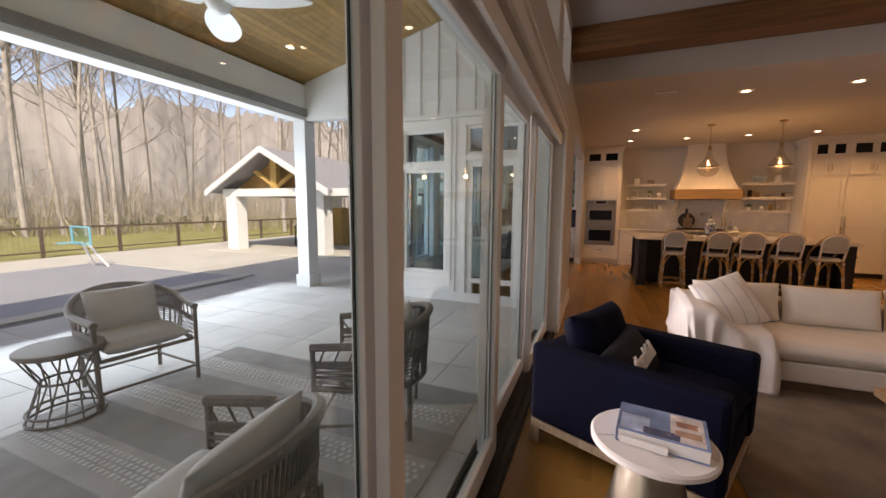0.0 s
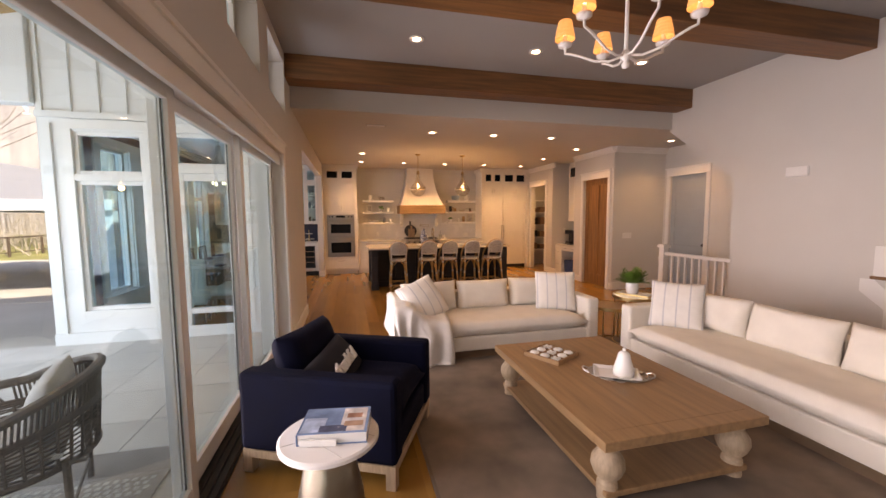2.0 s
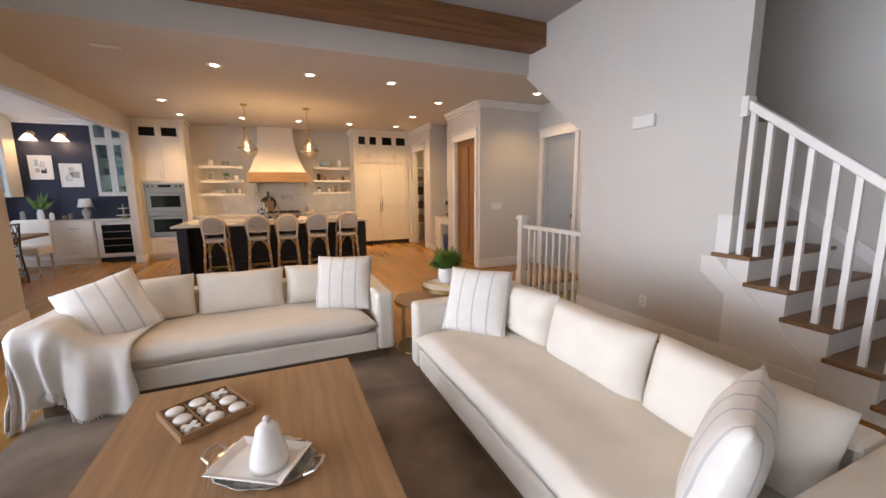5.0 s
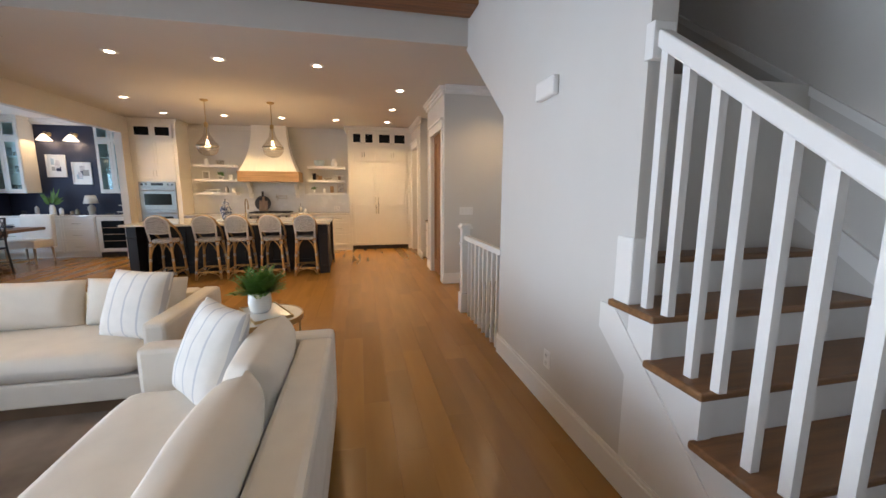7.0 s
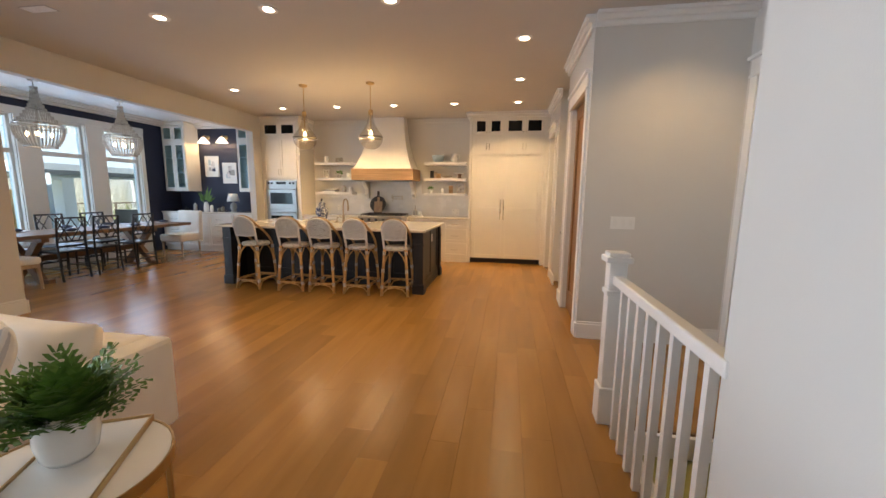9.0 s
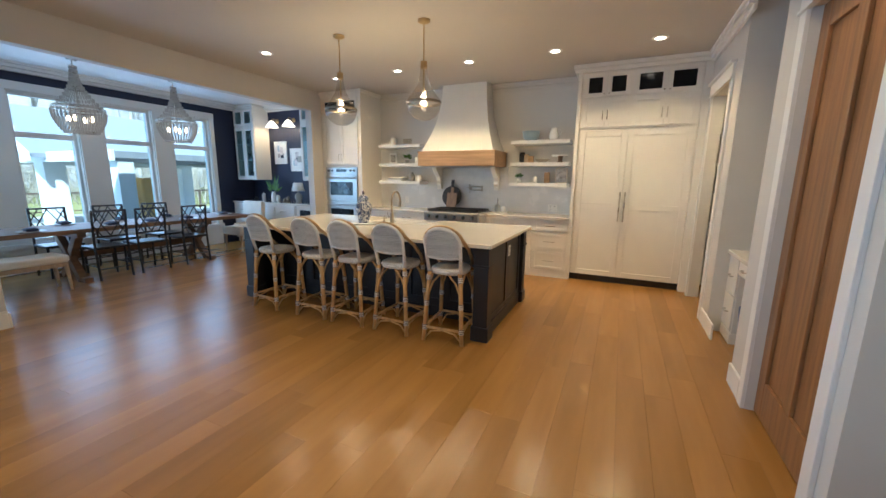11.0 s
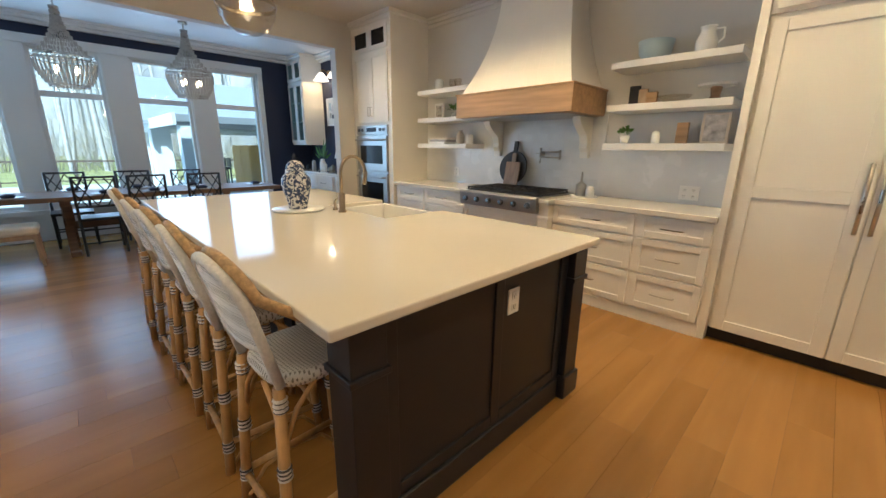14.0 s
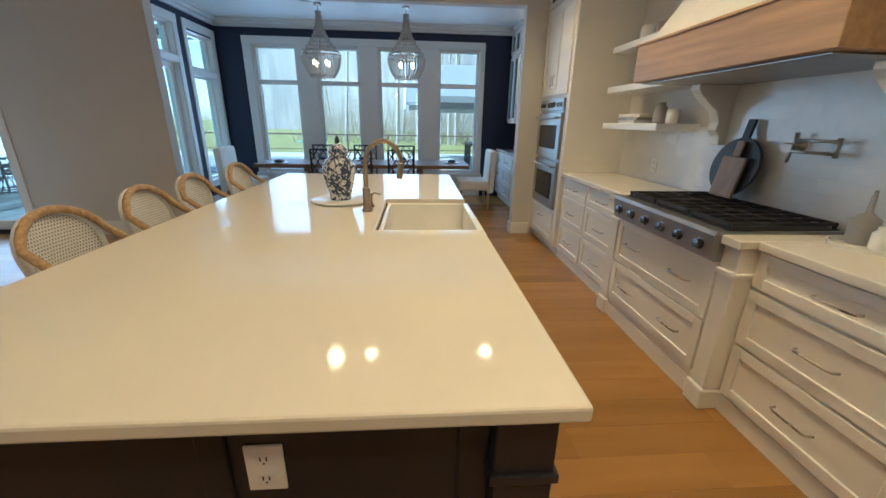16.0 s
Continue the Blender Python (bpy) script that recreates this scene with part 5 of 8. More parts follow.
# nest of round tables between the sofas
for r, z, cx, cy, lab in ((0.265, 0.6, 3.775, 3.96, "round nesting table with a pale top and bronze frame"), (0.24, 0.47, 3.5, 4.05, "smaller round nesting table with a pale top and bronze frame")):
    nt = thing("nesting_table", lab, "side table", (cx, cy, 0), group="nesting tables")
    bm = B()
    lathe(bm, [(0.0, z - 0.022), (r - 0.008, z - 0.022), (r - 0.008, z), (0.0, z)], 40)
    part("tabletop", bm, MARBLE if r > 0.25 else LEGWOOD, nt)
    bm = B()
    lathe(bm, [(r - 0.006, z - 0.035), (r, z - 0.035), (r, z + 0.003), (r - 0.006, z + 0.003), (r - 0.006, z - 0.035)], 40, close=False)
    part("rim", bm, BRASS, nt, "bronze rim")
    for k in range(4):
        a = radians(30 + 90 * k)
        bm = B()
        tube(bm, [((r - 0.012) * math.cos(a), (r - 0.012) * math.sin(a), 0), ((r - 0.012) * math.cos(a), (r - 0.012) * math.sin(a), z - 0.02)], 0.009, 6)
        part("leg", bm, BRASS, nt)
    bm = B()
    tube(bm, arc((0, 0, 0.01), r - 0.012, 0, 360, 32, "xy"), 0.008, 6)
    part("floor_ring", bm, BRASS, nt)
pt = thing("ceramic_tray", "white rectangular ceramic tray with a bronze edge", "tray", (3.785, 3.985, 0.603), -62)
boxes("tray_base", [(-0.2, -0.12, 0.003, 0.2, 0.12, 0.014)], CERAMIC, pt, bevel=0.004)
boxes("tray_edge", [(-0.206, -0.126, 0.0, -0.2, 0.126, 0.02), (0.2, -0.126, 0.0, 0.206, 0.126, 0.02), (-0.2, -0.126, 0, 0.2, -0.12, 0.02), (-0.2, 0.12, 0, 0.2, 0.126, 0.02)], BRASS, pt)
fp = thing("potted_fern", "green fern in a white ceramic pot on a tray", "potted plant", (3.75, 3.995, 0.617))
bm = B()
lathe(bm, [(0.055, 0.0), (0.068, 0.02), (0.078, 0.07), (0.074, 0.13), (0.068, 0.145), (0.062, 0.14), (0.06, 0.12), (0.0, 0.12)], 26)
part("pot", bm, CERAMIC, fp, "white ceramic pot", smooth=True)
bm = B()
rf = random.Random(9)
for i in range(120):
    a, el = rf.uniform(0, 2 * math.pi), rf.uniform(0.4, 1.5)
    ln = rf.uniform(0.1, 0.2)
    p = Vector((0.03 * math.cos(a), 0.03 * math.sin(a), 0.125))
    d = Vector((math.cos(a) * math.cos(el), math.sin(a) * math.cos(el), math.sin(el)))
    pts = []
    for k in range(9):
        pts.append(p.copy())
        p = p + d * ln / 8
        d = (d + Vector((0, 0, -0.07))).normalized()
    side = d.cross(Vector((0, 0, 1))).normalized()
    for k in range(1, 9):
        w = 0.05 * math.sin(math.pi * (k + 0.8) / 10)
        t = (pts[k] - pts[k - 1]) * 1.1
        for s in (-1, 1):
            tip = pts[k] + side * s * w + t * 0.8 + Vector((0, 0, rf.uniform(-0.008, 0.012)))
            m1 = pts[k] + side * s * w * 0.5 + t * 0.05
            m2 = pts[k] + side * s * w * 0.5 + t * 0.95
            bm.faces.new([bm.verts.new(v) for v in (pts[k], m1, tip, m2)])
part("fronds", bm, LEAF, fp, "feathery green fern leaves")

# chandelier over the coffee table
cl = thing("chandelier", "white branching chandelier with small lit pleated shades", "chandelier", (2.15, 2.25, 2.6))
bm = B()
tube(bm, [(0, 0, 0.04), (0, 0, 0.98)], 0.013, 8)
lathe(bm, [(0.0, -0.02), (0.022, -0.012), (0.026, 0.01), (0.014, 0.03), (0.035, 0.05), (0.035, 0.075), (0.012, 0.1)], 16)
lathe(bm, [(0.02, 0.95), (0.06, 0.97), (0.065, 1.0)], 18)
part("stem", bm, TRIM, cl, smooth=True)
for k in range(6):
    a = radians(15 + 60 * k)
    c, s = math.cos(a), math.sin(a)
    ax = []
    for r, z in ((0.02, 0.06), (0.1, 0.05), (0.2, 0.075), (0.3, 0.13), (0.36, 0.15), (0.4, 0.17), (0.405, 0.22)):
        ax.append((r * c, r * s, z + 0.006 * math.sin(r * 60)))
    bm = B()
    tube(bm, ax, 0.009, 7)
    arm = part("arm", bm, TRIM, cl, smooth=True)
    bm = B()
    lathe(bm, [(0.012, 0.2), (0.045, 0.215), (0.05, 0.235), (0.02, 0.24), (0.012, 0.29)], 14, (0.405 * c, 0.405 * s, 0))
    part("candle_cup", bm, TRIM, arm, smooth=True)
    bm = B()
    n = 20
    lathe(bm, [(0.07, 0.265), (0.066, 0.285), (0.068, 0.29), (0.061, 0.31), (0.063, 0.315), (0.056, 0.335), (0.058, 0.34), (0.051, 0.36), (0.053, 0.365), (0.046, 0.39)], n, (0.405 * c, 0.405 * s, 0), close=False)
    part("shade", bm, SHADEGLOW, arm, "lit amber pleated shade")
    bm = B()
    lathe(bm, [(0.008, 0.29), (0.016, 0.31), (0.012, 0.34), (0.0, 0.35)], 10, (0.405 * c, 0.405 * s, 0))
    part("bulb", bm, BULB, arm)

# small wall fittings
cb = thing("door_chime", "white plastic chime box on the living room wall", "chime", (XE, 3.52, 2.12), -90)
boxes("cover", [(-0.12, -0.045, -0.06, 0.12, 0, 0.06)], TRIM, cb, bevel=0.012)


def plate(at, turn, n, label, w=0.07):
    p = thing("wall_plate", label, "switch plate", at, turn, "wall plates")
    boxes("plate", [(-w * n / 2 - 0.005, -0.007, -0.06, w * n / 2 + 0.005, 0, 0.06)], TRIM, p, bevel=0.003)
    for i in range(n):
        x = -w * n / 2 + w * (i + 0.5)
        if "outlet" in label:
            for z in (-0.026, 0.026):
                so = boxes("socket", [(x - 0.017, -0.0095, z - 0.016, x + 0.017, -0.007, z + 0.016)], CERAMIC, p, bevel=0.002)
                boxes("slot", [(x - 0.008, -0.0102, z - 0.003, x - 0.005, -0.0095, z + 0.008), (x + 0.005, -0.0102, z - 0.003, x + 0.008, -0.0095, z + 0.008), (x - 0.002, -0.0102, z - 0.011, x + 0.002, -0.0095, z - 0.007)], BLACK, so)
        else:
            boxes("rocker", [(x - 0.016, -0.0105, -0.033, x + 0.016, -0.007, 0.033)], CERAMIC, p, bevel=0.002)
    return p


plate((XE, 3.4, 0.34), -90, 1, "white outlet plate low on the greige wall")
plate((6.12, 7.0, 1.17), 0, 3, "white triple switch plate on the hall wall")

# ---- kitchen ----


def handle(parent, x, y, z, length, upright=False, material=NICKEL):
    """Bar pull on a front that faces -y."""
    bm = B()
    h = length / 2
    if upright:
        tube(bm, [(x, y, z - h), (x, y - 0.028, z - h + 0.004), (x, y - 0.03, z - h + 0.015), (x, y - 0.03, z + h - 0.015), (x, y - 0.028, z + h - 0.004), (x, y, z + h)], 0.0055, 8)
    else:
        tube(bm, [(x - h, y, z), (x - h + 0.004, y - 0.026, z), (x - h + 0.02, y - 0.032, z), (x, y - 0.034, z), (x + h - 0.02, y - 0.032, z), (x + h - 0.004, y - 0.026, z), (x + h, y, z)], 0.0055, 8)
    return part("handle", bm, material, parent, "satin nickel pull", smooth=True)


def front(name, parent, x0, x1, z0, z1, y, material=CAB, rail=0.055, glass=False, bars=()):
    """A framed door or drawer front in the plane y, facing -y."""
    g = 0.002
    x0, x1, z0, z1 = x0 + g, x1 - g, z0 + g, z1 - g
    blocks = [(x0, y - 0.02, z0, x0 + rail, y, z1), (x1 - rail, y - 0.02, z0, x1, y, z1), (x0 + rail, y - 0.02, z0, x1 - rail, y, z0 + rail), (x0 + rail, y - 0.02, z1 - rail, x1 - rail, y, z1)]
    blocks += [(x0 + rail, y - 0.02, b - rail / 2, x1 - rail, y, b + rail / 2) for b in bars]
    f = boxes(name, blocks, material, parent, bevel=0.003)
    if glass:
        p = boxes("pane", [(x0 + rail, y - 0.01, z0 + rail, x1 - rail, y - 0.006, z1 - rail)], PANE, f)
        p.visible_shadow = False
    else:
        boxes("panel", [(x0 + rail, y - 0.008, z0 + rail, x1 - rail, y, z1 - rail)], material, f)
    return f


# island
isl = thing("kitchen_island", "long dark navy kitchen island with panelled ends and square corner posts", "island")
boxes("body", [(0.79, 8.72, 0.0, 3.83, 9.24, 0.892), (0.79, 9.24, 0.0, 1.94, 9.7, 0.892), (2.72, 9.24, 0.0, 3.83, 9.7, 0.892), (1.94, 9.24, 0, 2.72, 9.7, 0.66)], ISLAND, isl)
for s, x in ((1, 3.83), (-1, 0.79)):
    xo = x + 0.016 * s
    lo, hi = min(x, xo), max(x, xo)
    boxes("end_panel", [(min(x, x + 0.006 * s), 8.42, 0.0, max(x, x + 0.006 * s), 9.6, 0.892)], ISLAND, isl)
    boxes("end_frame", [(lo, 8.4, 0.13, hi, 8.47, 0.892), (lo, 8.99, 0.13, hi, 9.05, 0.892), (lo, 9.53, 0.13, hi, 9.6, 0.892), (lo, 8.47, 0.84, hi, 8.99, 0.892), (lo, 9.05, 0.84, hi, 9.53, 0.892),
                        (lo, 8.47, 0.13, hi, 8.99, 0.19), (lo, 9.05, 0.13, hi, 9.53, 0.19)], ISLAND, isl, bevel=0.004)
    for y in (8.27, 9.6):
        px0, px1 = (3.745, 3.885) if s > 0 else (0.735, 0.875)
        boxes("corner_post", [(px0, y, 0.0, px1, y + 0.13, 0.892)], ISLAND, isl, bevel=0.004)
        boxes("post_plinth", [(px0 - 0.015, y - 0.015, 0.0, px1 + 0.015, y + 0.145, 0.14)], ISLAND, isl, bevel=0.008)
        boxes("post_collar", [(px0 - 0.01, y - 0.01, 0.7, px1 + 0.01, y + 0.14, 0.725)], ISLAND, isl, bevel=0.004)
    boxes("base_board", [(min(x, x + 0.03 * s), 8.42, 0, max(x, x + 0.03 * s), 9.58, 0.13)], ISLAND, isl, bevel=0.008)
for i in range(6):
    x0 = 0.884 + 0.476 * i
    boxes("front_panel_frame", [(x0, 8.7, 0.12, x0 + 0.06, 8.72, 0.88), (x0 + 0.416, 8.7, 0.12, x0 + 0.476, 8.72, 0.88), (x0 + 0.06, 8.7, 0.8, x0 + 0.416, 8.72, 0.88), (x0 + 0.06, 8.7, 0.12, x0 + 0.416, 8.72, 0.2)], ISLAND, isl)
boxes("floor_shoe", [(0.88, 8.69, 0, 3.74, 8.72, 0.12)], ISLAND, isl)
tp = thing("island_worktop", "thick cream quartz island worktop with a rounded edge", "worktop")
bm = B()
pts = [(0.67, 8.19), (3.93, 8.19), (3.93, 9.77), (2.715, 9.77), (2.715, 9.245), (1.945, 9.245), (1.945, 9.77), (0.67, 9.77)]
a = [bm.verts.new((x, y, 0.892)) for x, y in pts]
b = [bm.verts.new((x, y, 0.928)) for x, y in pts]
bm.faces.new(list(reversed(a)))
bm.faces.new(b)
for i in range(8):
    bm.faces.new((a[i], a[(i + 1) % 8], b[(i + 1) % 8], b[i]))
part("slab", bm, QUARTZ, tp, bevel=0.007)
sk = thing("apron_sink", "white fireclay apron sink set into the island", "sink")
boxes("basin", [(1.95, 9.25, 0.665, 2.71, 9.79, 0.69), (1.95, 9.25, 0.69, 1.975, 9.79, 0.9), (2.685, 9.25, 0.69, 2.71, 9.79, 0.9), (1.975, 9.25, 0.69, 2.685, 9.275, 0.9), (1.975, 9.755, 0.69, 2.685, 9.79, 0.9)], CERAMIC, sk, bevel=0.006)
bm = B()
lathe(bm, [(0.0, 0.0), (0.045, 0.0), (0.045, 0.004), (0.0, 0.003)], 18, (2.33, 9.52, 0.69))
part("drain", bm, STEEL, sk)
fc = thing("kitchen_tap", "tall brushed bronze gooseneck tap with a side lever", "tap", (2.31, 9.16, 0.928))
bm = B()
lathe(bm, [(0.03, 0), (0.03, 0.012), (0.022, 0.02), (0.022, 0.13), (0.016, 0.14)], 18)
tube(bm, [(0, 0, 0.1), (0, 0, 0.27)] + [(0, 0.1 - 0.1 * math.cos(radians(a)), 0.27 + 0.12 * math.sin(radians(a))) for a in range(10, 171, 16)] + [(0, 0.205, 0.26)], 0.0125, 10)
part("spout", bm, BRONZE, fc, smooth=True)
bm = B()
lathe(bm, [(0.015, 0), (0.018, 0.01), (0.018, 0.08), (0.013, 0.09)], 12, m=Matrix.Translation((0, 0.2, 0.275)) @ Matrix.Rotation(radians(172), 4, "X"))
part("spray_head", bm, BRONZE, fc, smooth=True)
bm = B()
tube(bm, [(-0.02, 0, 0.08), (-0.05, 0, 0.085), (-0.065, 0, 0.13)], 0.006, 8)
part("lever", bm, BRONZE, fc)
sp = thing("soap_dispenser", "small brushed bronze soap pump beside the tap", "soap pump", (2.19, 9.17, 0.928))
bm = B()
lathe(bm, [(0.02, 0), (0.02, 0.01), (0.01, 0.02), (0.01, 0.07)], 12)
tube(bm, [(0, 0, 0.07), (0, 0.02, 0.085), (0, 0.06, 0.075)], 0.006, 8)
part("pump", bm, BRONZE, sp, smooth=True)

JARBLUE = mat("blue_white_porcelain", (0.62, 0.65, 0.70), 0.18, var=0.02, bump=0)
t = JARBLUE.node_tree
p = t.nodes["Principled BSDF"]
co, vo, rp = t.nodes.new("ShaderNodeTexCoord"), t.nodes.new("ShaderNodeTexNoise"), t.nodes.new("ShaderNodeValToRGB")
vo.inputs["Scale"].default_value, vo.inputs["Detail"].default_value, vo.inputs["Distortion"].default_value = 26, 1.5, 2.0
rp.color_ramp.interpolation = "CONSTANT"
rp.color_ramp.elements[0].color, rp.color_ramp.elements[1].color = (0.05, 0.075, 0.16, 1), (0.66, 0.68, 0.72, 1)
rp.color_ramp.elements[1].position = 0.515
t.links.new(co.outputs["Object"], vo.inputs["Vector"])
t.links.new(vo.outputs["Fac"], rp.inputs[0])
t.links.new(rp.outputs[0], p.inputs["Base Color"])
jp = thing("marble_plate", "round marble serving plate on the island", "plate", (2.03, 8.96, 0.928))
bm = B()
lathe(bm, [(0.0, 0.0), (0.17, 0.0), (0.185, 0.012), (0.18, 0.016), (0.0, 0.013)], 36)
part("plate_body", bm, MARBLE, jp, smooth=True)
jr = thing("ginger_jar", "blue and white porcelain ginger jar with a domed lid", "jar", (2.03, 8.96, 0.943))
bm = B()
lathe(bm, [(0.062, 0.0), (0.066, 0.01), (0.064, 0.02), (0.083, 0.09), (0.102, 0.17), (0.1, 0.215), (0.07, 0.25), (0.05, 0.26), (0.05, 0.275)], 30)
part("body", bm, JARBLUE, jr, smooth=True)
bm = B()
lathe(bm, [(0.056, 0.27), (0.062, 0.28), (0.058, 0.31), (0.035, 0.335), (0.012, 0.343)], 26)
ld = part("lid", bm, JARBLUE, jr, smooth=True)
bm = B()
lathe(bm, [(0.01, 0.34), (0.016, 0.36), (0.012, 0.375), (0.003, 0.39)], 12)
part("finial", bm, NAVY, ld, smooth=True)
op = plate((3.837, 9.123, 0.722), 90, 1, "white outlet plate on the dark island end")


# bar stools
def bar_stool():
    s = thing("bar_stool", "rattan bistro bar stool with a woven grey seat and arched back", "stool", group="bar stools at the island")
    top, bot = 0.655, 0.0
    feet = {(-1, -1): (-0.188, -0.205), (1, -1): (0.188, -0.205), (-1, 1): (-0.188, 0.205), (1, 1): (0.188, 0.205)}
    for (i, j), (x, y) in feet.items():
        bm = B()
        tube(bm, [(x, y, 0), (x * 0.9, y * 0.9, 0.33), (x * 0.78, y * 0.8, top)], 0.0195, 9)
        leg = part("leg", bm, RATTAN, s, smooth=True)
        bm = B()
        for z in (0.13, 0.36, 0.6):
            k = 1 - 0.2 * z / top
            bm = B()
            lathe(bm, [(0.019, -0.026), (0.0245, -0.02), (0.021, -0.01), (0.0245, 0.0), (0.021, 0.01), (0.0245, 0.02), (0.019, 0.026)], 10, (x * k, y * k, z), close=False)
            part("binding", bm, BIND, leg, "pale wrapped binding")
    for (a, b, z) in (((-1, -1), (1, -1), 0.13), ((-1, 1), (1, 1), 0.16), ((-1, -1), (-1, 1), 0.145), ((1, -1), (1, 1), 0.145)):
        k = 1 - 0.19 * z / top
        p, q = Vector((*feet[a], 0)) * k, Vector((*feet[b], 0)) * k
        p.z = q.z = z
        bm = B()
        tube(bm, [p, q], 0.013, 8)
        part("stretcher", bm, RATTAN, s, smooth=True)
        bm = B()
        tube(bm, [p + Vector((0, 0, -z + 0.02)), p.lerp(q, 0.18) + Vector((0, 0, -0.035)), p.lerp(q, 0.5) + Vector((0, 0, -0.012)), p.lerp(q, 0.82) + Vector((0, 0, -0.035)), q + Vector((0, 0, -z + 0.02))], 0.008, 7)
        part("brace", bm, RATTAN, s, smooth=True)
        kk = 0.83
        u, w = Vector((*feet[a], 0)) * kk, Vector((*feet[b], 0)) * kk
        bm = B()
        tube(bm, [Vector((u.x, u.y, 0.44)), u.lerp(w, 0.15) + Vector((0, 0, 0.56)), u.lerp(w, 0.36) + Vector((0, 0, 0.635))], 0.009, 7)
        part("corner_brace", bm, RATTAN, s, smooth=True)
        bm = B()
        tube(bm, [Vector((w.x, w.y, 0.44)), w.lerp(u, 0.15) + Vector((0, 0, 0.56)), w.lerp(u, 0.36) + Vector((0, 0, 0.635))], 0.009, 7)
        part("corner_brace", bm, RATTAN, s, smooth=True)
    bm = B()
    ring = []
    for i in range(28):
        a = 2 * math.pi * i / 28
        c, n = math.cos(a), math.sin(a)
        r = 0.17 / (abs(c) ** 3.0 + abs(n) ** 3.0) ** (1 / 3.0)
        ring.append((r * c, r * n * 1.02))
    lo = [bm.verts.new((x * 0.96, y * 0.96, 0.632)) for x, y in ring]
    mid = [bm.verts.new((x * 1.03, y * 1.03, 0.66)) for x, y in ring]
    hi = [bm.verts.new((x * 0.97, y * 0.97, 0.685)) for x, y in ring]
    inn = [bm.verts.new((x * 0.6, y * 0.6, 0.68)) for x, y in ring]
    for a, b in ((lo, mid), (mid, hi), (hi, inn)):
        for i in range(28):
            bm.faces.new((a[i], a[(i + 1) % 28], b[(i + 1) % 28], b[i]))
    bm.faces.new(inn)
    bm.faces.new(list(reversed(lo)))
    part("seat", bm, SEATWEAVE, s, "woven grey resin seat", smooth=True)
    # back: curved arch on the -y side
    def on_back(x, z):
        return Vector((x, -0.175 - 0.26 * (z - 0.66) + 0.6 * x * x, z))
    arch = [on_back(-0.152, 0.66), on_back(-0.16, 0.8)] + [on_back(0.165 * math.cos(radians(a)), 0.925 + 0.142 * math.sin(radians(a))) for a in range(180, -1, -15)] + [on_back(0.16, 0.8), on_back(0.152, 0.66)]
    bm = B()
    tube(bm, arch, 0.016, 9)
    part("back_frame", bm, EDGE, s, "woven edge of the arched back", smooth=True)
    bm = B()
    tube(bm, [on_back(-0.158, 0.805), on_back(-0.08, 0.796), on_back(0, 0.792), on_back(0.08, 0.796), on_back(0.158, 0.805)], 0.015, 8)
    part("back_rail", bm, EDGE, s, smooth=True)
    ahead = Vector((0, 0.03, 0))
    hoop = [(-0.165, 0.15, 0.66), (-0.182, 0.07, 0.75), (-0.19, -0.06, 0.86)] + [on_back(0.182 * math.cos(radians(a)), 0.928 + 0.15 * math.sin(radians(a))) + ahead for a in range(165, 14, -15)] + [(0.19, -0.06, 0.86), (0.182, 0.07, 0.75), (0.165, 0.15, 0.66)]
    bm = B()
    tube(bm, hoop, 0.0165, 9)
    part("hoop_arm", bm, HOOP, s, "bent cane hoop", smooth=True)
    bm = B()
    g = []
    for i in range(15):
        x = -0.158 + 0.316 * i / 14
        zt = 0.925 + 0.142 * max(0, 1 - (x / 0.167) ** 2) ** 0.5
        g.append([bm.verts.new(on_back(x, 0.796 + (zt - 0.796) * j / 10)) for j in range(11)])
    for a, b in zip(g, g[1:]):
        for j in range(10):
            bm.faces.new((a[j], b[j], b[j + 1], a[j + 1]))
    part("back_panel", bm, WEAVE, s, "woven grey resin back", smooth=True, solid=0.009)
    bm = B()
    for j in range(24):
        z = 0.803 + 0.258 * j / 24
        half = 0.156 if z < 0.925 else 0.156 * max(0.0, 1 - ((z - 0.925) / 0.142) ** 2) ** 0.5
        if half > 0.02:
            tube(bm, [on_back(x * half, z) + Vector((0, -0.007, 0)) for x in (-1, -0.5, 0, 0.5, 1)], 0.0036, 4)
    tagged(part("weave", bm, WEAVE, s), "", "", "", "stuff")
    return s


HOOP = mat("wrapped_cane_hoop", (0.46, 0.30, 0.145), 0.55, var=0.3, scale=70, bump=0.4, bscale=120)
first = bar_stool()
for i, (x, tw) in enumerate(((3.51, 3), (2.97, -2), (2.44, 1), (1.96, 2), (1.31, -3))):
    m = pose(x, 8.30 - 0.012 * i, 0, 0, 0, tw)
    if i == 0:
        first.matrix_world = m
    else:
        copy_thing(first, m)

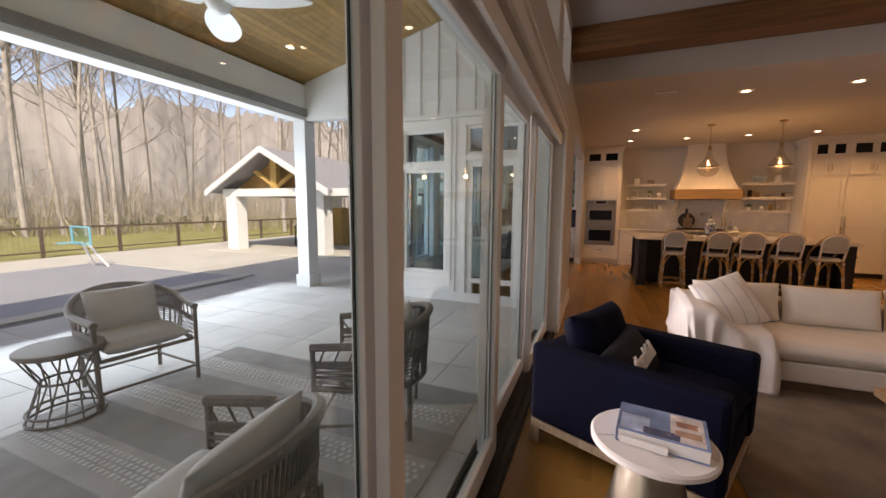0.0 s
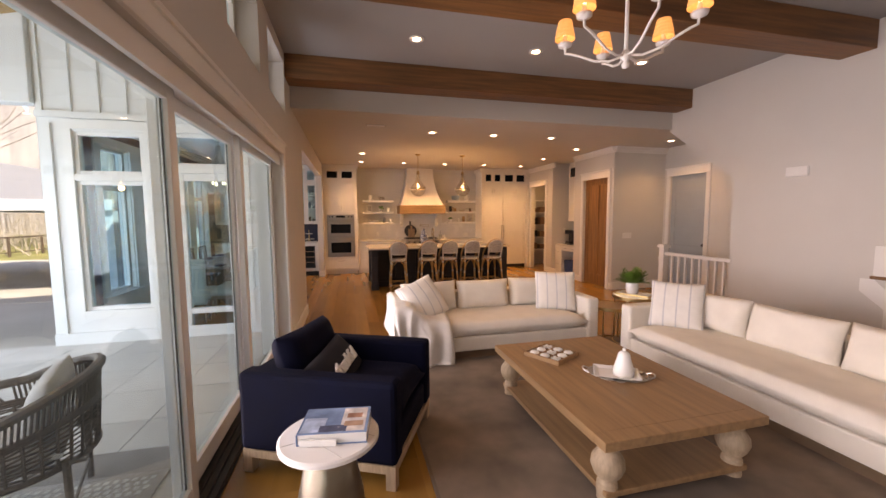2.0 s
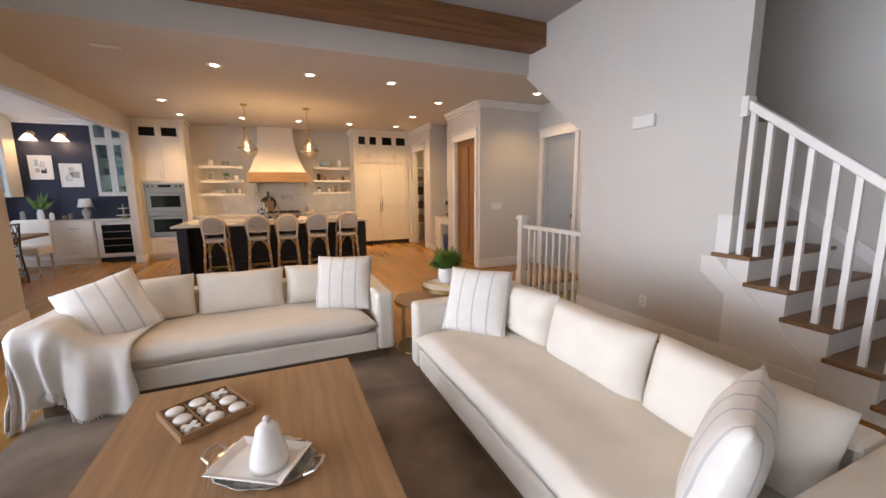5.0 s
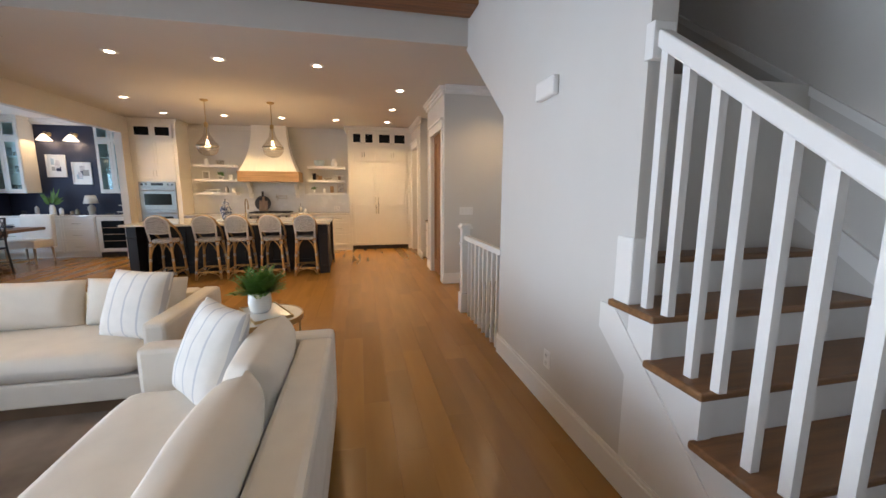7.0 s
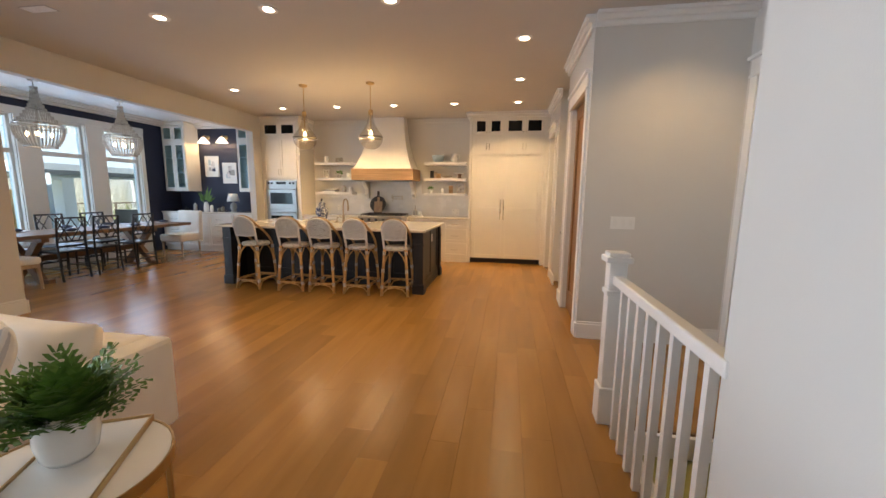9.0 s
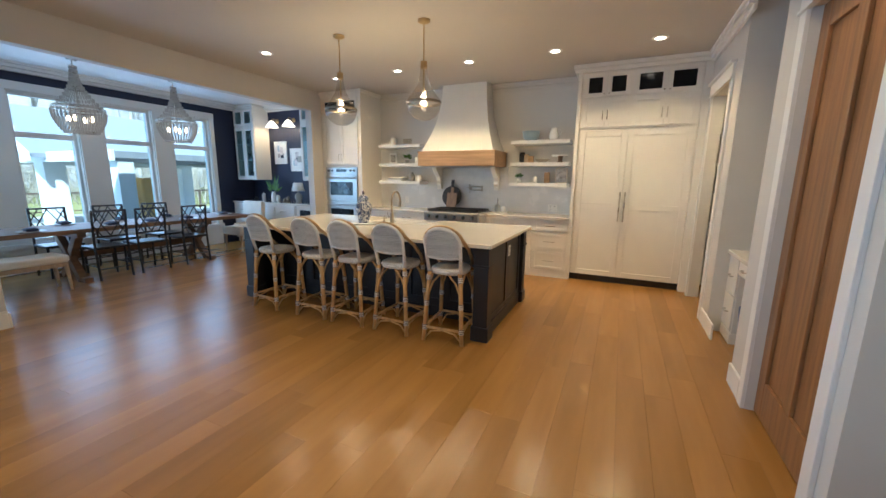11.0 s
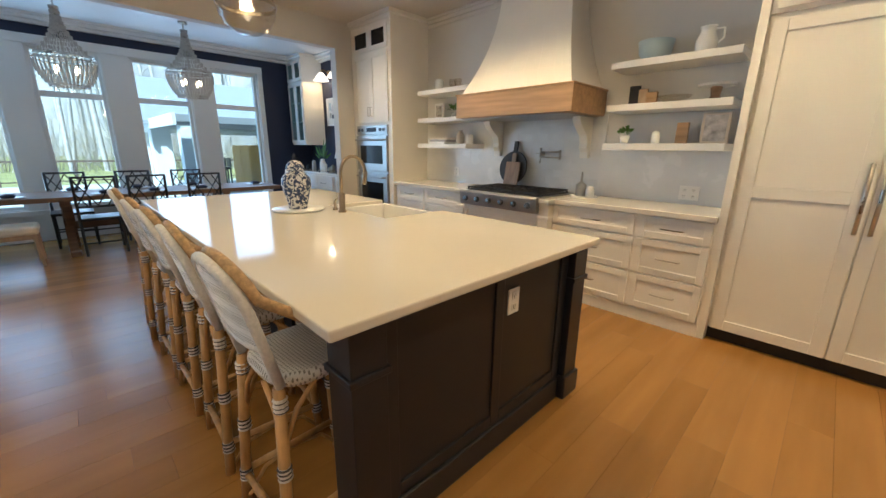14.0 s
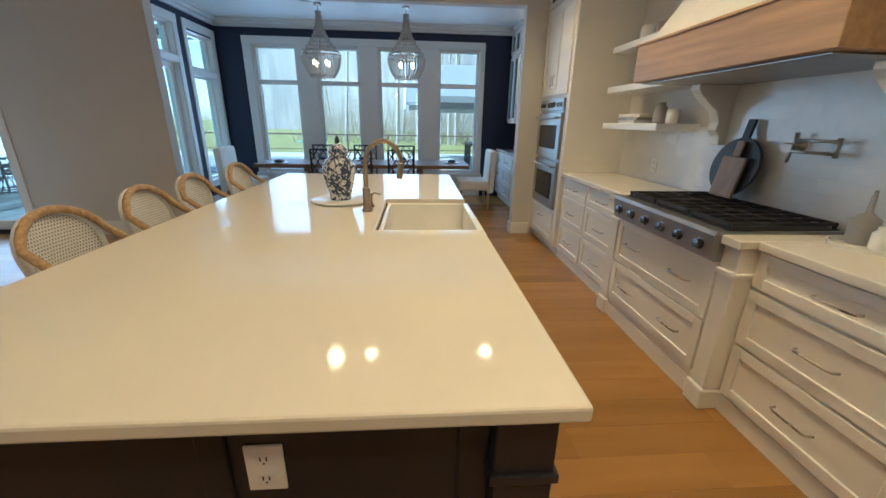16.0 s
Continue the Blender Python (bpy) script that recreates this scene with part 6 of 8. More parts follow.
# pendants
for x in (1.87, 2.95):
    pd = thing("pendant_light", "clear glass teardrop pendant with an aged brass band and lit bulb", "pendant light", (x, 8.8, 3.05), group="island pendants")
    bm = B()
    lathe(bm, [(0.065, 0.0), (0.062, -0.02), (0.03, -0.035), (0.0, -0.036)], 20)
    part("canopy", bm, BRASS, pd, smooth=True)
    bm = B()
    tube(bm, [(0, 0, -0.03), (0, 0, -0.4)], 0.006, 8)
    part("rod", bm, BRASS, pd)
    bm = B()
    lathe(bm, [(0.012, -0.385), (0.034, -0.39), (0.036, -0.44), (0.03, -0.46), (0.0, -0.46)], 18)
    part("collar", bm, BRASS, pd, smooth=True)
    bm = B()
    lathe(bm, [(0.036, -0.43), (0.038, -0.5), (0.06, -0.6), (0.115, -0.69), (0.165, -0.75), (0.178, -0.79), (0.168, -0.86), (0.13, -0.92), (0.07, -0.957), (0.01, -0.965)], 30, close=False)
    gl = part("glass", bm, PENDANT, pd, "clear blown glass", smooth=True)
    gl.visible_shadow = False
    bm = B()
    lathe(bm, [(0.177, -0.778), (0.182, -0.777), (0.184, -0.789), (0.182, -0.801), (0.177, -0.8), (0.177, -0.778)], 30, close=False)
    part("band", bm, PEWTER, pd, "aged brass band", smooth=False)
    bm = B()
    tube(bm, [(0, 0, -0.46), (0, 0, -0.7)], 0.008, 8)
    part("socket_rod", bm, BRASS, pd)
    bm = B()
    lathe(bm, [(0.012, -0.7), (0.024, -0.735), (0.026, -0.755), (0.016, -0.778), (0.0, -0.782)], 14)
    part("bulb", bm, BULB, pd, smooth=True)
    lamp("POINT", "pendant_lamp", pose(x, 8.8, 2.2), 4, WARM, soft=0.05)

# base cabinets along the back wall


def drawer_unit(x0, x1, y, rows, label, two=False):
    u = thing("drawer_cabinet", label, "cabinet", group="base cabinets")
    boxes("body", [(x0, y, 0.1, x1, YN - 0.01, 0.893)], CAB, u)
    boxes("toe_kick", [(x0, y - 0.005, 0.0, x1, YN - 0.01, 0.1)], CAB, u)
    for z0, z1 in rows:
        f = front("drawer_front", u, x0 + 0.012, x1 - 0.012, z0, z1, y, rail=0.052)
        mid = (x0 + x1) / 2
        for hx in ((mid - (x1 - x0) / 4, mid + (x1 - x0) / 4) if two else (mid,)):
            handle(f, hx, y - 0.02, (z0 + z1) / 2, 0.17)
    return u


ROWS3 = ((0.115, 0.405), (0.415, 0.70), (0.712, 0.885))
drawer_unit(0.52, 1.1, 11.03, ROWS3, "white three-drawer base cabinet beside the ovens")
drawer_unit(1.1, 1.76, 11.03, ROWS3, "white three-drawer base cabinet beside the cooktop")
drawer_unit(2.93, 3.685, 11.03, ROWS3, "white three-drawer base cabinet below the open shelves")
drawer_unit(3.685, 4.22, 11.03, ROWS3, "white three-drawer base cabinet next to the refrigerator")
rb = drawer_unit(1.86, 2.83, 10.95, ((0.16, 0.46), (0.465, 0.785)), "white cooktop cabinet with two wide drawers", True)
for x in (1.76, 2.83):
    boxes("turned_leg", [(x, 10.93, 0.12, x + 0.1, 11.1, 0.893)], CAB, rb, bevel=0.006)
    boxes("leg_foot", [(x - 0.012, 10.915, 0.0, x + 0.112, 11.1, 0.12)], CAB, rb, bevel=0.012)
    boxes("leg_collar", [(x - 0.01, 10.92, 0.74, x + 0.11, 11.1, 0.77)], CAB, rb, bevel=0.008)
wt = thing("back_worktop", "cream quartz worktop along the kitchen wall", "worktop")
boxes("slab_left", [(0.5, 10.985, 0.893, 1.74, YN - 0.01, 0.935), (1.74, 10.895, 0.893, 1.85, YN - 0.01, 0.935)], QUARTZ, wt, bevel=0.006)
boxes("slab_right", [(2.84, 10.895, 0.893, 2.95, YN - 0.01, 0.935), (2.95, 10.985, 0.893, 4.22, YN - 0.01, 0.935)], QUARTZ, wt, bevel=0.006)
bs = struct("trim_backsplash", (lambda bm: (box(bm, 0.5, YN - 0.012, 0.935, 1.76, YN, 1.42), box(bm, 1.76, YN - 0.014, 0.935, 3.1, YN, 1.72), box(bm, 3.1, YN - 0.012, 0.935, 4.2, YN, 1.42), bm)[-1])(B()),
            BACKSPLASH, "pale grey marble backsplash", "backsplash")
TILE = bpy.data.meshes.new("tile")
bm = B()
box(bm, 0.0003, -0.0022, 0.0003, 0.2007, 0, 0.0757)
bm.to_mesh(TILE)
bm.free()
TILE.materials.append(mat("pale_marble_field_tile", (0.70, 0.70, 0.70), 0.22, var=0.06, scale=5, bump=0, piece=0.02))
for row in range(10):
    for col in range(7):
        x = 1.76 + 0.201 * col - (0.1 if row % 2 else 0)
        if x >= 1.76 and x + 0.2 <= 3.1 and 0.94 + 0.076 * row < 1.66:
            ob = new("tile", TILE)
            ob.location = (x, YN - 0.014, 0.94 + 0.076 * row)
            ob.parent = bs

# rangetop
rt2 = thing("rangetop", "stainless steel gas rangetop with black grates and six knobs", "cooktop")
boxes("body", [(1.86, 10.9, 0.79, 2.83, 11.56, 0.945)], STEEL, rt2, bevel=0.006)
bm = B()
v = [(10.9, 0.79), (10.885, 0.8), (10.868, 0.925), (10.88, 0.945), (10.9, 0.945)]
a = [bm.verts.new((1.86, y, z)) for y, z in v]
b = [bm.verts.new((2.83, y, z)) for y, z in v]
bm.faces.new(a)
bm.faces.new(list(reversed(b)))
for i in range(5):
    bm.faces.new((a[i], b[i], b[(i + 1) % 5], a[(i + 1) % 5]))
part("knob_panel", bm, mat("satin_steel", (0.42, 0.415, 0.41), 0.36, 0.85, var=0.05, bump=0.02), rt2)
boxes("burner_tray", [(1.88, 10.95, 0.945, 2.81, 11.53, 0.95)], IRON, rt2)
for i in range(6):
    bm = B()
    lathe(bm, [(0.03, 0), (0.03, 0.006), (0.022, 0.008), (0.021, 0.03), (0.0, 0.032)], 18, m=Matrix.Translation((1.95 + 0.158 * i, 10.876, 0.862)) @ Matrix.Rotation(radians(83), 4, "X"))
    part("knob", bm, mat("dark_knob", (0.16, 0.16, 0.165), 0.25, 0.9) if i == 0 else bpy.data.materials["dark_knob"], rt2, "dark metal knob", smooth=False)
for i in range(3):
    x0 = 1.885 + 0.31 * i
    bm = B()
    for k in range(4):
        box(bm, x0 + 0.015 + 0.09 * k, 10.96, 0.965, x0 + 0.028 + 0.09 * k, 11.52, 0.982)
    for y in (10.96, 11.1, 11.235, 11.37, 11.507):
        box(bm, x0 + 0.01, y, 0.9655, x0 + 0.3, y + 0.013, 0.9815)
    for x in (x0 + 0.012, x0 + 0.286):
        for y in (10.962, 11.506):
            box(bm, x, y, 0.945, x + 0.012, y + 0.012, 0.966)
    part("grate", bm, IRON, rt2, "black cast iron grate")
    for y in (11.1, 11.38):
        bm = B()
        lathe(bm, [(0.05, 0.95), (0.05, 0.96), (0.03, 0.963), (0.0, 0.964)], 18, (x0 + 0.155, y, 0))
        part("burner", bm, BLACK, rt2)

# hood
hd = thing("range_hood", "white boarded tapered range hood with an oak band", "range hood")
boxes("band", [(1.70, 10.95, 1.70, 3.06, YN - 0.001, 1.925)], HOODWOOD, hd, "natural oak band", bevel=0.004)
boxes("band_lip", [(1.69, 10.94, 1.925, 3.07, YN - 0.001, 1.94)], HOODWOOD, hd, bevel=0.003)
boxes("underside", [(1.74, 11.0, 1.69, 3.0, YN - 0.01, 1.694)], STEEL, hd)


def hood_at(z):
    u = (z - 1.925) / 1.125
    k = (1 - u) ** 2.1
    return 0.395 + 0.255 * k, 11.33 - 0.34 * k


lev = [1.925 + 1.125 * i / 12 for i in range(13)]
bm = B()
rings = []
for z in lev:
    h, y = hood_at(z)
    rings.append([bm.verts.new(v) for v in ((2.37 - h, y + 0.012, z), (2.37 + h, y + 0.012, z), (2.37 + h, YN - 0.001, z), (2.37 - h, YN - 0.001, z))])
for a, b in zip(rings, rings[1:]):
    for i in (0, 1, 3):
        bm.faces.new((a[i], a[(i + 1) % 4], b[(i + 1) % 4], b[i]))
part("body", bm, CAB, hd)
for k in range(7):
    bm = B()
    g = []
    for z in lev:
        h, y = hood_at(z)
        x0, x1 = 2.37 - h + 2 * h * k / 7 + 0.0004, 2.37 - h + 2 * h * (k + 1) / 7 - 0.0004
        g.append([bm.verts.new(v) for v in ((x0, y + 0.012, z), (x0, y, z), (x1, y, z), (x1, y + 0.012, z))])
    for a, b in zip(g, g[1:]):
        for i in range(3):
            bm.faces.new((a[i], a[i + 1], b[i + 1], b[i]))
    part("board", bm, CAB, hd)
for x in (1.78, 2.875):
    bm = B()
    q = [(YN - 0.016, 1.3), (11.55, 1.3), (11.545, 1.36), (11.51, 1.4), (11.52, 1.45), (11.49, 1.52), (11.42, 1.57), (11.36, 1.62), (11.33, 1.66), (11.33, 1.69), (YN - 0.016, 1.69)]
    a = [bm.verts.new((x, y, z)) for y, z in q]
    b = [bm.verts.new((x + 0.085, y, z)) for y, z in q]
    bm.faces.new(a)
    bm.faces.new(list(reversed(b)))
    for i in range(len(q)):
        bm.faces.new((a[i], b[i], b[(i + 1) % len(q)], a[(i + 1) % len(q)]))
    part("corbel", bm, CAB, hd, "white scrolled corbel", bevel=0.006)

# open shelves
for x0, x1 in ((0.68, 1.56), (3.22, 4.13)):
    for z in (2.1, 1.76, 1.44):
        sh = thing("floating_shelf", "thick white floating shelf with kitchen ware on it", "shelf", group="floating shelves")
        boxes("board", [(x0, 11.27, z - 0.055, x1, YN - 0.013 if z < 1.43 else YN - 0.001, z)], TRIM, sh, bevel=0.005)


def pot(name, label, category, at, prof, material, parts=(), group=""):
    o = thing(name, label, category, at, group=group)
    bm = B()
    lathe(bm, prof, 24)
    part("body", bm, material, o, smooth=True)
    return o


def leafy(o, z, r, n, seed, material=LEAF):
    rr = random.Random(seed)
    bm = B()
    for i in range(n):
        d = Vector((rr.uniform(-1, 1), rr.uniform(-1, 1), rr.uniform(0.1, 1.2))).normalized() * r * rr.uniform(0.5, 1)
        s = Vector((rr.uniform(-1, 1), rr.uniform(-1, 1), rr.uniform(-0.5, 0.5))).normalized() * r * 0.22
        p = Vector((0, 0, z)) + d
        bm.faces.new([bm.verts.new(v) for v in (p - d * 0.35, p + s, p + d * 0.25, p - s)])
    part("leaves", bm, material, o)


pot("canister", "white ceramic canister on a shelf", "canister", (0.9, 11.45, 2.1), [(0.055, 0), (0.058, 0.01), (0.058, 0.12), (0.05, 0.13), (0.05, 0.14), (0.0, 0.15)], CERAMIC)
for i in range(2):
    pot("glass_cup", "clear glass cup on a shelf", "glass", (1.17 + 0.09 * i, 11.43, 2.1), [(0.025, 0), (0.04, 0.01), (0.045, 0.11)], PENDANT, group="shelf cups")
fr = thing("small_picture", "small framed floral picture leaning on a shelf", "picture", (0.86, 11.5, 1.76))
boxes("picture_frame", [(-0.08, -0.01, 0, 0.08, 0.01, 0.2)], TRIM, fr, bevel=0.003)
boxes("print", [(-0.055, -0.013, 0.03, 0.055, -0.01, 0.17)], mat("floral_print", (0.4, 0.38, 0.35), 0.5, var=0.6, scale=30, bump=0), fr)
o = pot("shelf_plant", "small green plant in a dark pot on a shelf", "potted plant", (1.2, 11.45, 1.76), [(0.035, 0), (0.05, 0.06), (0.045, 0.065), (0.0, 0.06)], STONEWARE)
leafy(o, 0.08, 0.1, 60, 4)
pot("mug", "white mug on a shelf", "mug", (1.42, 11.43, 1.76), [(0.04, 0), (0.045, 0.01), (0.045, 0.11), (0.04, 0.11), (0.038, 0.02), (0, 0.015)], CERAMIC)
for i in range(3):
    b = thing("cook_book", "cook book lying in a stack on a shelf", "book", (0.98 + 0.01 * i, 11.44, 1.44 + 0.026 * i), 4 * i - 3, "stacked cook books")
    boxes("cover", [(-0.15, -0.1, 0, 0.15, 0.1, 0.025)], (CERAMIC, STONEWARE, LINEN)[i], b, bevel=0.002)
pot("grey_vase", "grey stoneware vase on a shelf", "vase", (1.3, 11.45, 1.44), [(0.045, 0), (0.055, 0.02), (0.055, 0.1), (0.035, 0.14), (0.025, 0.15), (0.03, 0.165), (0, 0.16)], STONEWARE)
pot("canister", "white ceramic canister on a shelf", "canister", (1.46, 11.45, 1.44), [(0.04, 0), (0.045, 0.01), (0.045, 0.1), (0.03, 0.115), (0, 0.12)], CERAMIC)
pot("mixing_bowl", "pale blue ceramic bowl on a shelf", "bowl", (3.5, 11.44, 2.1), [(0.07, 0), (0.12, 0.05), (0.135, 0.15), (0.128, 0.15), (0.1, 0.03), (0, 0.02)], BLUEBOWL)
o = pot("pitcher", "white ceramic pitcher with a handle on a shelf", "pitcher", (3.86, 11.44, 2.1), [(0.05, 0), (0.07, 0.03), (0.075, 0.09), (0.05, 0.15), (0.05, 0.18), (0.058, 0.19), (0.05, 0.185), (0.03, 0.1), (0, 0.02)], CERAMIC)
bm = B()
tube(bm, [(0.05, 0, 0.17), (0.1, 0, 0.165), (0.105, 0, 0.1), (0.07, 0, 0.07)], 0.008, 8)
part("handle", bm, CERAMIC, o)
for i, (w, col) in enumerate(((0.045, IRON), (0.04, LEGWOOD), (0.05, HOODWOOD))):
    b = thing("upright_board", "small serving board standing on a shelf", "board", (3.36 + 0.07 * i, 11.5, 1.76), 0, "shelf boards")
    boxes("board", [(-w, -0.012, 0, w, 0.012, 0.17 - 0.03 * i)], col, b, bevel=0.006)
pot("glass_bowl", "low clear glass bowl on a shelf", "bowl", (3.7, 11.43, 1.76), [(0.05, 0), (0.12, 0.05), (0.125, 0.055)], PENDANT)
o = pot("cake_stand", "white cake stand with a wooden foot on a shelf", "cake stand", (3.98, 11.43, 1.76), [(0.05, 0), (0.045, 0.01), (0.03, 0.03), (0.04, 0.09), (0.03, 0.1)], DINEWOOD)
bm = B()
lathe(bm, [(0.0, 0.1), (0.12, 0.1), (0.13, 0.115), (0.0, 0.112)], 30)
part("plate", bm, CERAMIC, o, smooth=False)
o = pot("shelf_plant", "small green plant in a white pot on a shelf", "potted plant", (3.34, 11.44, 1.44), [(0.03, 0), (0.042, 0.07), (0.038, 0.07), (0, 0.06)], CERAMIC)
leafy(o, 0.08, 0.075, 60, 8)
pot("canister", "small white canister on a shelf", "canister", (3.6, 11.44, 1.44), [(0.03, 0), (0.033, 0.01), (0.033, 0.09), (0.02, 0.1), (0, 0.11)], CERAMIC)
b = thing("upright_board", "small wooden serving board leaning on a shelf", "board", (3.78, 11.5, 1.44), 0, "shelf boards")
boxes("board", [(-0.045, -0.014, 0, 0.045, 0.014, 0.17)], HOODWOOD, b, bevel=0.006)
fr = thing("small_picture", "small framed botanical picture leaning on a shelf", "picture", (4.0, 11.53, 1.44))
boxes("picture_frame", [(-0.095, -0.01, 0, 0.095, 0.01, 0.24)], mat("pale_wood_frame", (0.6, 0.52, 0.42), 0.5), fr, bevel=0.003)
boxes("print", [(-0.075, -0.013, 0.02, 0.075, -0.01, 0.22)], mat("botanical_print", (0.45, 0.42, 0.40), 0.5, var=0.5, scale=16, bump=0), fr)

# things on the worktop
rbd = thing("round_board", "dark round wooden serving board leaning on the backsplash", "board", (2.09, 11.5, 0.985))
bm = B()
m = Matrix.Translation((0, 0.02, 0.19)) @ Matrix.Rotation(radians(80), 4, "X")
lathe(bm, [(0.0, -0.01), (0.185, -0.01), (0.19, 0.0), (0.185, 0.01), (0.0, 0.01)], 40, m=m)
box(bm, -0.025, 0.17, -0.01, 0.025, 0.3, 0.01, m)
part("board_body", bm, mat("charred_wood", (0.035, 0.033, 0.036), 0.45, var=0.3, scale=6), rbd)
cbd = thing("cutting_board", "pale wooden cutting board with a handle leaning on a round board", "board", (2.11, 11.45, 0.985), -3)
bm = B()
m = Matrix.Translation((0, 0.0, 0)) @ Matrix.Rotation(radians(80), 4, "X")
box(bm, -0.1, 0.0, -0.01, 0.1, 0.26, 0.01, m)
box(bm, -0.03, 0.26, -0.0095, 0.03, 0.36, 0.0095, m)
part("board_body", bm, mat("pale_walnut", (0.30, 0.20, 0.13), 0.5, var=0.2, scale=4, stretch=(8, 8, 0.6)), cbd, bevel=0.008)
pf = thing("pot_filler", "nickel folding pot filler tap on the backsplash", "tap", (2.42, YN - 0.014, 1.33))
bm = B()
lathe(bm, [(0.032, 0), (0.032, 0.008), (0.014, 0.015), (0.014, 0.05)], 16, m=Matrix.Rotation(radians(90), 4, "X"))
tube(bm, [(0, -0.05, -0.03), (0, -0.05, 0.07)], 0.012, 10)
tube(bm, [(0, -0.05, 0.03), (0.24, -0.06, 0.03)], 0.0085, 8)
tube(bm, [(0.24, -0.06, -0.05), (0.24, -0.06, 0.05)], 0.012, 10)
tube(bm, [(0.24, -0.07, -0.03), (0.03, -0.09, -0.03), (0.02, -0.09, -0.09)], 0.0085, 8)
part("arm", bm, NICKEL, pf, smooth=True)
bm = B()
tube(bm, [(-0.05, -0.06, 0.01), (0.05, -0.06, 0.01)], 0.005, 6)
part("lever", bm, NICKEL, pf)
rtray = thing("round_tray", "round cream tray holding bottles on the worktop", "tray", (3.05, 11.38, 0.935))
bm = B()
lathe(bm, [(0.0, 0.0), (0.125, 0.0), (0.13, 0.02), (0.122, 0.02), (0.118, 0.006), (0.0, 0.006)], 32)
part("tray_body", bm, CERAMIC, rtray)
pot("oil_bottle", "grey stoneware oil bottle with a pourer on a tray", "bottle", (3.0, 11.4, 0.941), [(0.045, 0), (0.05, 0.01), (0.05, 0.11), (0.03, 0.125), (0.012, 0.14), (0.01, 0.2), (0.006, 0.235)], STONEWARE)
pot("salt_jar", "white ceramic jar on a tray", "jar", (3.11, 11.37, 0.941), [(0.035, 0), (0.042, 0.01), (0.042, 0.075), (0.03, 0.085), (0.03, 0.1), (0, 0.105)], CERAMIC)
plate((3.88, YN - 0.012, 1.03), 0, 2, "white double outlet plate on the backsplash")
plate((1.1, YN - 0.012, 1.08), 0, 1, "white outlet plate on the marble backsplash")

# oven tower
ov = thing("oven_tower", "tall cream cabinet with built-in double oven", "cabinet")
OY = 10.98
for b in [(-0.42 + 0.002, OY, 0.1, -0.33, YN - 0.001, 3.0), (0.41, OY, 0.1, 0.5, YN - 0.001, 3.0), (-0.33, OY, 1.68, 0.41, YN - 0.001, 3.0), (-0.33, OY, 0.1, 0.41, YN - 0.001, 0.5), (-0.33, OY + 0.1, 0.5, 0.41, YN - 0.001, 1.68)]:
    boxes("carcass_panel", [b], CAB, ov)
boxes("toe_kick", [(-0.41, OY + 0.05, 0, 0.49, YN - 0.001, 0.1)], CAB, ov)
boxes("cornice", [(-0.418, OY - 0.05, 3.0, 0.55, YN - 0.001, 3.05), (-0.418, OY - 0.025, 2.96, 0.525, OY, 3.0)], CAB, ov, bevel=0.006)
for x0, x1 in ((-0.36, 0.04), (0.04, 0.44)):
    f = front("upper_door", ov, x0, x1, 1.72, 2.6, OY)
    handle(f, 0.04 + (-0.03 if x0 < 0 else 0.03), OY - 0.02, 1.86, 0.12, True)
    f = front("glass_door", ov, x0, x1, 2.63, 2.93, OY, glass=False)
    boxes("dark_pane", [(x0 + 0.06, OY - 0.0125, 2.69, x1 - 0.06, OY - 0.0095, 2.87)], DARKGLASS, f)
f = front("drawer_front", ov, -0.34, 0.42, 0.14, 0.47, OY)
handle(f, 0.04, OY - 0.02, 0.38, 0.2)
dv = thing("double_oven", "stainless steel double wall oven with dark glass doors", "oven")
boxes("body", [(-0.33, OY - 0.005, 0.5, 0.41, OY + 0.1, 1.68)], STEEL, dv)
boxes("control_panel", [(-0.33, OY - 0.022, 1.56, 0.41, OY - 0.005, 1.68)], STEEL, dv, bevel=0.004)
for i in range(4):
    bm = B()
    lathe(bm, [(0.024, 0), (0.02, 0.02), (0, 0.022)], 14, m=Matrix.Translation(((-0.26, -0.18, 0.26, 0.34)[i], OY - 0.022, 1.62)) @ Matrix.Rotation(radians(90), 4, "X"))
    part("knob", bm, bpy.data.materials["dark_knob"], dv)
boxes("display", [(-0.08, OY - 0.0245, 1.595, 0.16, OY - 0.022, 1.65)], DARKGLASS, dv)
for z0, z1 in ((1.06, 1.54), (0.51, 1.03)):
    dr = boxes("oven_door", [(-0.325, OY - 0.035, z0, 0.405, OY - 0.005, z1)], STEEL, dv, bevel=0.005)
    boxes("window", [(-0.23, OY - 0.038, z0 + 0.1, 0.31, OY - 0.035, z1 - 0.13)], DARKGLASS, dr)
    bm = B()
    tube(bm, [(-0.29, OY - 0.035, z1 - 0.055), (-0.29, OY - 0.08, z1 - 0.055), (0.37, OY - 0.08, z1 - 0.055), (0.37, OY - 0.035, z1 - 0.055)], 0.011, 8)
    part("handle", bm, STEEL, dr, "steel bar handle")

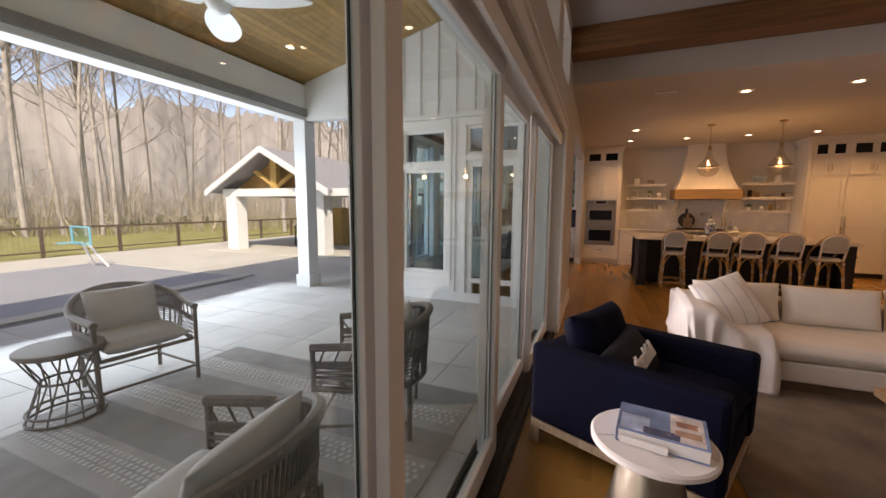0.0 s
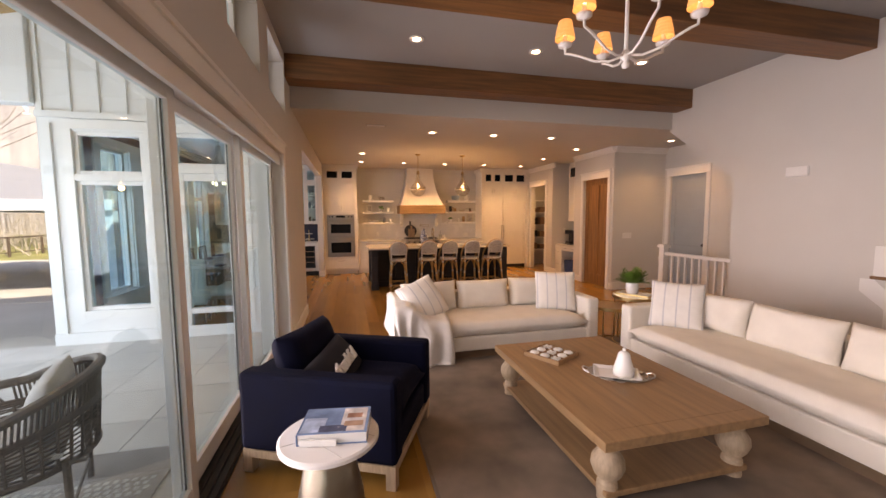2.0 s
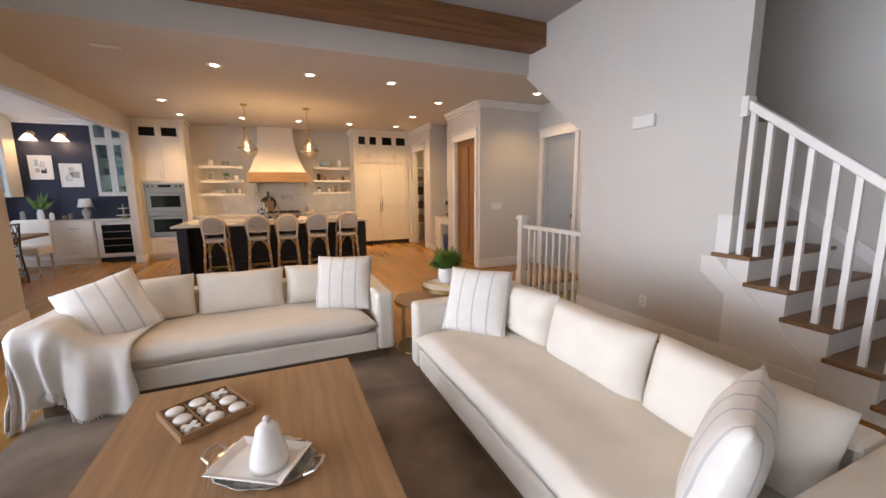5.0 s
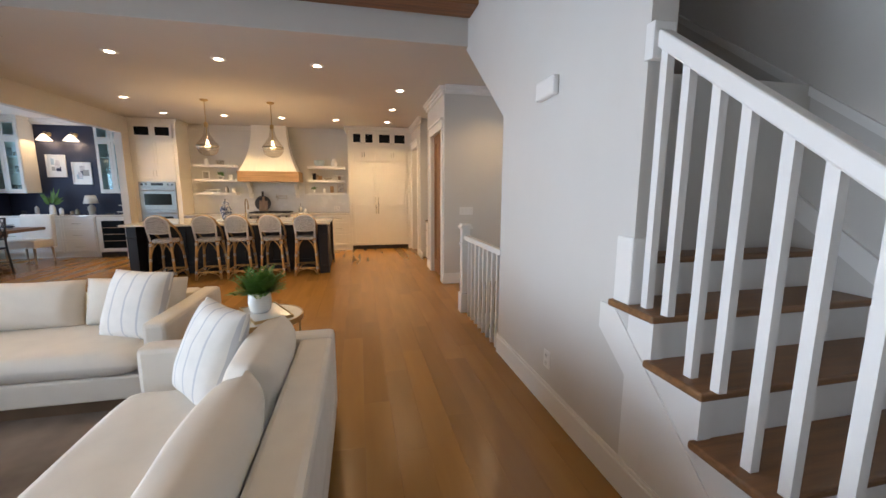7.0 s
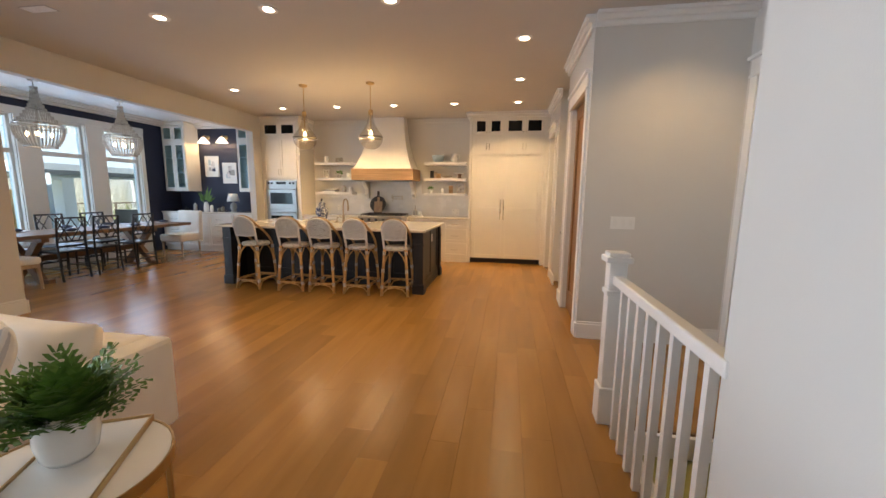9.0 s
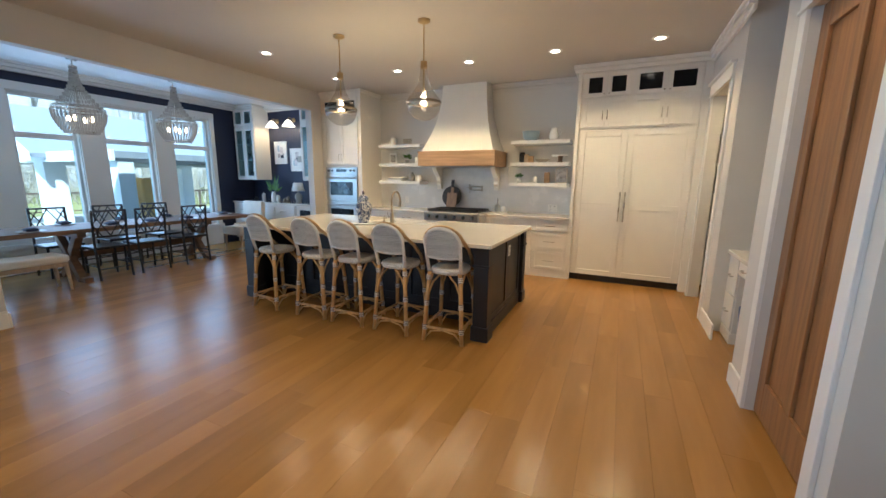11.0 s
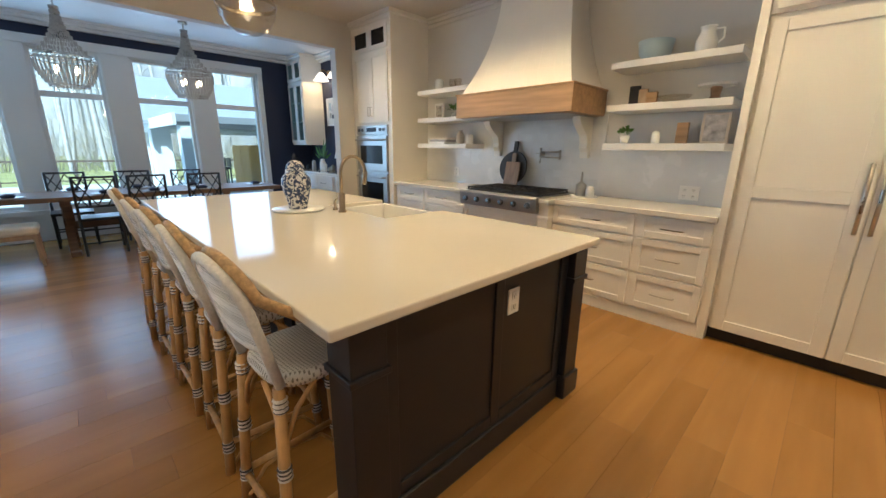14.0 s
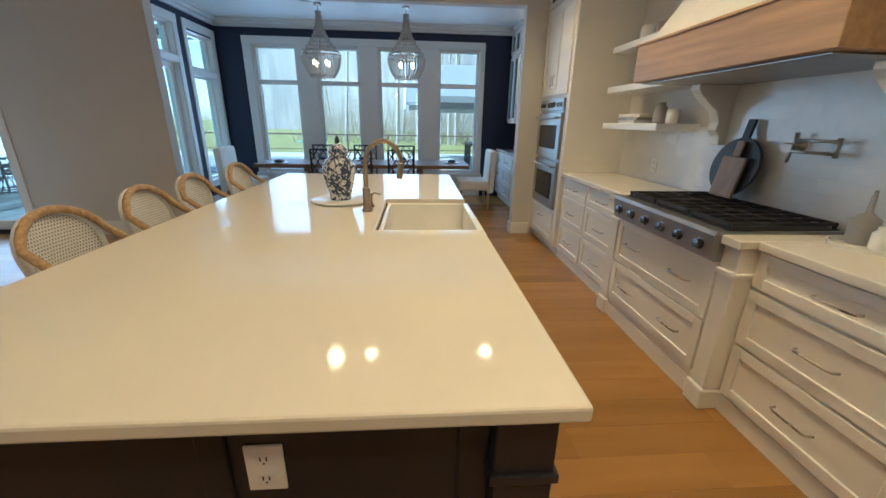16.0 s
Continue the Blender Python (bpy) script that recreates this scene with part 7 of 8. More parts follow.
# refrigerator wall
fg = thing("refrigerator_wall", "tall cream panelled refrigerator with cabinets above", "refrigerator")
FY = 11.06
boxes("carcass", [(4.22, FY - 0.03, 0, 4.27, YN - 0.001, 3.0), (5.71, FY - 0.03, 0, 5.795, YN - 0.001, 3.0), (4.27, FY + 0.02, 0.1, 5.71, YN - 0.001, 2.2), (4.27, FY, 2.2, 5.71, YN - 0.001, 3.0)], CAB, fg, bevel=0.003)
boxes("toe_grille", [(4.27, FY + 0.06, 0.0, 5.71, FY + 0.12, 0.1)], BLACK, fg, "dark toe grille")
boxes("cornice", [(4.15, FY - 0.1, 3.0, 5.795, YN - 0.001, 3.05), (4.17, FY - 0.065, 2.95, 5.795, YN - 0.001, 3.0)], CAB, fg, bevel=0.008)
for x0, x1, hx in ((4.29, 4.908, 4.878), (4.913, 5.69, 4.943)):
    f = front("refrigerator_door", fg, x0, x1, 0.1, 2.17, FY + 0.02, rail=0.075, bars=(1.12,))
    bm = B()
    tube(bm, [(hx, FY, 0.92), (hx, FY - 0.05, 0.925), (hx, FY - 0.05, 1.315), (hx, FY, 1.32)], 0.011, 8)
    part("handle", bm, NICKEL, f, "nickel bar handle", smooth=True)
for x0, x1, hx in ((4.3, 4.595, 4.565), (4.595, 4.89, 4.625), (4.93, 5.315, 5.285), (5.315, 5.69, 5.345)):
    f = front("upper_door", fg, x0, x1, 2.22, 2.6, FY)
    handle(f, hx, FY - 0.02, 2.38, 0.12, True)
    f = front("glass_door", fg, x0, x1, 2.62, 2.94, FY)
    boxes("dark_pane", [(x0 + 0.06, FY - 0.0125, 2.68, x1 - 0.06, FY - 0.0095, 2.88)], DARKGLASS, f)
    bm = B()
    lathe(bm, [(0.008, 0), (0.012, 0.018), (0, 0.022)], 10, m=Matrix.Translation((hx, FY - 0.02, 2.66)) @ Matrix.Rotation(radians(90), 4, "X"))
    part("knob", bm, NICKEL, f)

# desk nook and pantry
dk = thing("built_in_desk", "white built-in desk with drawers and a cream top in a nook", "desk")
boxes("drawer_box", [(5.93, 9.27, 0.1, 6.48, 9.598, 0.8)], CAB, dk)
boxes("plinth", [(5.915, 9.26, 0.0, 6.48, 9.598, 0.1)], CAB, dk, bevel=0.006)
boxes("apron_drawer", [(5.93, 8.47, 0.66, 6.48, 9.27, 0.8)], CAB, dk)
boxes("side_panel", [(5.93, 8.455, 0, 6.48, 8.47, 0.8)], CAB, dk)
boxes("desktop", [(5.89, 8.453, 0.8, 6.495, 9.598, 0.84)], QUARTZ, dk, bevel=0.005)
for y0, y1, z0, z1 in ((9.28, 9.59, 0.12, 0.44), (9.28, 9.59, 0.45, 0.79), (8.88, 9.26, 0.67, 0.79), (8.48, 8.87, 0.67, 0.79)):
    f = boxes("drawer_front", [(5.912, y0, z0, 5.93, y1, z1)], CAB, dk, bevel=0.004)
    bm = B()
    m = (y0 + y1) / 2
    tube(bm, [(5.912, m - 0.05, (z0 + z1) / 2), (5.885, m - 0.045, (z0 + z1) / 2), (5.885, m + 0.045, (z0 + z1) / 2), (5.912, m + 0.05, (z0 + z1) / 2)], 0.0055, 8)
    part("handle", bm, NICKEL, f)
uc = thing("wall_cabinet", "tall white wall cabinet with a small glass top door", "cabinet")
boxes("body", [(6.14, 8.455, 1.46, 6.49, 9.298, 3.03)], CAB, uc)
for y0, y1 in ((8.46, 8.875), (8.88, 9.295)):
    boxes("door", [(6.12, y0, 1.47, 6.14, y1, 2.55)], CAB, uc, bevel=0.004)
    boxes("glass_door", [(6.12, y0, 2.57, 6.14, y1, 2.95)], CAB, uc, bevel=0.004)
    boxes("dark_pane", [(6.116, y0 + 0.07, 2.64, 6.12, y1 - 0.07, 2.88)], DARKGLASS, uc)
bk = thing("waste_basket", "round blue waste basket under the desk", "basket", (6.1, 9.08, 0))
bm = B()
lathe(bm, [(0.13, 0.0), (0.16, 0.02), (0.185, 0.4), (0.178, 0.4), (0.15, 0.03), (0.0, 0.02)], 26)
part("basket_body", bm, mat("blue_basket", (0.02, 0.05, 0.16), 0.5), bk, smooth=True)
cm = thing("coffee_machine", "black coffee machine on the desk top", "coffee machine", (6.28, 9.42, 0.84))
boxes("body", [(-0.1, -0.1, 0, 0.12, 0.1, 0.06), (0.0, -0.1, 0.06, 0.12, 0.1, 0.36), (-0.12, -0.1, 0.26, 0.0, 0.1, 0.37)], BLACK, cm, bevel=0.012)
plate((6.2, 9.6, 1.2), 0, 1, "white switch plate in the desk nook")
ps = thing("pantry_shelves", "white pantry shelves stacked with jars and boxes", "shelf unit")
for z in (0.5, 0.9, 1.3, 1.7, 2.1):
    boxes("shelf", [(6.68, 9.45, z, 7.04, YN - 0.01, z + 0.03)], TRIM, ps)
    boxes("side_shelf", [(5.95, YN - 0.36, z, 6.68, YN - 0.01, z + 0.03)], TRIM, ps)
rp2 = random.Random(3)
for z in (0.53, 0.93, 1.33, 1.73):
    for k in range(5):
        y = 9.6 + 0.4 * k + rp2.uniform(-0.05, 0.05)
        h = rp2.uniform(0.12, 0.26)
        o = thing("storage_box", "pantry storage box on a shelf", "box", (6.86, y, z), group="pantry boxes")
        boxes("box_body", [(-0.1, -0.11, 0, 0.1, 0.11, h)], rp2.choice((DINEWOOD, STONEWARE, BLACK, LEGWOOD, CERAMIC)), o, bevel=0.006)
    for k in range(2):
        o = thing("storage_box", "pantry storage box on a shelf", "box", (6.15 + 0.3 * k, YN - 0.2, z), group="pantry boxes")
        boxes("box_body", [(-0.1, -0.11, 0, 0.1, 0.11, rp2.uniform(0.12, 0.25))], rp2.choice((DINEWOOD, STONEWARE, BLACK)), o, bevel=0.006)
lamp("SPOT", "pantry_lamp", pose(6.35, 10.3, 3.03), 19, WARM, spot=130)

# ---- dining room ----
TX, TY0, TY1 = -2.19, 6.9, 10.3
dt = thing("dining_table", "long dark oak dining table on two crossed trestles", "dining table", (TX, 0, 0))
for i in range(5):
    x0 = -0.47 + 0.188 * i
    boxes("top_plank", [(x0 + 0.0005, TY0, 0.7, x0 + 0.1875, TY1, 0.755)], DINEWOOD, dt)
for y in (7.7, 9.5):
    tre = boxes("trestle_head", [(-0.4, y - 0.05, 0.63, 0.4, y + 0.05, 0.7)], DINEWOOD, dt, bevel=0.006)
    for x in (-0.42, 0.3):
        boxes("trestle_foot", [(x, y - 0.05, 0.0, x + 0.12, y + 0.05, 0.06)], DINEWOOD, dt, bevel=0.006)
    for s in (-1, 1):
        bm = B()
        ang = math.atan2(0.7, 0.6)
        m = Matrix.Translation((0, y + 0.012 * s, 0.345)) @ Matrix.Rotation(s * (math.pi / 2 - ang), 4, "Y")
        box(bm, -0.05, -0.045, -0.43, 0.05, 0.045, 0.43, m)
        part("cross_leg", bm, DINEWOOD, dt, bevel=0.006)
boxes("stretcher", [(-0.04, 7.75, 0.3, 0.04, 9.45, 0.39)], DINEWOOD, dt, bevel=0.006)


def lattice_chair():
    c = thing("dining_chair", "black lacquered dining chair with a bamboo lattice back", "chair", group="chairs round the dining table")
    for x in (-0.2, 0.2):
        bm = B()
        tube(bm, [(x, -0.2, 0), (x, -0.19, 0.44)], 0.016, 8)
        part("front_leg", bm, BLACK, c)
        bm = B()
        tube(bm, [(x, 0.24, 0), (x, 0.2, 0.44), (x, 0.2, 0.6), (x, 0.235, 0.99)], 0.016, 8)
        part("back_post", bm, BLACK, c)
    boxes("seat", [(-0.22, -0.21, 0.44, 0.22, 0.21, 0.475)], BLACK, c, bevel=0.012)
    for z, y in ((0.985, 0.235), (0.62, 0.203)):
        bm = B()
        tube(bm, [(-0.21, y, z), (0.21, y, z)], 0.014, 8)
        part("back_rail", bm, BLACK, c)

    def pt(x, z):
        return (x, 0.205 + 0.03 * (z - 0.62) / 0.37, z)
    for a, b in (((-0.2, 0.63), (0.0, 0.97)), ((0.0, 0.97), (0.2, 0.63)), ((-0.2, 0.97), (0.0, 0.63)), ((0.0, 0.63), (0.2, 0.97)), ((-0.2, 0.8), (-0.1, 0.97)), ((0.2, 0.8), (0.1, 0.97)), ((-0.2, 0.8), (-0.1, 0.63)), ((0.2, 0.8), (0.1, 0.63))):
        bm = B()
        tube(bm, [pt(*a), pt(*b)], 0.008, 6)
        part("lattice_bar", bm, BLACK, c)
    for a, b in (((-0.2, -0.19, 0.2), (-0.2, 0.22, 0.2)), ((0.2, -0.19, 0.2), (0.2, 0.22, 0.2)), ((-0.2, -0.195, 0.26), (0.2, -0.195, 0.26)), ((-0.2, 0.225, 0.16), (0.2, 0.225, 0.16))):
        bm = B()
        tube(bm, [a, b], 0.01, 6)
        part("stretcher", bm, BLACK, c)
    return c


first = lattice_chair()
places = [(-1.93, y, -90) for y in (8.0, 8.53, 9.2)] + [(-2.62, y, 90) for y in (7.75, 8.5, 9.2)]
for i, (x, y, tw) in enumerate(places):
    m = pose(x, y, 0, 0, 0, tw)
    if i == 0:
        first.matrix_world = m
    else:
        copy_thing(first, m)


def host_chair(at, turn):
    c = thing("host_chair", "white upholstered dining armchair with pale wooden legs", "chair", at, turn, "upholstered host chairs")
    boxes("seat", [(-0.27, -0.27, 0.33, 0.27, 0.25, 0.49)], LINEN, c, bevel=0.03)
    bm = B()
    box(bm, -0.28, 0.2, 0.3, 0.28, 0.31, 1.0, Matrix.Rotation(radians(-3), 4, "X"))
    part("backrest", bm, LINEN, c, bevel=0.03)
    for x in (-0.23, 0.23):
        for y in (-0.22, 0.24):
            bm = B()
            tube(bm, [(x * 1.02, y * 1.05, 0), (x, y, 0.33)], 0.016, 8, 0.024)
            part("leg", bm, LEGWOOD, c, "pale tapered wooden leg")
    return c


host_chair((-2.12, 10.42, 0), 0)
host_chair((-2.12, 6.62, 0), 180)
bn = thing("dining_bench", "pale upholstered bench with wooden legs at the dining table", "bench", (-1.70, 6.98, 0))
boxes("cushion", [(-0.2, -0.46, 0.37, 0.2, 0.46, 0.47)], LINEN, bn, bevel=0.03)
boxes("frame", [(-0.18, -0.44, 0.32, 0.18, 0.44, 0.37)], LEGWOOD, bn)
for x in (-0.16, 0.16):
    for y in (-0.42, 0.42):
        bm = B()
        tube(bm, [(x * 1.1, y * 1.04, 0), (x, y, 0.34)], 0.016, 8, 0.026)
        part("leg", bm, LEGWOOD, bn, "pale tapered wooden leg")
for x, y in ((-1.9, 7.25), (-1.88, 8.1), (-1.88, 8.62), (-1.88, 9.2), (-2.5, 7.8), (-2.5, 8.5), (-2.5, 9.2), (-2.15, 10.05)):
    s = thing("place_setting", "white plate with a dark folded napkin on the dining table", "plate", (x, y, 0.755), group="place settings")
    bm = B()
    lathe(bm, [(0.0, 0.0), (0.09, 0.0), (0.14, 0.014), (0.138, 0.017), (0.09, 0.006), (0.0, 0.005)], 28)
    part("plate", bm, CERAMIC, s, smooth=True)
    bm = B()
    pillow(bm, 0.15, 0.13, 0.05, Matrix.Translation((0, 0, 0.03)) @ Matrix.Rotation(radians(90), 4, "X"), 8)
    part("napkin", bm, NAVY, s, "dark folded napkin", smooth=True)

BEAD = mat("pale_wood_bead", (0.45, 0.42, 0.38), 0.5, var=0.12, scale=60, bump=0.1)
for y in (8.0, 9.3):
    c = thing("bead_chandelier", "pale wooden bead chandelier with a tapered top and bowl", "chandelier", (-2.07, y, 3.05), group="dining chandeliers")
    bm = B()
    lathe(bm, [(0.06, 0.0), (0.055, -0.025), (0.0, -0.03)], 18)
    tube(bm, [(0, 0, -0.02), (0, 0, -0.62)], 0.008, 8)
    part("rod", bm, NICKEL, c)
    for z, r in ((-0.12, 0.04), (-0.64, 0.26), (-0.66, 0.285), (-0.7, 0.29), (-0.98, 0.185)):
        bm = B()
        tube(bm, arc((0, 0, z), r, 0, 360, 32, "xy"), 0.008, 6)
        part("ring_frame", bm, NICKEL, c)
    beads, drops = B(), B()
    for k in range(36):
        a = 2 * math.pi * k / 36
        for i in range(11):
            u = i / 10
            r = 0.04 + 0.22 * u ** 2.2
            tube(beads, [(r * math.cos(a), r * math.sin(a), -0.12 - 0.52 * u + 0.019), (r * math.cos(a), r * math.sin(a), -0.12 - 0.52 * u - 0.019)], 0.0062, 5)
        for i in range(8):
            u = i / 7
            r = 0.29 - 0.105 * u ** 2.0
            tube(drops, [(r * math.cos(a), r * math.sin(a), -0.7 - 0.28 * u + 0.019), (r * math.cos(a), r * math.sin(a), -0.7 - 0.28 * u - 0.019)], 0.0085, 5)
    tagged(part("upper_beading", beads, BEAD, c), "", "", "", "stuff")
    tagged(part("lower_beading", drops, BEAD, c), "", "", "", "stuff")
    for k in range(4):
        a = radians(45 + 90 * k)
        bm = B()
        lathe(bm, [(0.012, -0.76), (0.024, -0.79), (0.018, -0.83), (0.0, -0.84)], 10, (0.13 * math.cos(a), 0.13 * math.sin(a), 0))
        part("bulb", bm, BULB, c)

# buffet and hutches on the navy wall
BY = 11.06
bf = thing("buffet", "white built-in buffet with drawers under a pale marble top", "cabinet")
boxes("body", [(-3.19, BY, 0.1, -1.3, YN - 0.001, 0.9)], CAB, bf)
boxes("toe_kick", [(-3.19, BY + 0.04, 0, -1.3, YN - 0.001, 0.1)], CAB, bf)
for x0, x1 in ((-3.17, -2.56), (-2.56, -1.94), (-1.94, -1.32)):
    for z0, z1 in ((0.12, 0.37), (0.375, 0.63), (0.635, 0.88)):
        f = front("drawer_front", bf, x0, x1, z0, z1, BY, rail=0.045)
        handle(f, (x0 + x1) / 2, BY - 0.02, (z0 + z1) / 2, 0.17)
wc = thing("wine_cooler", "glass-fronted wine cooler built in beside the buffet", "wine cooler")
boxes("body", [(-1.29, BY + 0.02, 0.1, -0.58, YN - 0.001, 0.9)], CAB, wc)
boxes("door_frame", [(-1.26, BY, 0.12, -1.19, BY + 0.02, 0.88), (-0.68, BY, 0.12, -0.61, BY + 0.02, 0.88), (-1.19, BY, 0.12, -0.68, BY + 0.02, 0.19), (-1.19, BY, 0.81, -0.68, BY + 0.02, 0.88)], CAB, wc, bevel=0.003)
boxes("glass", [(-1.19, BY + 0.008, 0.19, -0.68, BY + 0.012, 0.81)], DARKGLASS, wc)
for z in (0.35, 0.5, 0.65):
    boxes("rack", [(-1.18, BY + 0.004, z, -0.69, BY + 0.008, z + 0.012)], LEGWOOD, wc)
boxes("toe_grille", [(-1.28, BY + 0.05, 0, -0.6, YN - 0.001, 0.1)], BLACK, wc)
bt2 = thing("buffet_worktop", "pale marble top along the buffet", "worktop")
boxes("slab", [(-3.195, BY - 0.03, 0.9, -0.57, YN - 0.001, 0.94)], QUARTZ, bt2, bevel=0.005)
for x0, x1 in ((-3.19, -2.57), (-1.2, -0.58)):
    h = thing("glass_hutch", "white wall cabinet with tall glass doors and dishes inside", "cabinet", group="dining hutches")
    y = 11.22
    boxes("carcass", [(x0, y, 1.42, x0 + 0.02, YN - 0.001, 3.0), (x1 - 0.02, y, 1.42, x1, YN - 0.001, 3.0), (x0 + 0.02, y, 1.42, x1 - 0.02, YN - 0.001, 1.45), (x0 + 0.02, YN - 0.02, 1.45, x1 - 0.02, YN - 0.001, 3.0),
                      (x0 + 0.02, y, 2.96, x1 - 0.02, YN - 0.02, 3.0)] + [(x0 + 0.02, y + 0.02, z, x1 - 0.02, YN - 0.02, z + 0.015) for z in (1.85, 2.2)] + [(x0 + 0.02, y, 2.54, x1 - 0.02, YN - 0.02, 2.6)], CAB, h)
    mid = (x0 + x1) / 2
    for a, b in ((x0 + 0.01, mid), (mid, x1 - 0.01)):
        front("glass_door", h, a, b, 1.45, 2.55, y, glass=True)
        front("glass_door", h, a, b, 2.59, 2.95, y, glass=True)
    boxes("cornice", [(x0 - (0.0 if x0 < -3 else 0.03), y - 0.04, 3.0, x1 + (0.03 if x1 < -1 else 0), YN - 0.001, 3.048)], CAB, h, bevel=0.006)
    rr = random.Random(int(abs(x0) * 10))
    for z in (1.45, 1.865, 2.215):
        for k in range(4):
            pot("hutch_dish", "dish standing in the glass hutch", "dish", (x0 + 0.12 + 0.125 * k, 11.44, z), [(0.03, 0), (0.045, 0.02), (0.048, rr.uniform(0.08, 0.18)), (0.0, 0.07)], rr.choice((CERAMIC, STONEWARE, BLUEBOWL, PEWTER)), group="hutch dishes")
PRINT = mat("abstract_print", (0.55, 0.52, 0.52), 0.6, var=0.45, scale=9, bump=0)
for x0, z0 in ((-2.41, 1.78), (-1.93, 1.62)):
    f = thing("framed_print", "white framed abstract print on the navy wall", "picture", (x0 + 0.19, YN, z0 + 0.25), group="framed prints")
    boxes("picture_frame", [(-0.19, -0.025, -0.25, -0.165, 0, 0.25), (0.165, -0.025, -0.25, 0.19, 0, 0.25), (-0.165, -0.025, -0.25, 0.165, 0, -0.225), (-0.165, -0.025, 0.225, 0.165, 0, 0.25)], TRIM, f, bevel=0.003)
    boxes("mount", [(-0.165, -0.012, -0.225, 0.165, -0.002, 0.225)], CERAMIC, f)
    rr = random.Random(int(-x0 * 100))
    for k in range(5):
        cx, cz, w, hh = rr.uniform(-0.09, 0.09), rr.uniform(-0.13, 0.13), rr.uniform(0.025, 0.06), rr.uniform(0.03, 0.07)
        boxes("print_patch", [(cx - w, -0.0125 - 0.0004 * (k + 1), cz - hh, cx + w, -0.012, cz + hh)], (PRINT, NAVY, STONEWARE, BLUEBOWL, PRINT)[k], f)
for x in (-2.28, -1.78):
    s = thing("wall_sconce", "brass wall sconce with a lit conical shade", "wall lamp", (x, YN, 2.62), group="dining wall sconces")
    bm = B()
    lathe(bm, [(0.05, 0), (0.05, 0.012), (0.02, 0.02)], 18, m=Matrix.Translation((0, 0, 0.1)) @ Matrix.Rotation(radians(90), 4, "X"))
    tube(bm, [(0, -0.02, 0.1), (0, -0.1, 0.14), (0, -0.15, 0.13), (0, -0.16, 0.08)], 0.008, 8)
    part("arm", bm, BRASS, s, smooth=True)
    bm = B()
    lathe(bm, [(0.03, 0.09), (0.06, 0.06), (0.14, -0.05), (0.138, -0.052), (0.058, 0.055), (0.025, 0.083)], 24, (0, -0.16, 0), close=False)
    part("shade", bm, SCONCE, s, "glowing white shade", smooth=True)
    bm = B()
    lathe(bm, [(0.02, 0.04), (0.035, 0.0), (0.025, -0.025), (0, -0.03)], 12, (0, -0.16, 0))
    part("bulb", bm, BULB, s, smooth=True)
    lamp("POINT", "sconce_lamp", pose(x, YN - 0.16, 2.58), 2.2, WARM, soft=0.03)
tl = thing("table_lamp", "grey ceramic table lamp with a white tapered shade", "lamp", (-1.5, 11.36, 0.94))
bm = B()
lathe(bm, [(0.06, 0), (0.065, 0.015), (0.05, 0.03), (0.075, 0.1), (0.07, 0.17), (0.03, 0.21), (0.015, 0.23), (0.012, 0.27)], 24)
part("base", bm, STONEWARE, tl, smooth=True)
bm = B()
lathe(bm, [(0.14, 0.25), (0.095, 0.43)], 28, close=False)
part("shade", bm, CERAMIC, tl, "white tapered shade", smooth=True, solid=0.004)
o = pot("leafy_vase", "glass vase with long green leaves on the buffet", "vase", (-2.25, 11.36, 0.94), [(0.05, 0), (0.06, 0.02), (0.055, 0.15), (0.035, 0.2), (0.04, 0.22)], CERAMIC)
bm = B()
rr = random.Random(12)
for i in range(16):
    a, el = rr.uniform(0, 6.28), rr.uniform(0.5, 1.4)
    d = Vector((math.cos(a) * math.cos(el), 0.5 * math.sin(a) * math.cos(el), math.sin(el)))
    p, s = Vector((0, 0, 0.18)), d.cross(Vector((0, 1, 0.2))).normalized() * 0.028
    q = p + d * rr.uniform(0.25, 0.45)
    bm.faces.new([bm.verts.new(v) for v in (p + d * 0.08, p.lerp(q, 0.5) + s, q, p.lerp(q, 0.5) - s)])
part("leaves", bm, LEAF, o)
for i, (x, h, m) in enumerate(((-2.05, 0.16, CERAMIC), (-1.85, 0.09, PEWTER), (-1.75, 0.13, PEWTER), (-2.5, 0.2, STONEWARE), (-2.75, 0.1, BLACK))):
    pot("buffet_jar", "small decorative jar on the buffet", "jar", (x, 11.3, 0.94), [(0.03, 0), (0.04, 0.02), (0.038, h * 0.8), (0.02, h * 0.9), (0, h)], m, group="buffet jars")
ts = thing("tiered_stand", "two-tier white serving stand on the buffet", "stand", (-0.85, 11.33, 0.94))
bm = B()
lathe(bm, [(0.0, 0.05), (0.13, 0.05), (0.14, 0.065), (0.0, 0.06)], 26)
part("lower_plate", bm, CERAMIC, ts)
bm = B()
lathe(bm, [(0.0, 0.2), (0.09, 0.2), (0.1, 0.215), (0.0, 0.21)], 26)
part("upper_plate", bm, CERAMIC, ts)
bm = B()
lathe(bm, [(0.06, 0), (0.02, 0.02), (0.012, 0.2), (0.008, 0.3), (0.0, 0.31)], 14)
part("stem", bm, BRASS, ts)
vt = thing("ceiling_vent", "white slotted air vent set in the kitchen ceiling", "vent", (0.75, 6.2, 3.05))
boxes("backing", [(-0.15, -0.06, -0.003, 0.15, 0.06, 0)], STONEWARE, vt)
for k in range(6):
    boxes("slat", [(-0.14, -0.052 + 0.018 * k, -0.007, 0.14, -0.042 + 0.018 * k, -0.003)], TRIM, vt)

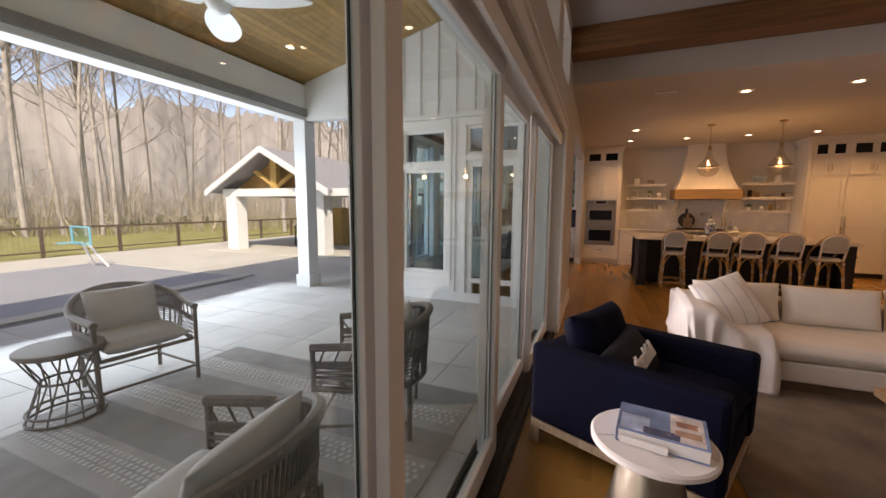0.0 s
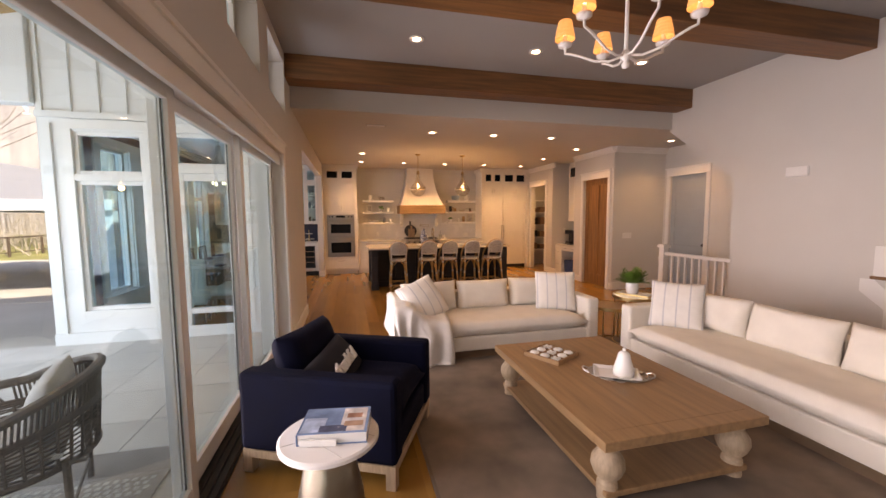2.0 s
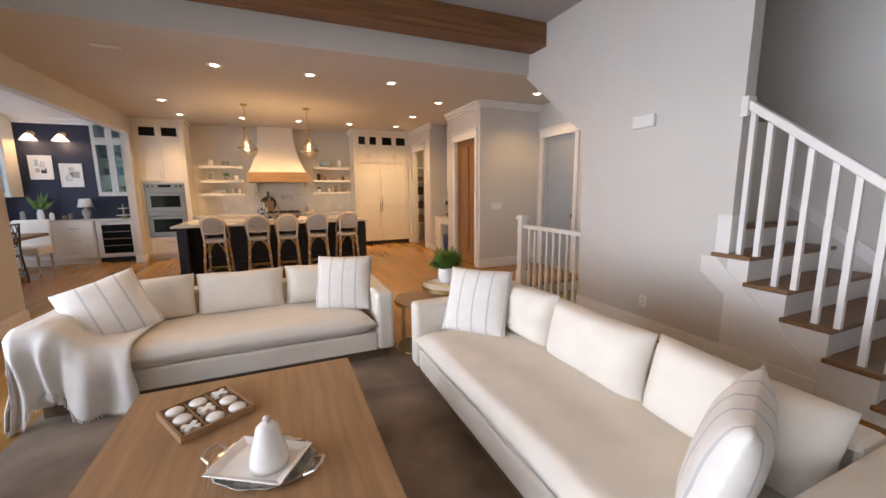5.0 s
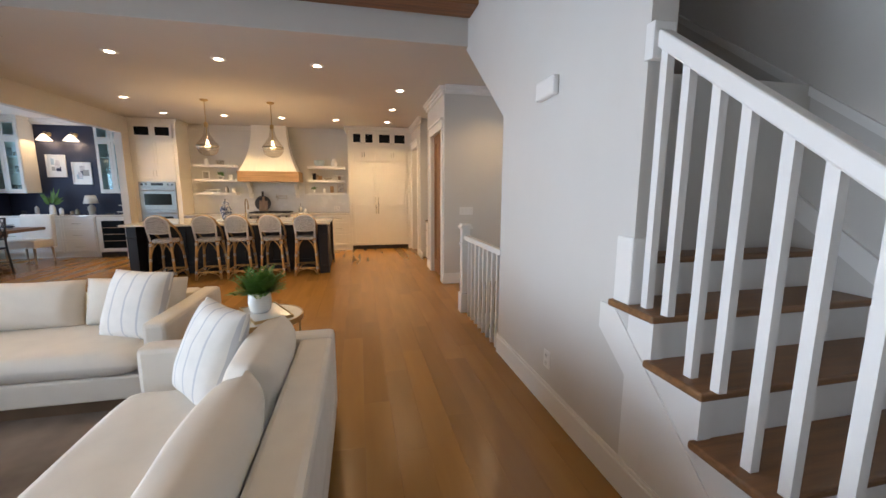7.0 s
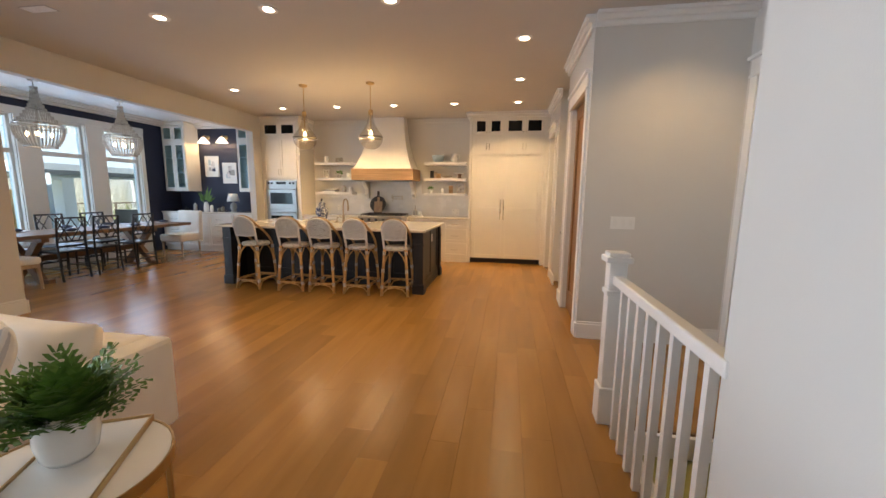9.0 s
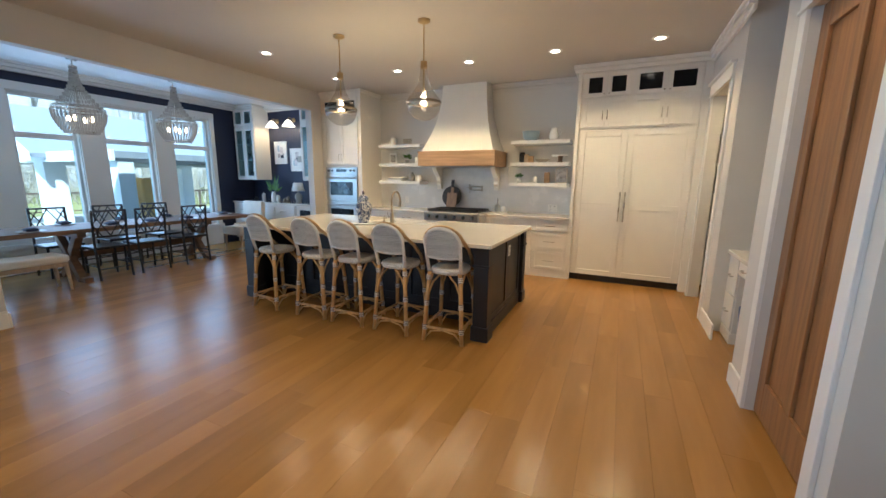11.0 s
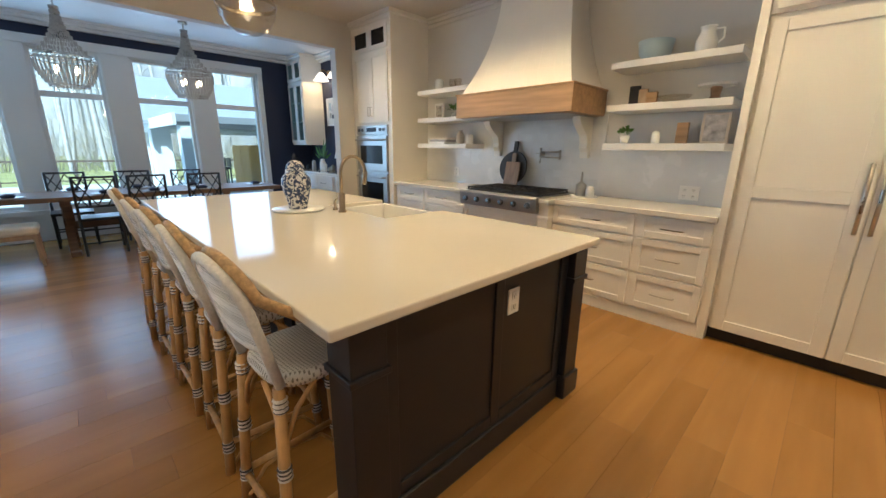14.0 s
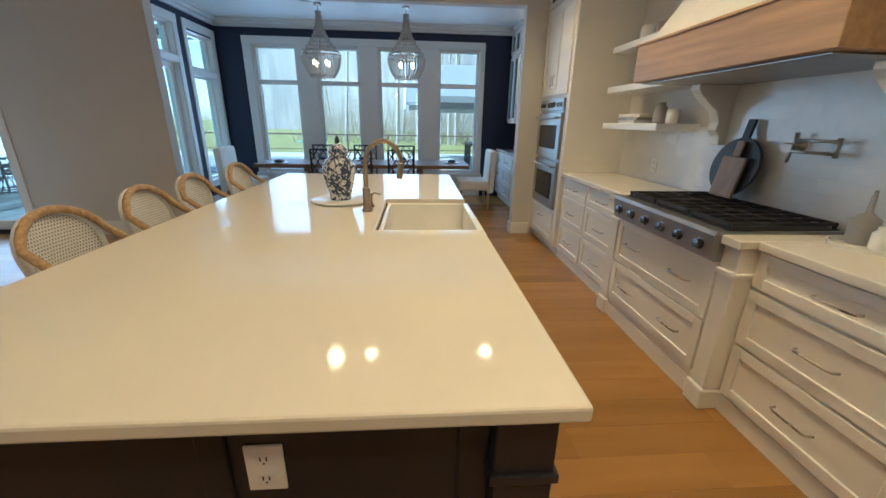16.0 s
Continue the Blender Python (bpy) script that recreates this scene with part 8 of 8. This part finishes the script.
# ---- floors, laid last: planks and pavers ----
bm = B()
box(bm, -0.68, -2.6, -0.06, 5.72, YN, -0.012)
box(bm, -3.2, 5.9, -0.06, -0.68, YN, -0.012)
box(bm, 5.72, 5.5, -0.06, 7.1, YN, -0.012)
box(bm, 5.72, -2.6, -0.06, 6.95, 1.7, -0.012)
floor = struct("floor", bm, OAKGAP, "oak plank floor with warm brown stain", "floor")
rng = random.Random(5)
PW = 0.178
LENS = (1.0, 1.35, 1.7, 2.1)


def plank_mesh(length):
    bm = B()
    g, c = 0.0005, 0.00012
    b = [bm.verts.new(v) for v in ((g, g, -0.012), (PW - g, g, -0.012), (PW - g, length - g, -0.012), (g, length - g, -0.012))]
    m = [bm.verts.new((v.co.x, v.co.y, -c)) for v in b]
    t = [bm.verts.new(v) for v in ((g + c, g + c, 0), (PW - g - c, g + c, 0), (PW - g - c, length - g - c, 0), (g + c, length - g - c, 0))]
    for lo, hi in ((b, m), (m, t)):
        for i in range(4):
            bm.faces.new((lo[i], lo[(i + 1) % 4], hi[(i + 1) % 4], hi[i]))
    bm.faces.new(t)
    return bm


meshes = {}
for length in LENS:
    me = bpy.data.meshes.new("plank")
    bm = plank_mesh(length)
    bm.to_mesh(me)
    bm.free()
    me.materials.append(OAK)
    meshes[length] = me
rest = B()
count = 0
spans = [(-3.2 + PW * i, -2.6 if i > 14 else 5.9, YN) for i in range(50)] + [(5.7 + PW * i, 5.5, YN) for i in range(8)] + [(5.7 + PW * i, -2.6, 1.7) for i in range(7)]
for x, y0, y1 in spans:
    y = y0 - rng.random() * 0.9
    while y < y1:
        length = rng.choice(LENS)
        a, b = max(y, y0), min(y + length, y1)
        whole = a == y and b == y + length
        if whole and count < 300 and -0.5 < x < 5.7 and y > 4.2 and b < 11.2 or (whole and count < 300 and 4.2 < x < 5.7 and y > 0.5):
            ob = new("plank", meshes[length])
            ob.location = (x, y, 0)
            ob.parent = floor
            count += 1
        elif b - a > 0.02:
            g, c = 0.0005, 0.00012
            lo = [rest.verts.new(v) for v in ((x + g, a + g, -c), (x + PW - g, a + g, -c), (x + PW - g, b - g, -c), (x + g, b - g, -c))]
            hi = [rest.verts.new(v) for v in ((x + g + c, a + g + c, 0), (x + PW - g - c, a + g + c, 0), (x + PW - g - c, b - g - c, 0), (x + g + c, b - g - c, 0))]
            for i in range(4):
                rest.faces.new((lo[i], lo[(i + 1) % 4], hi[(i + 1) % 4], hi[i]))
            rest.faces.new(hi)
        y += length
tagged(part("floor_planks", rest, OAK, floor), "", "", "", "stuff")
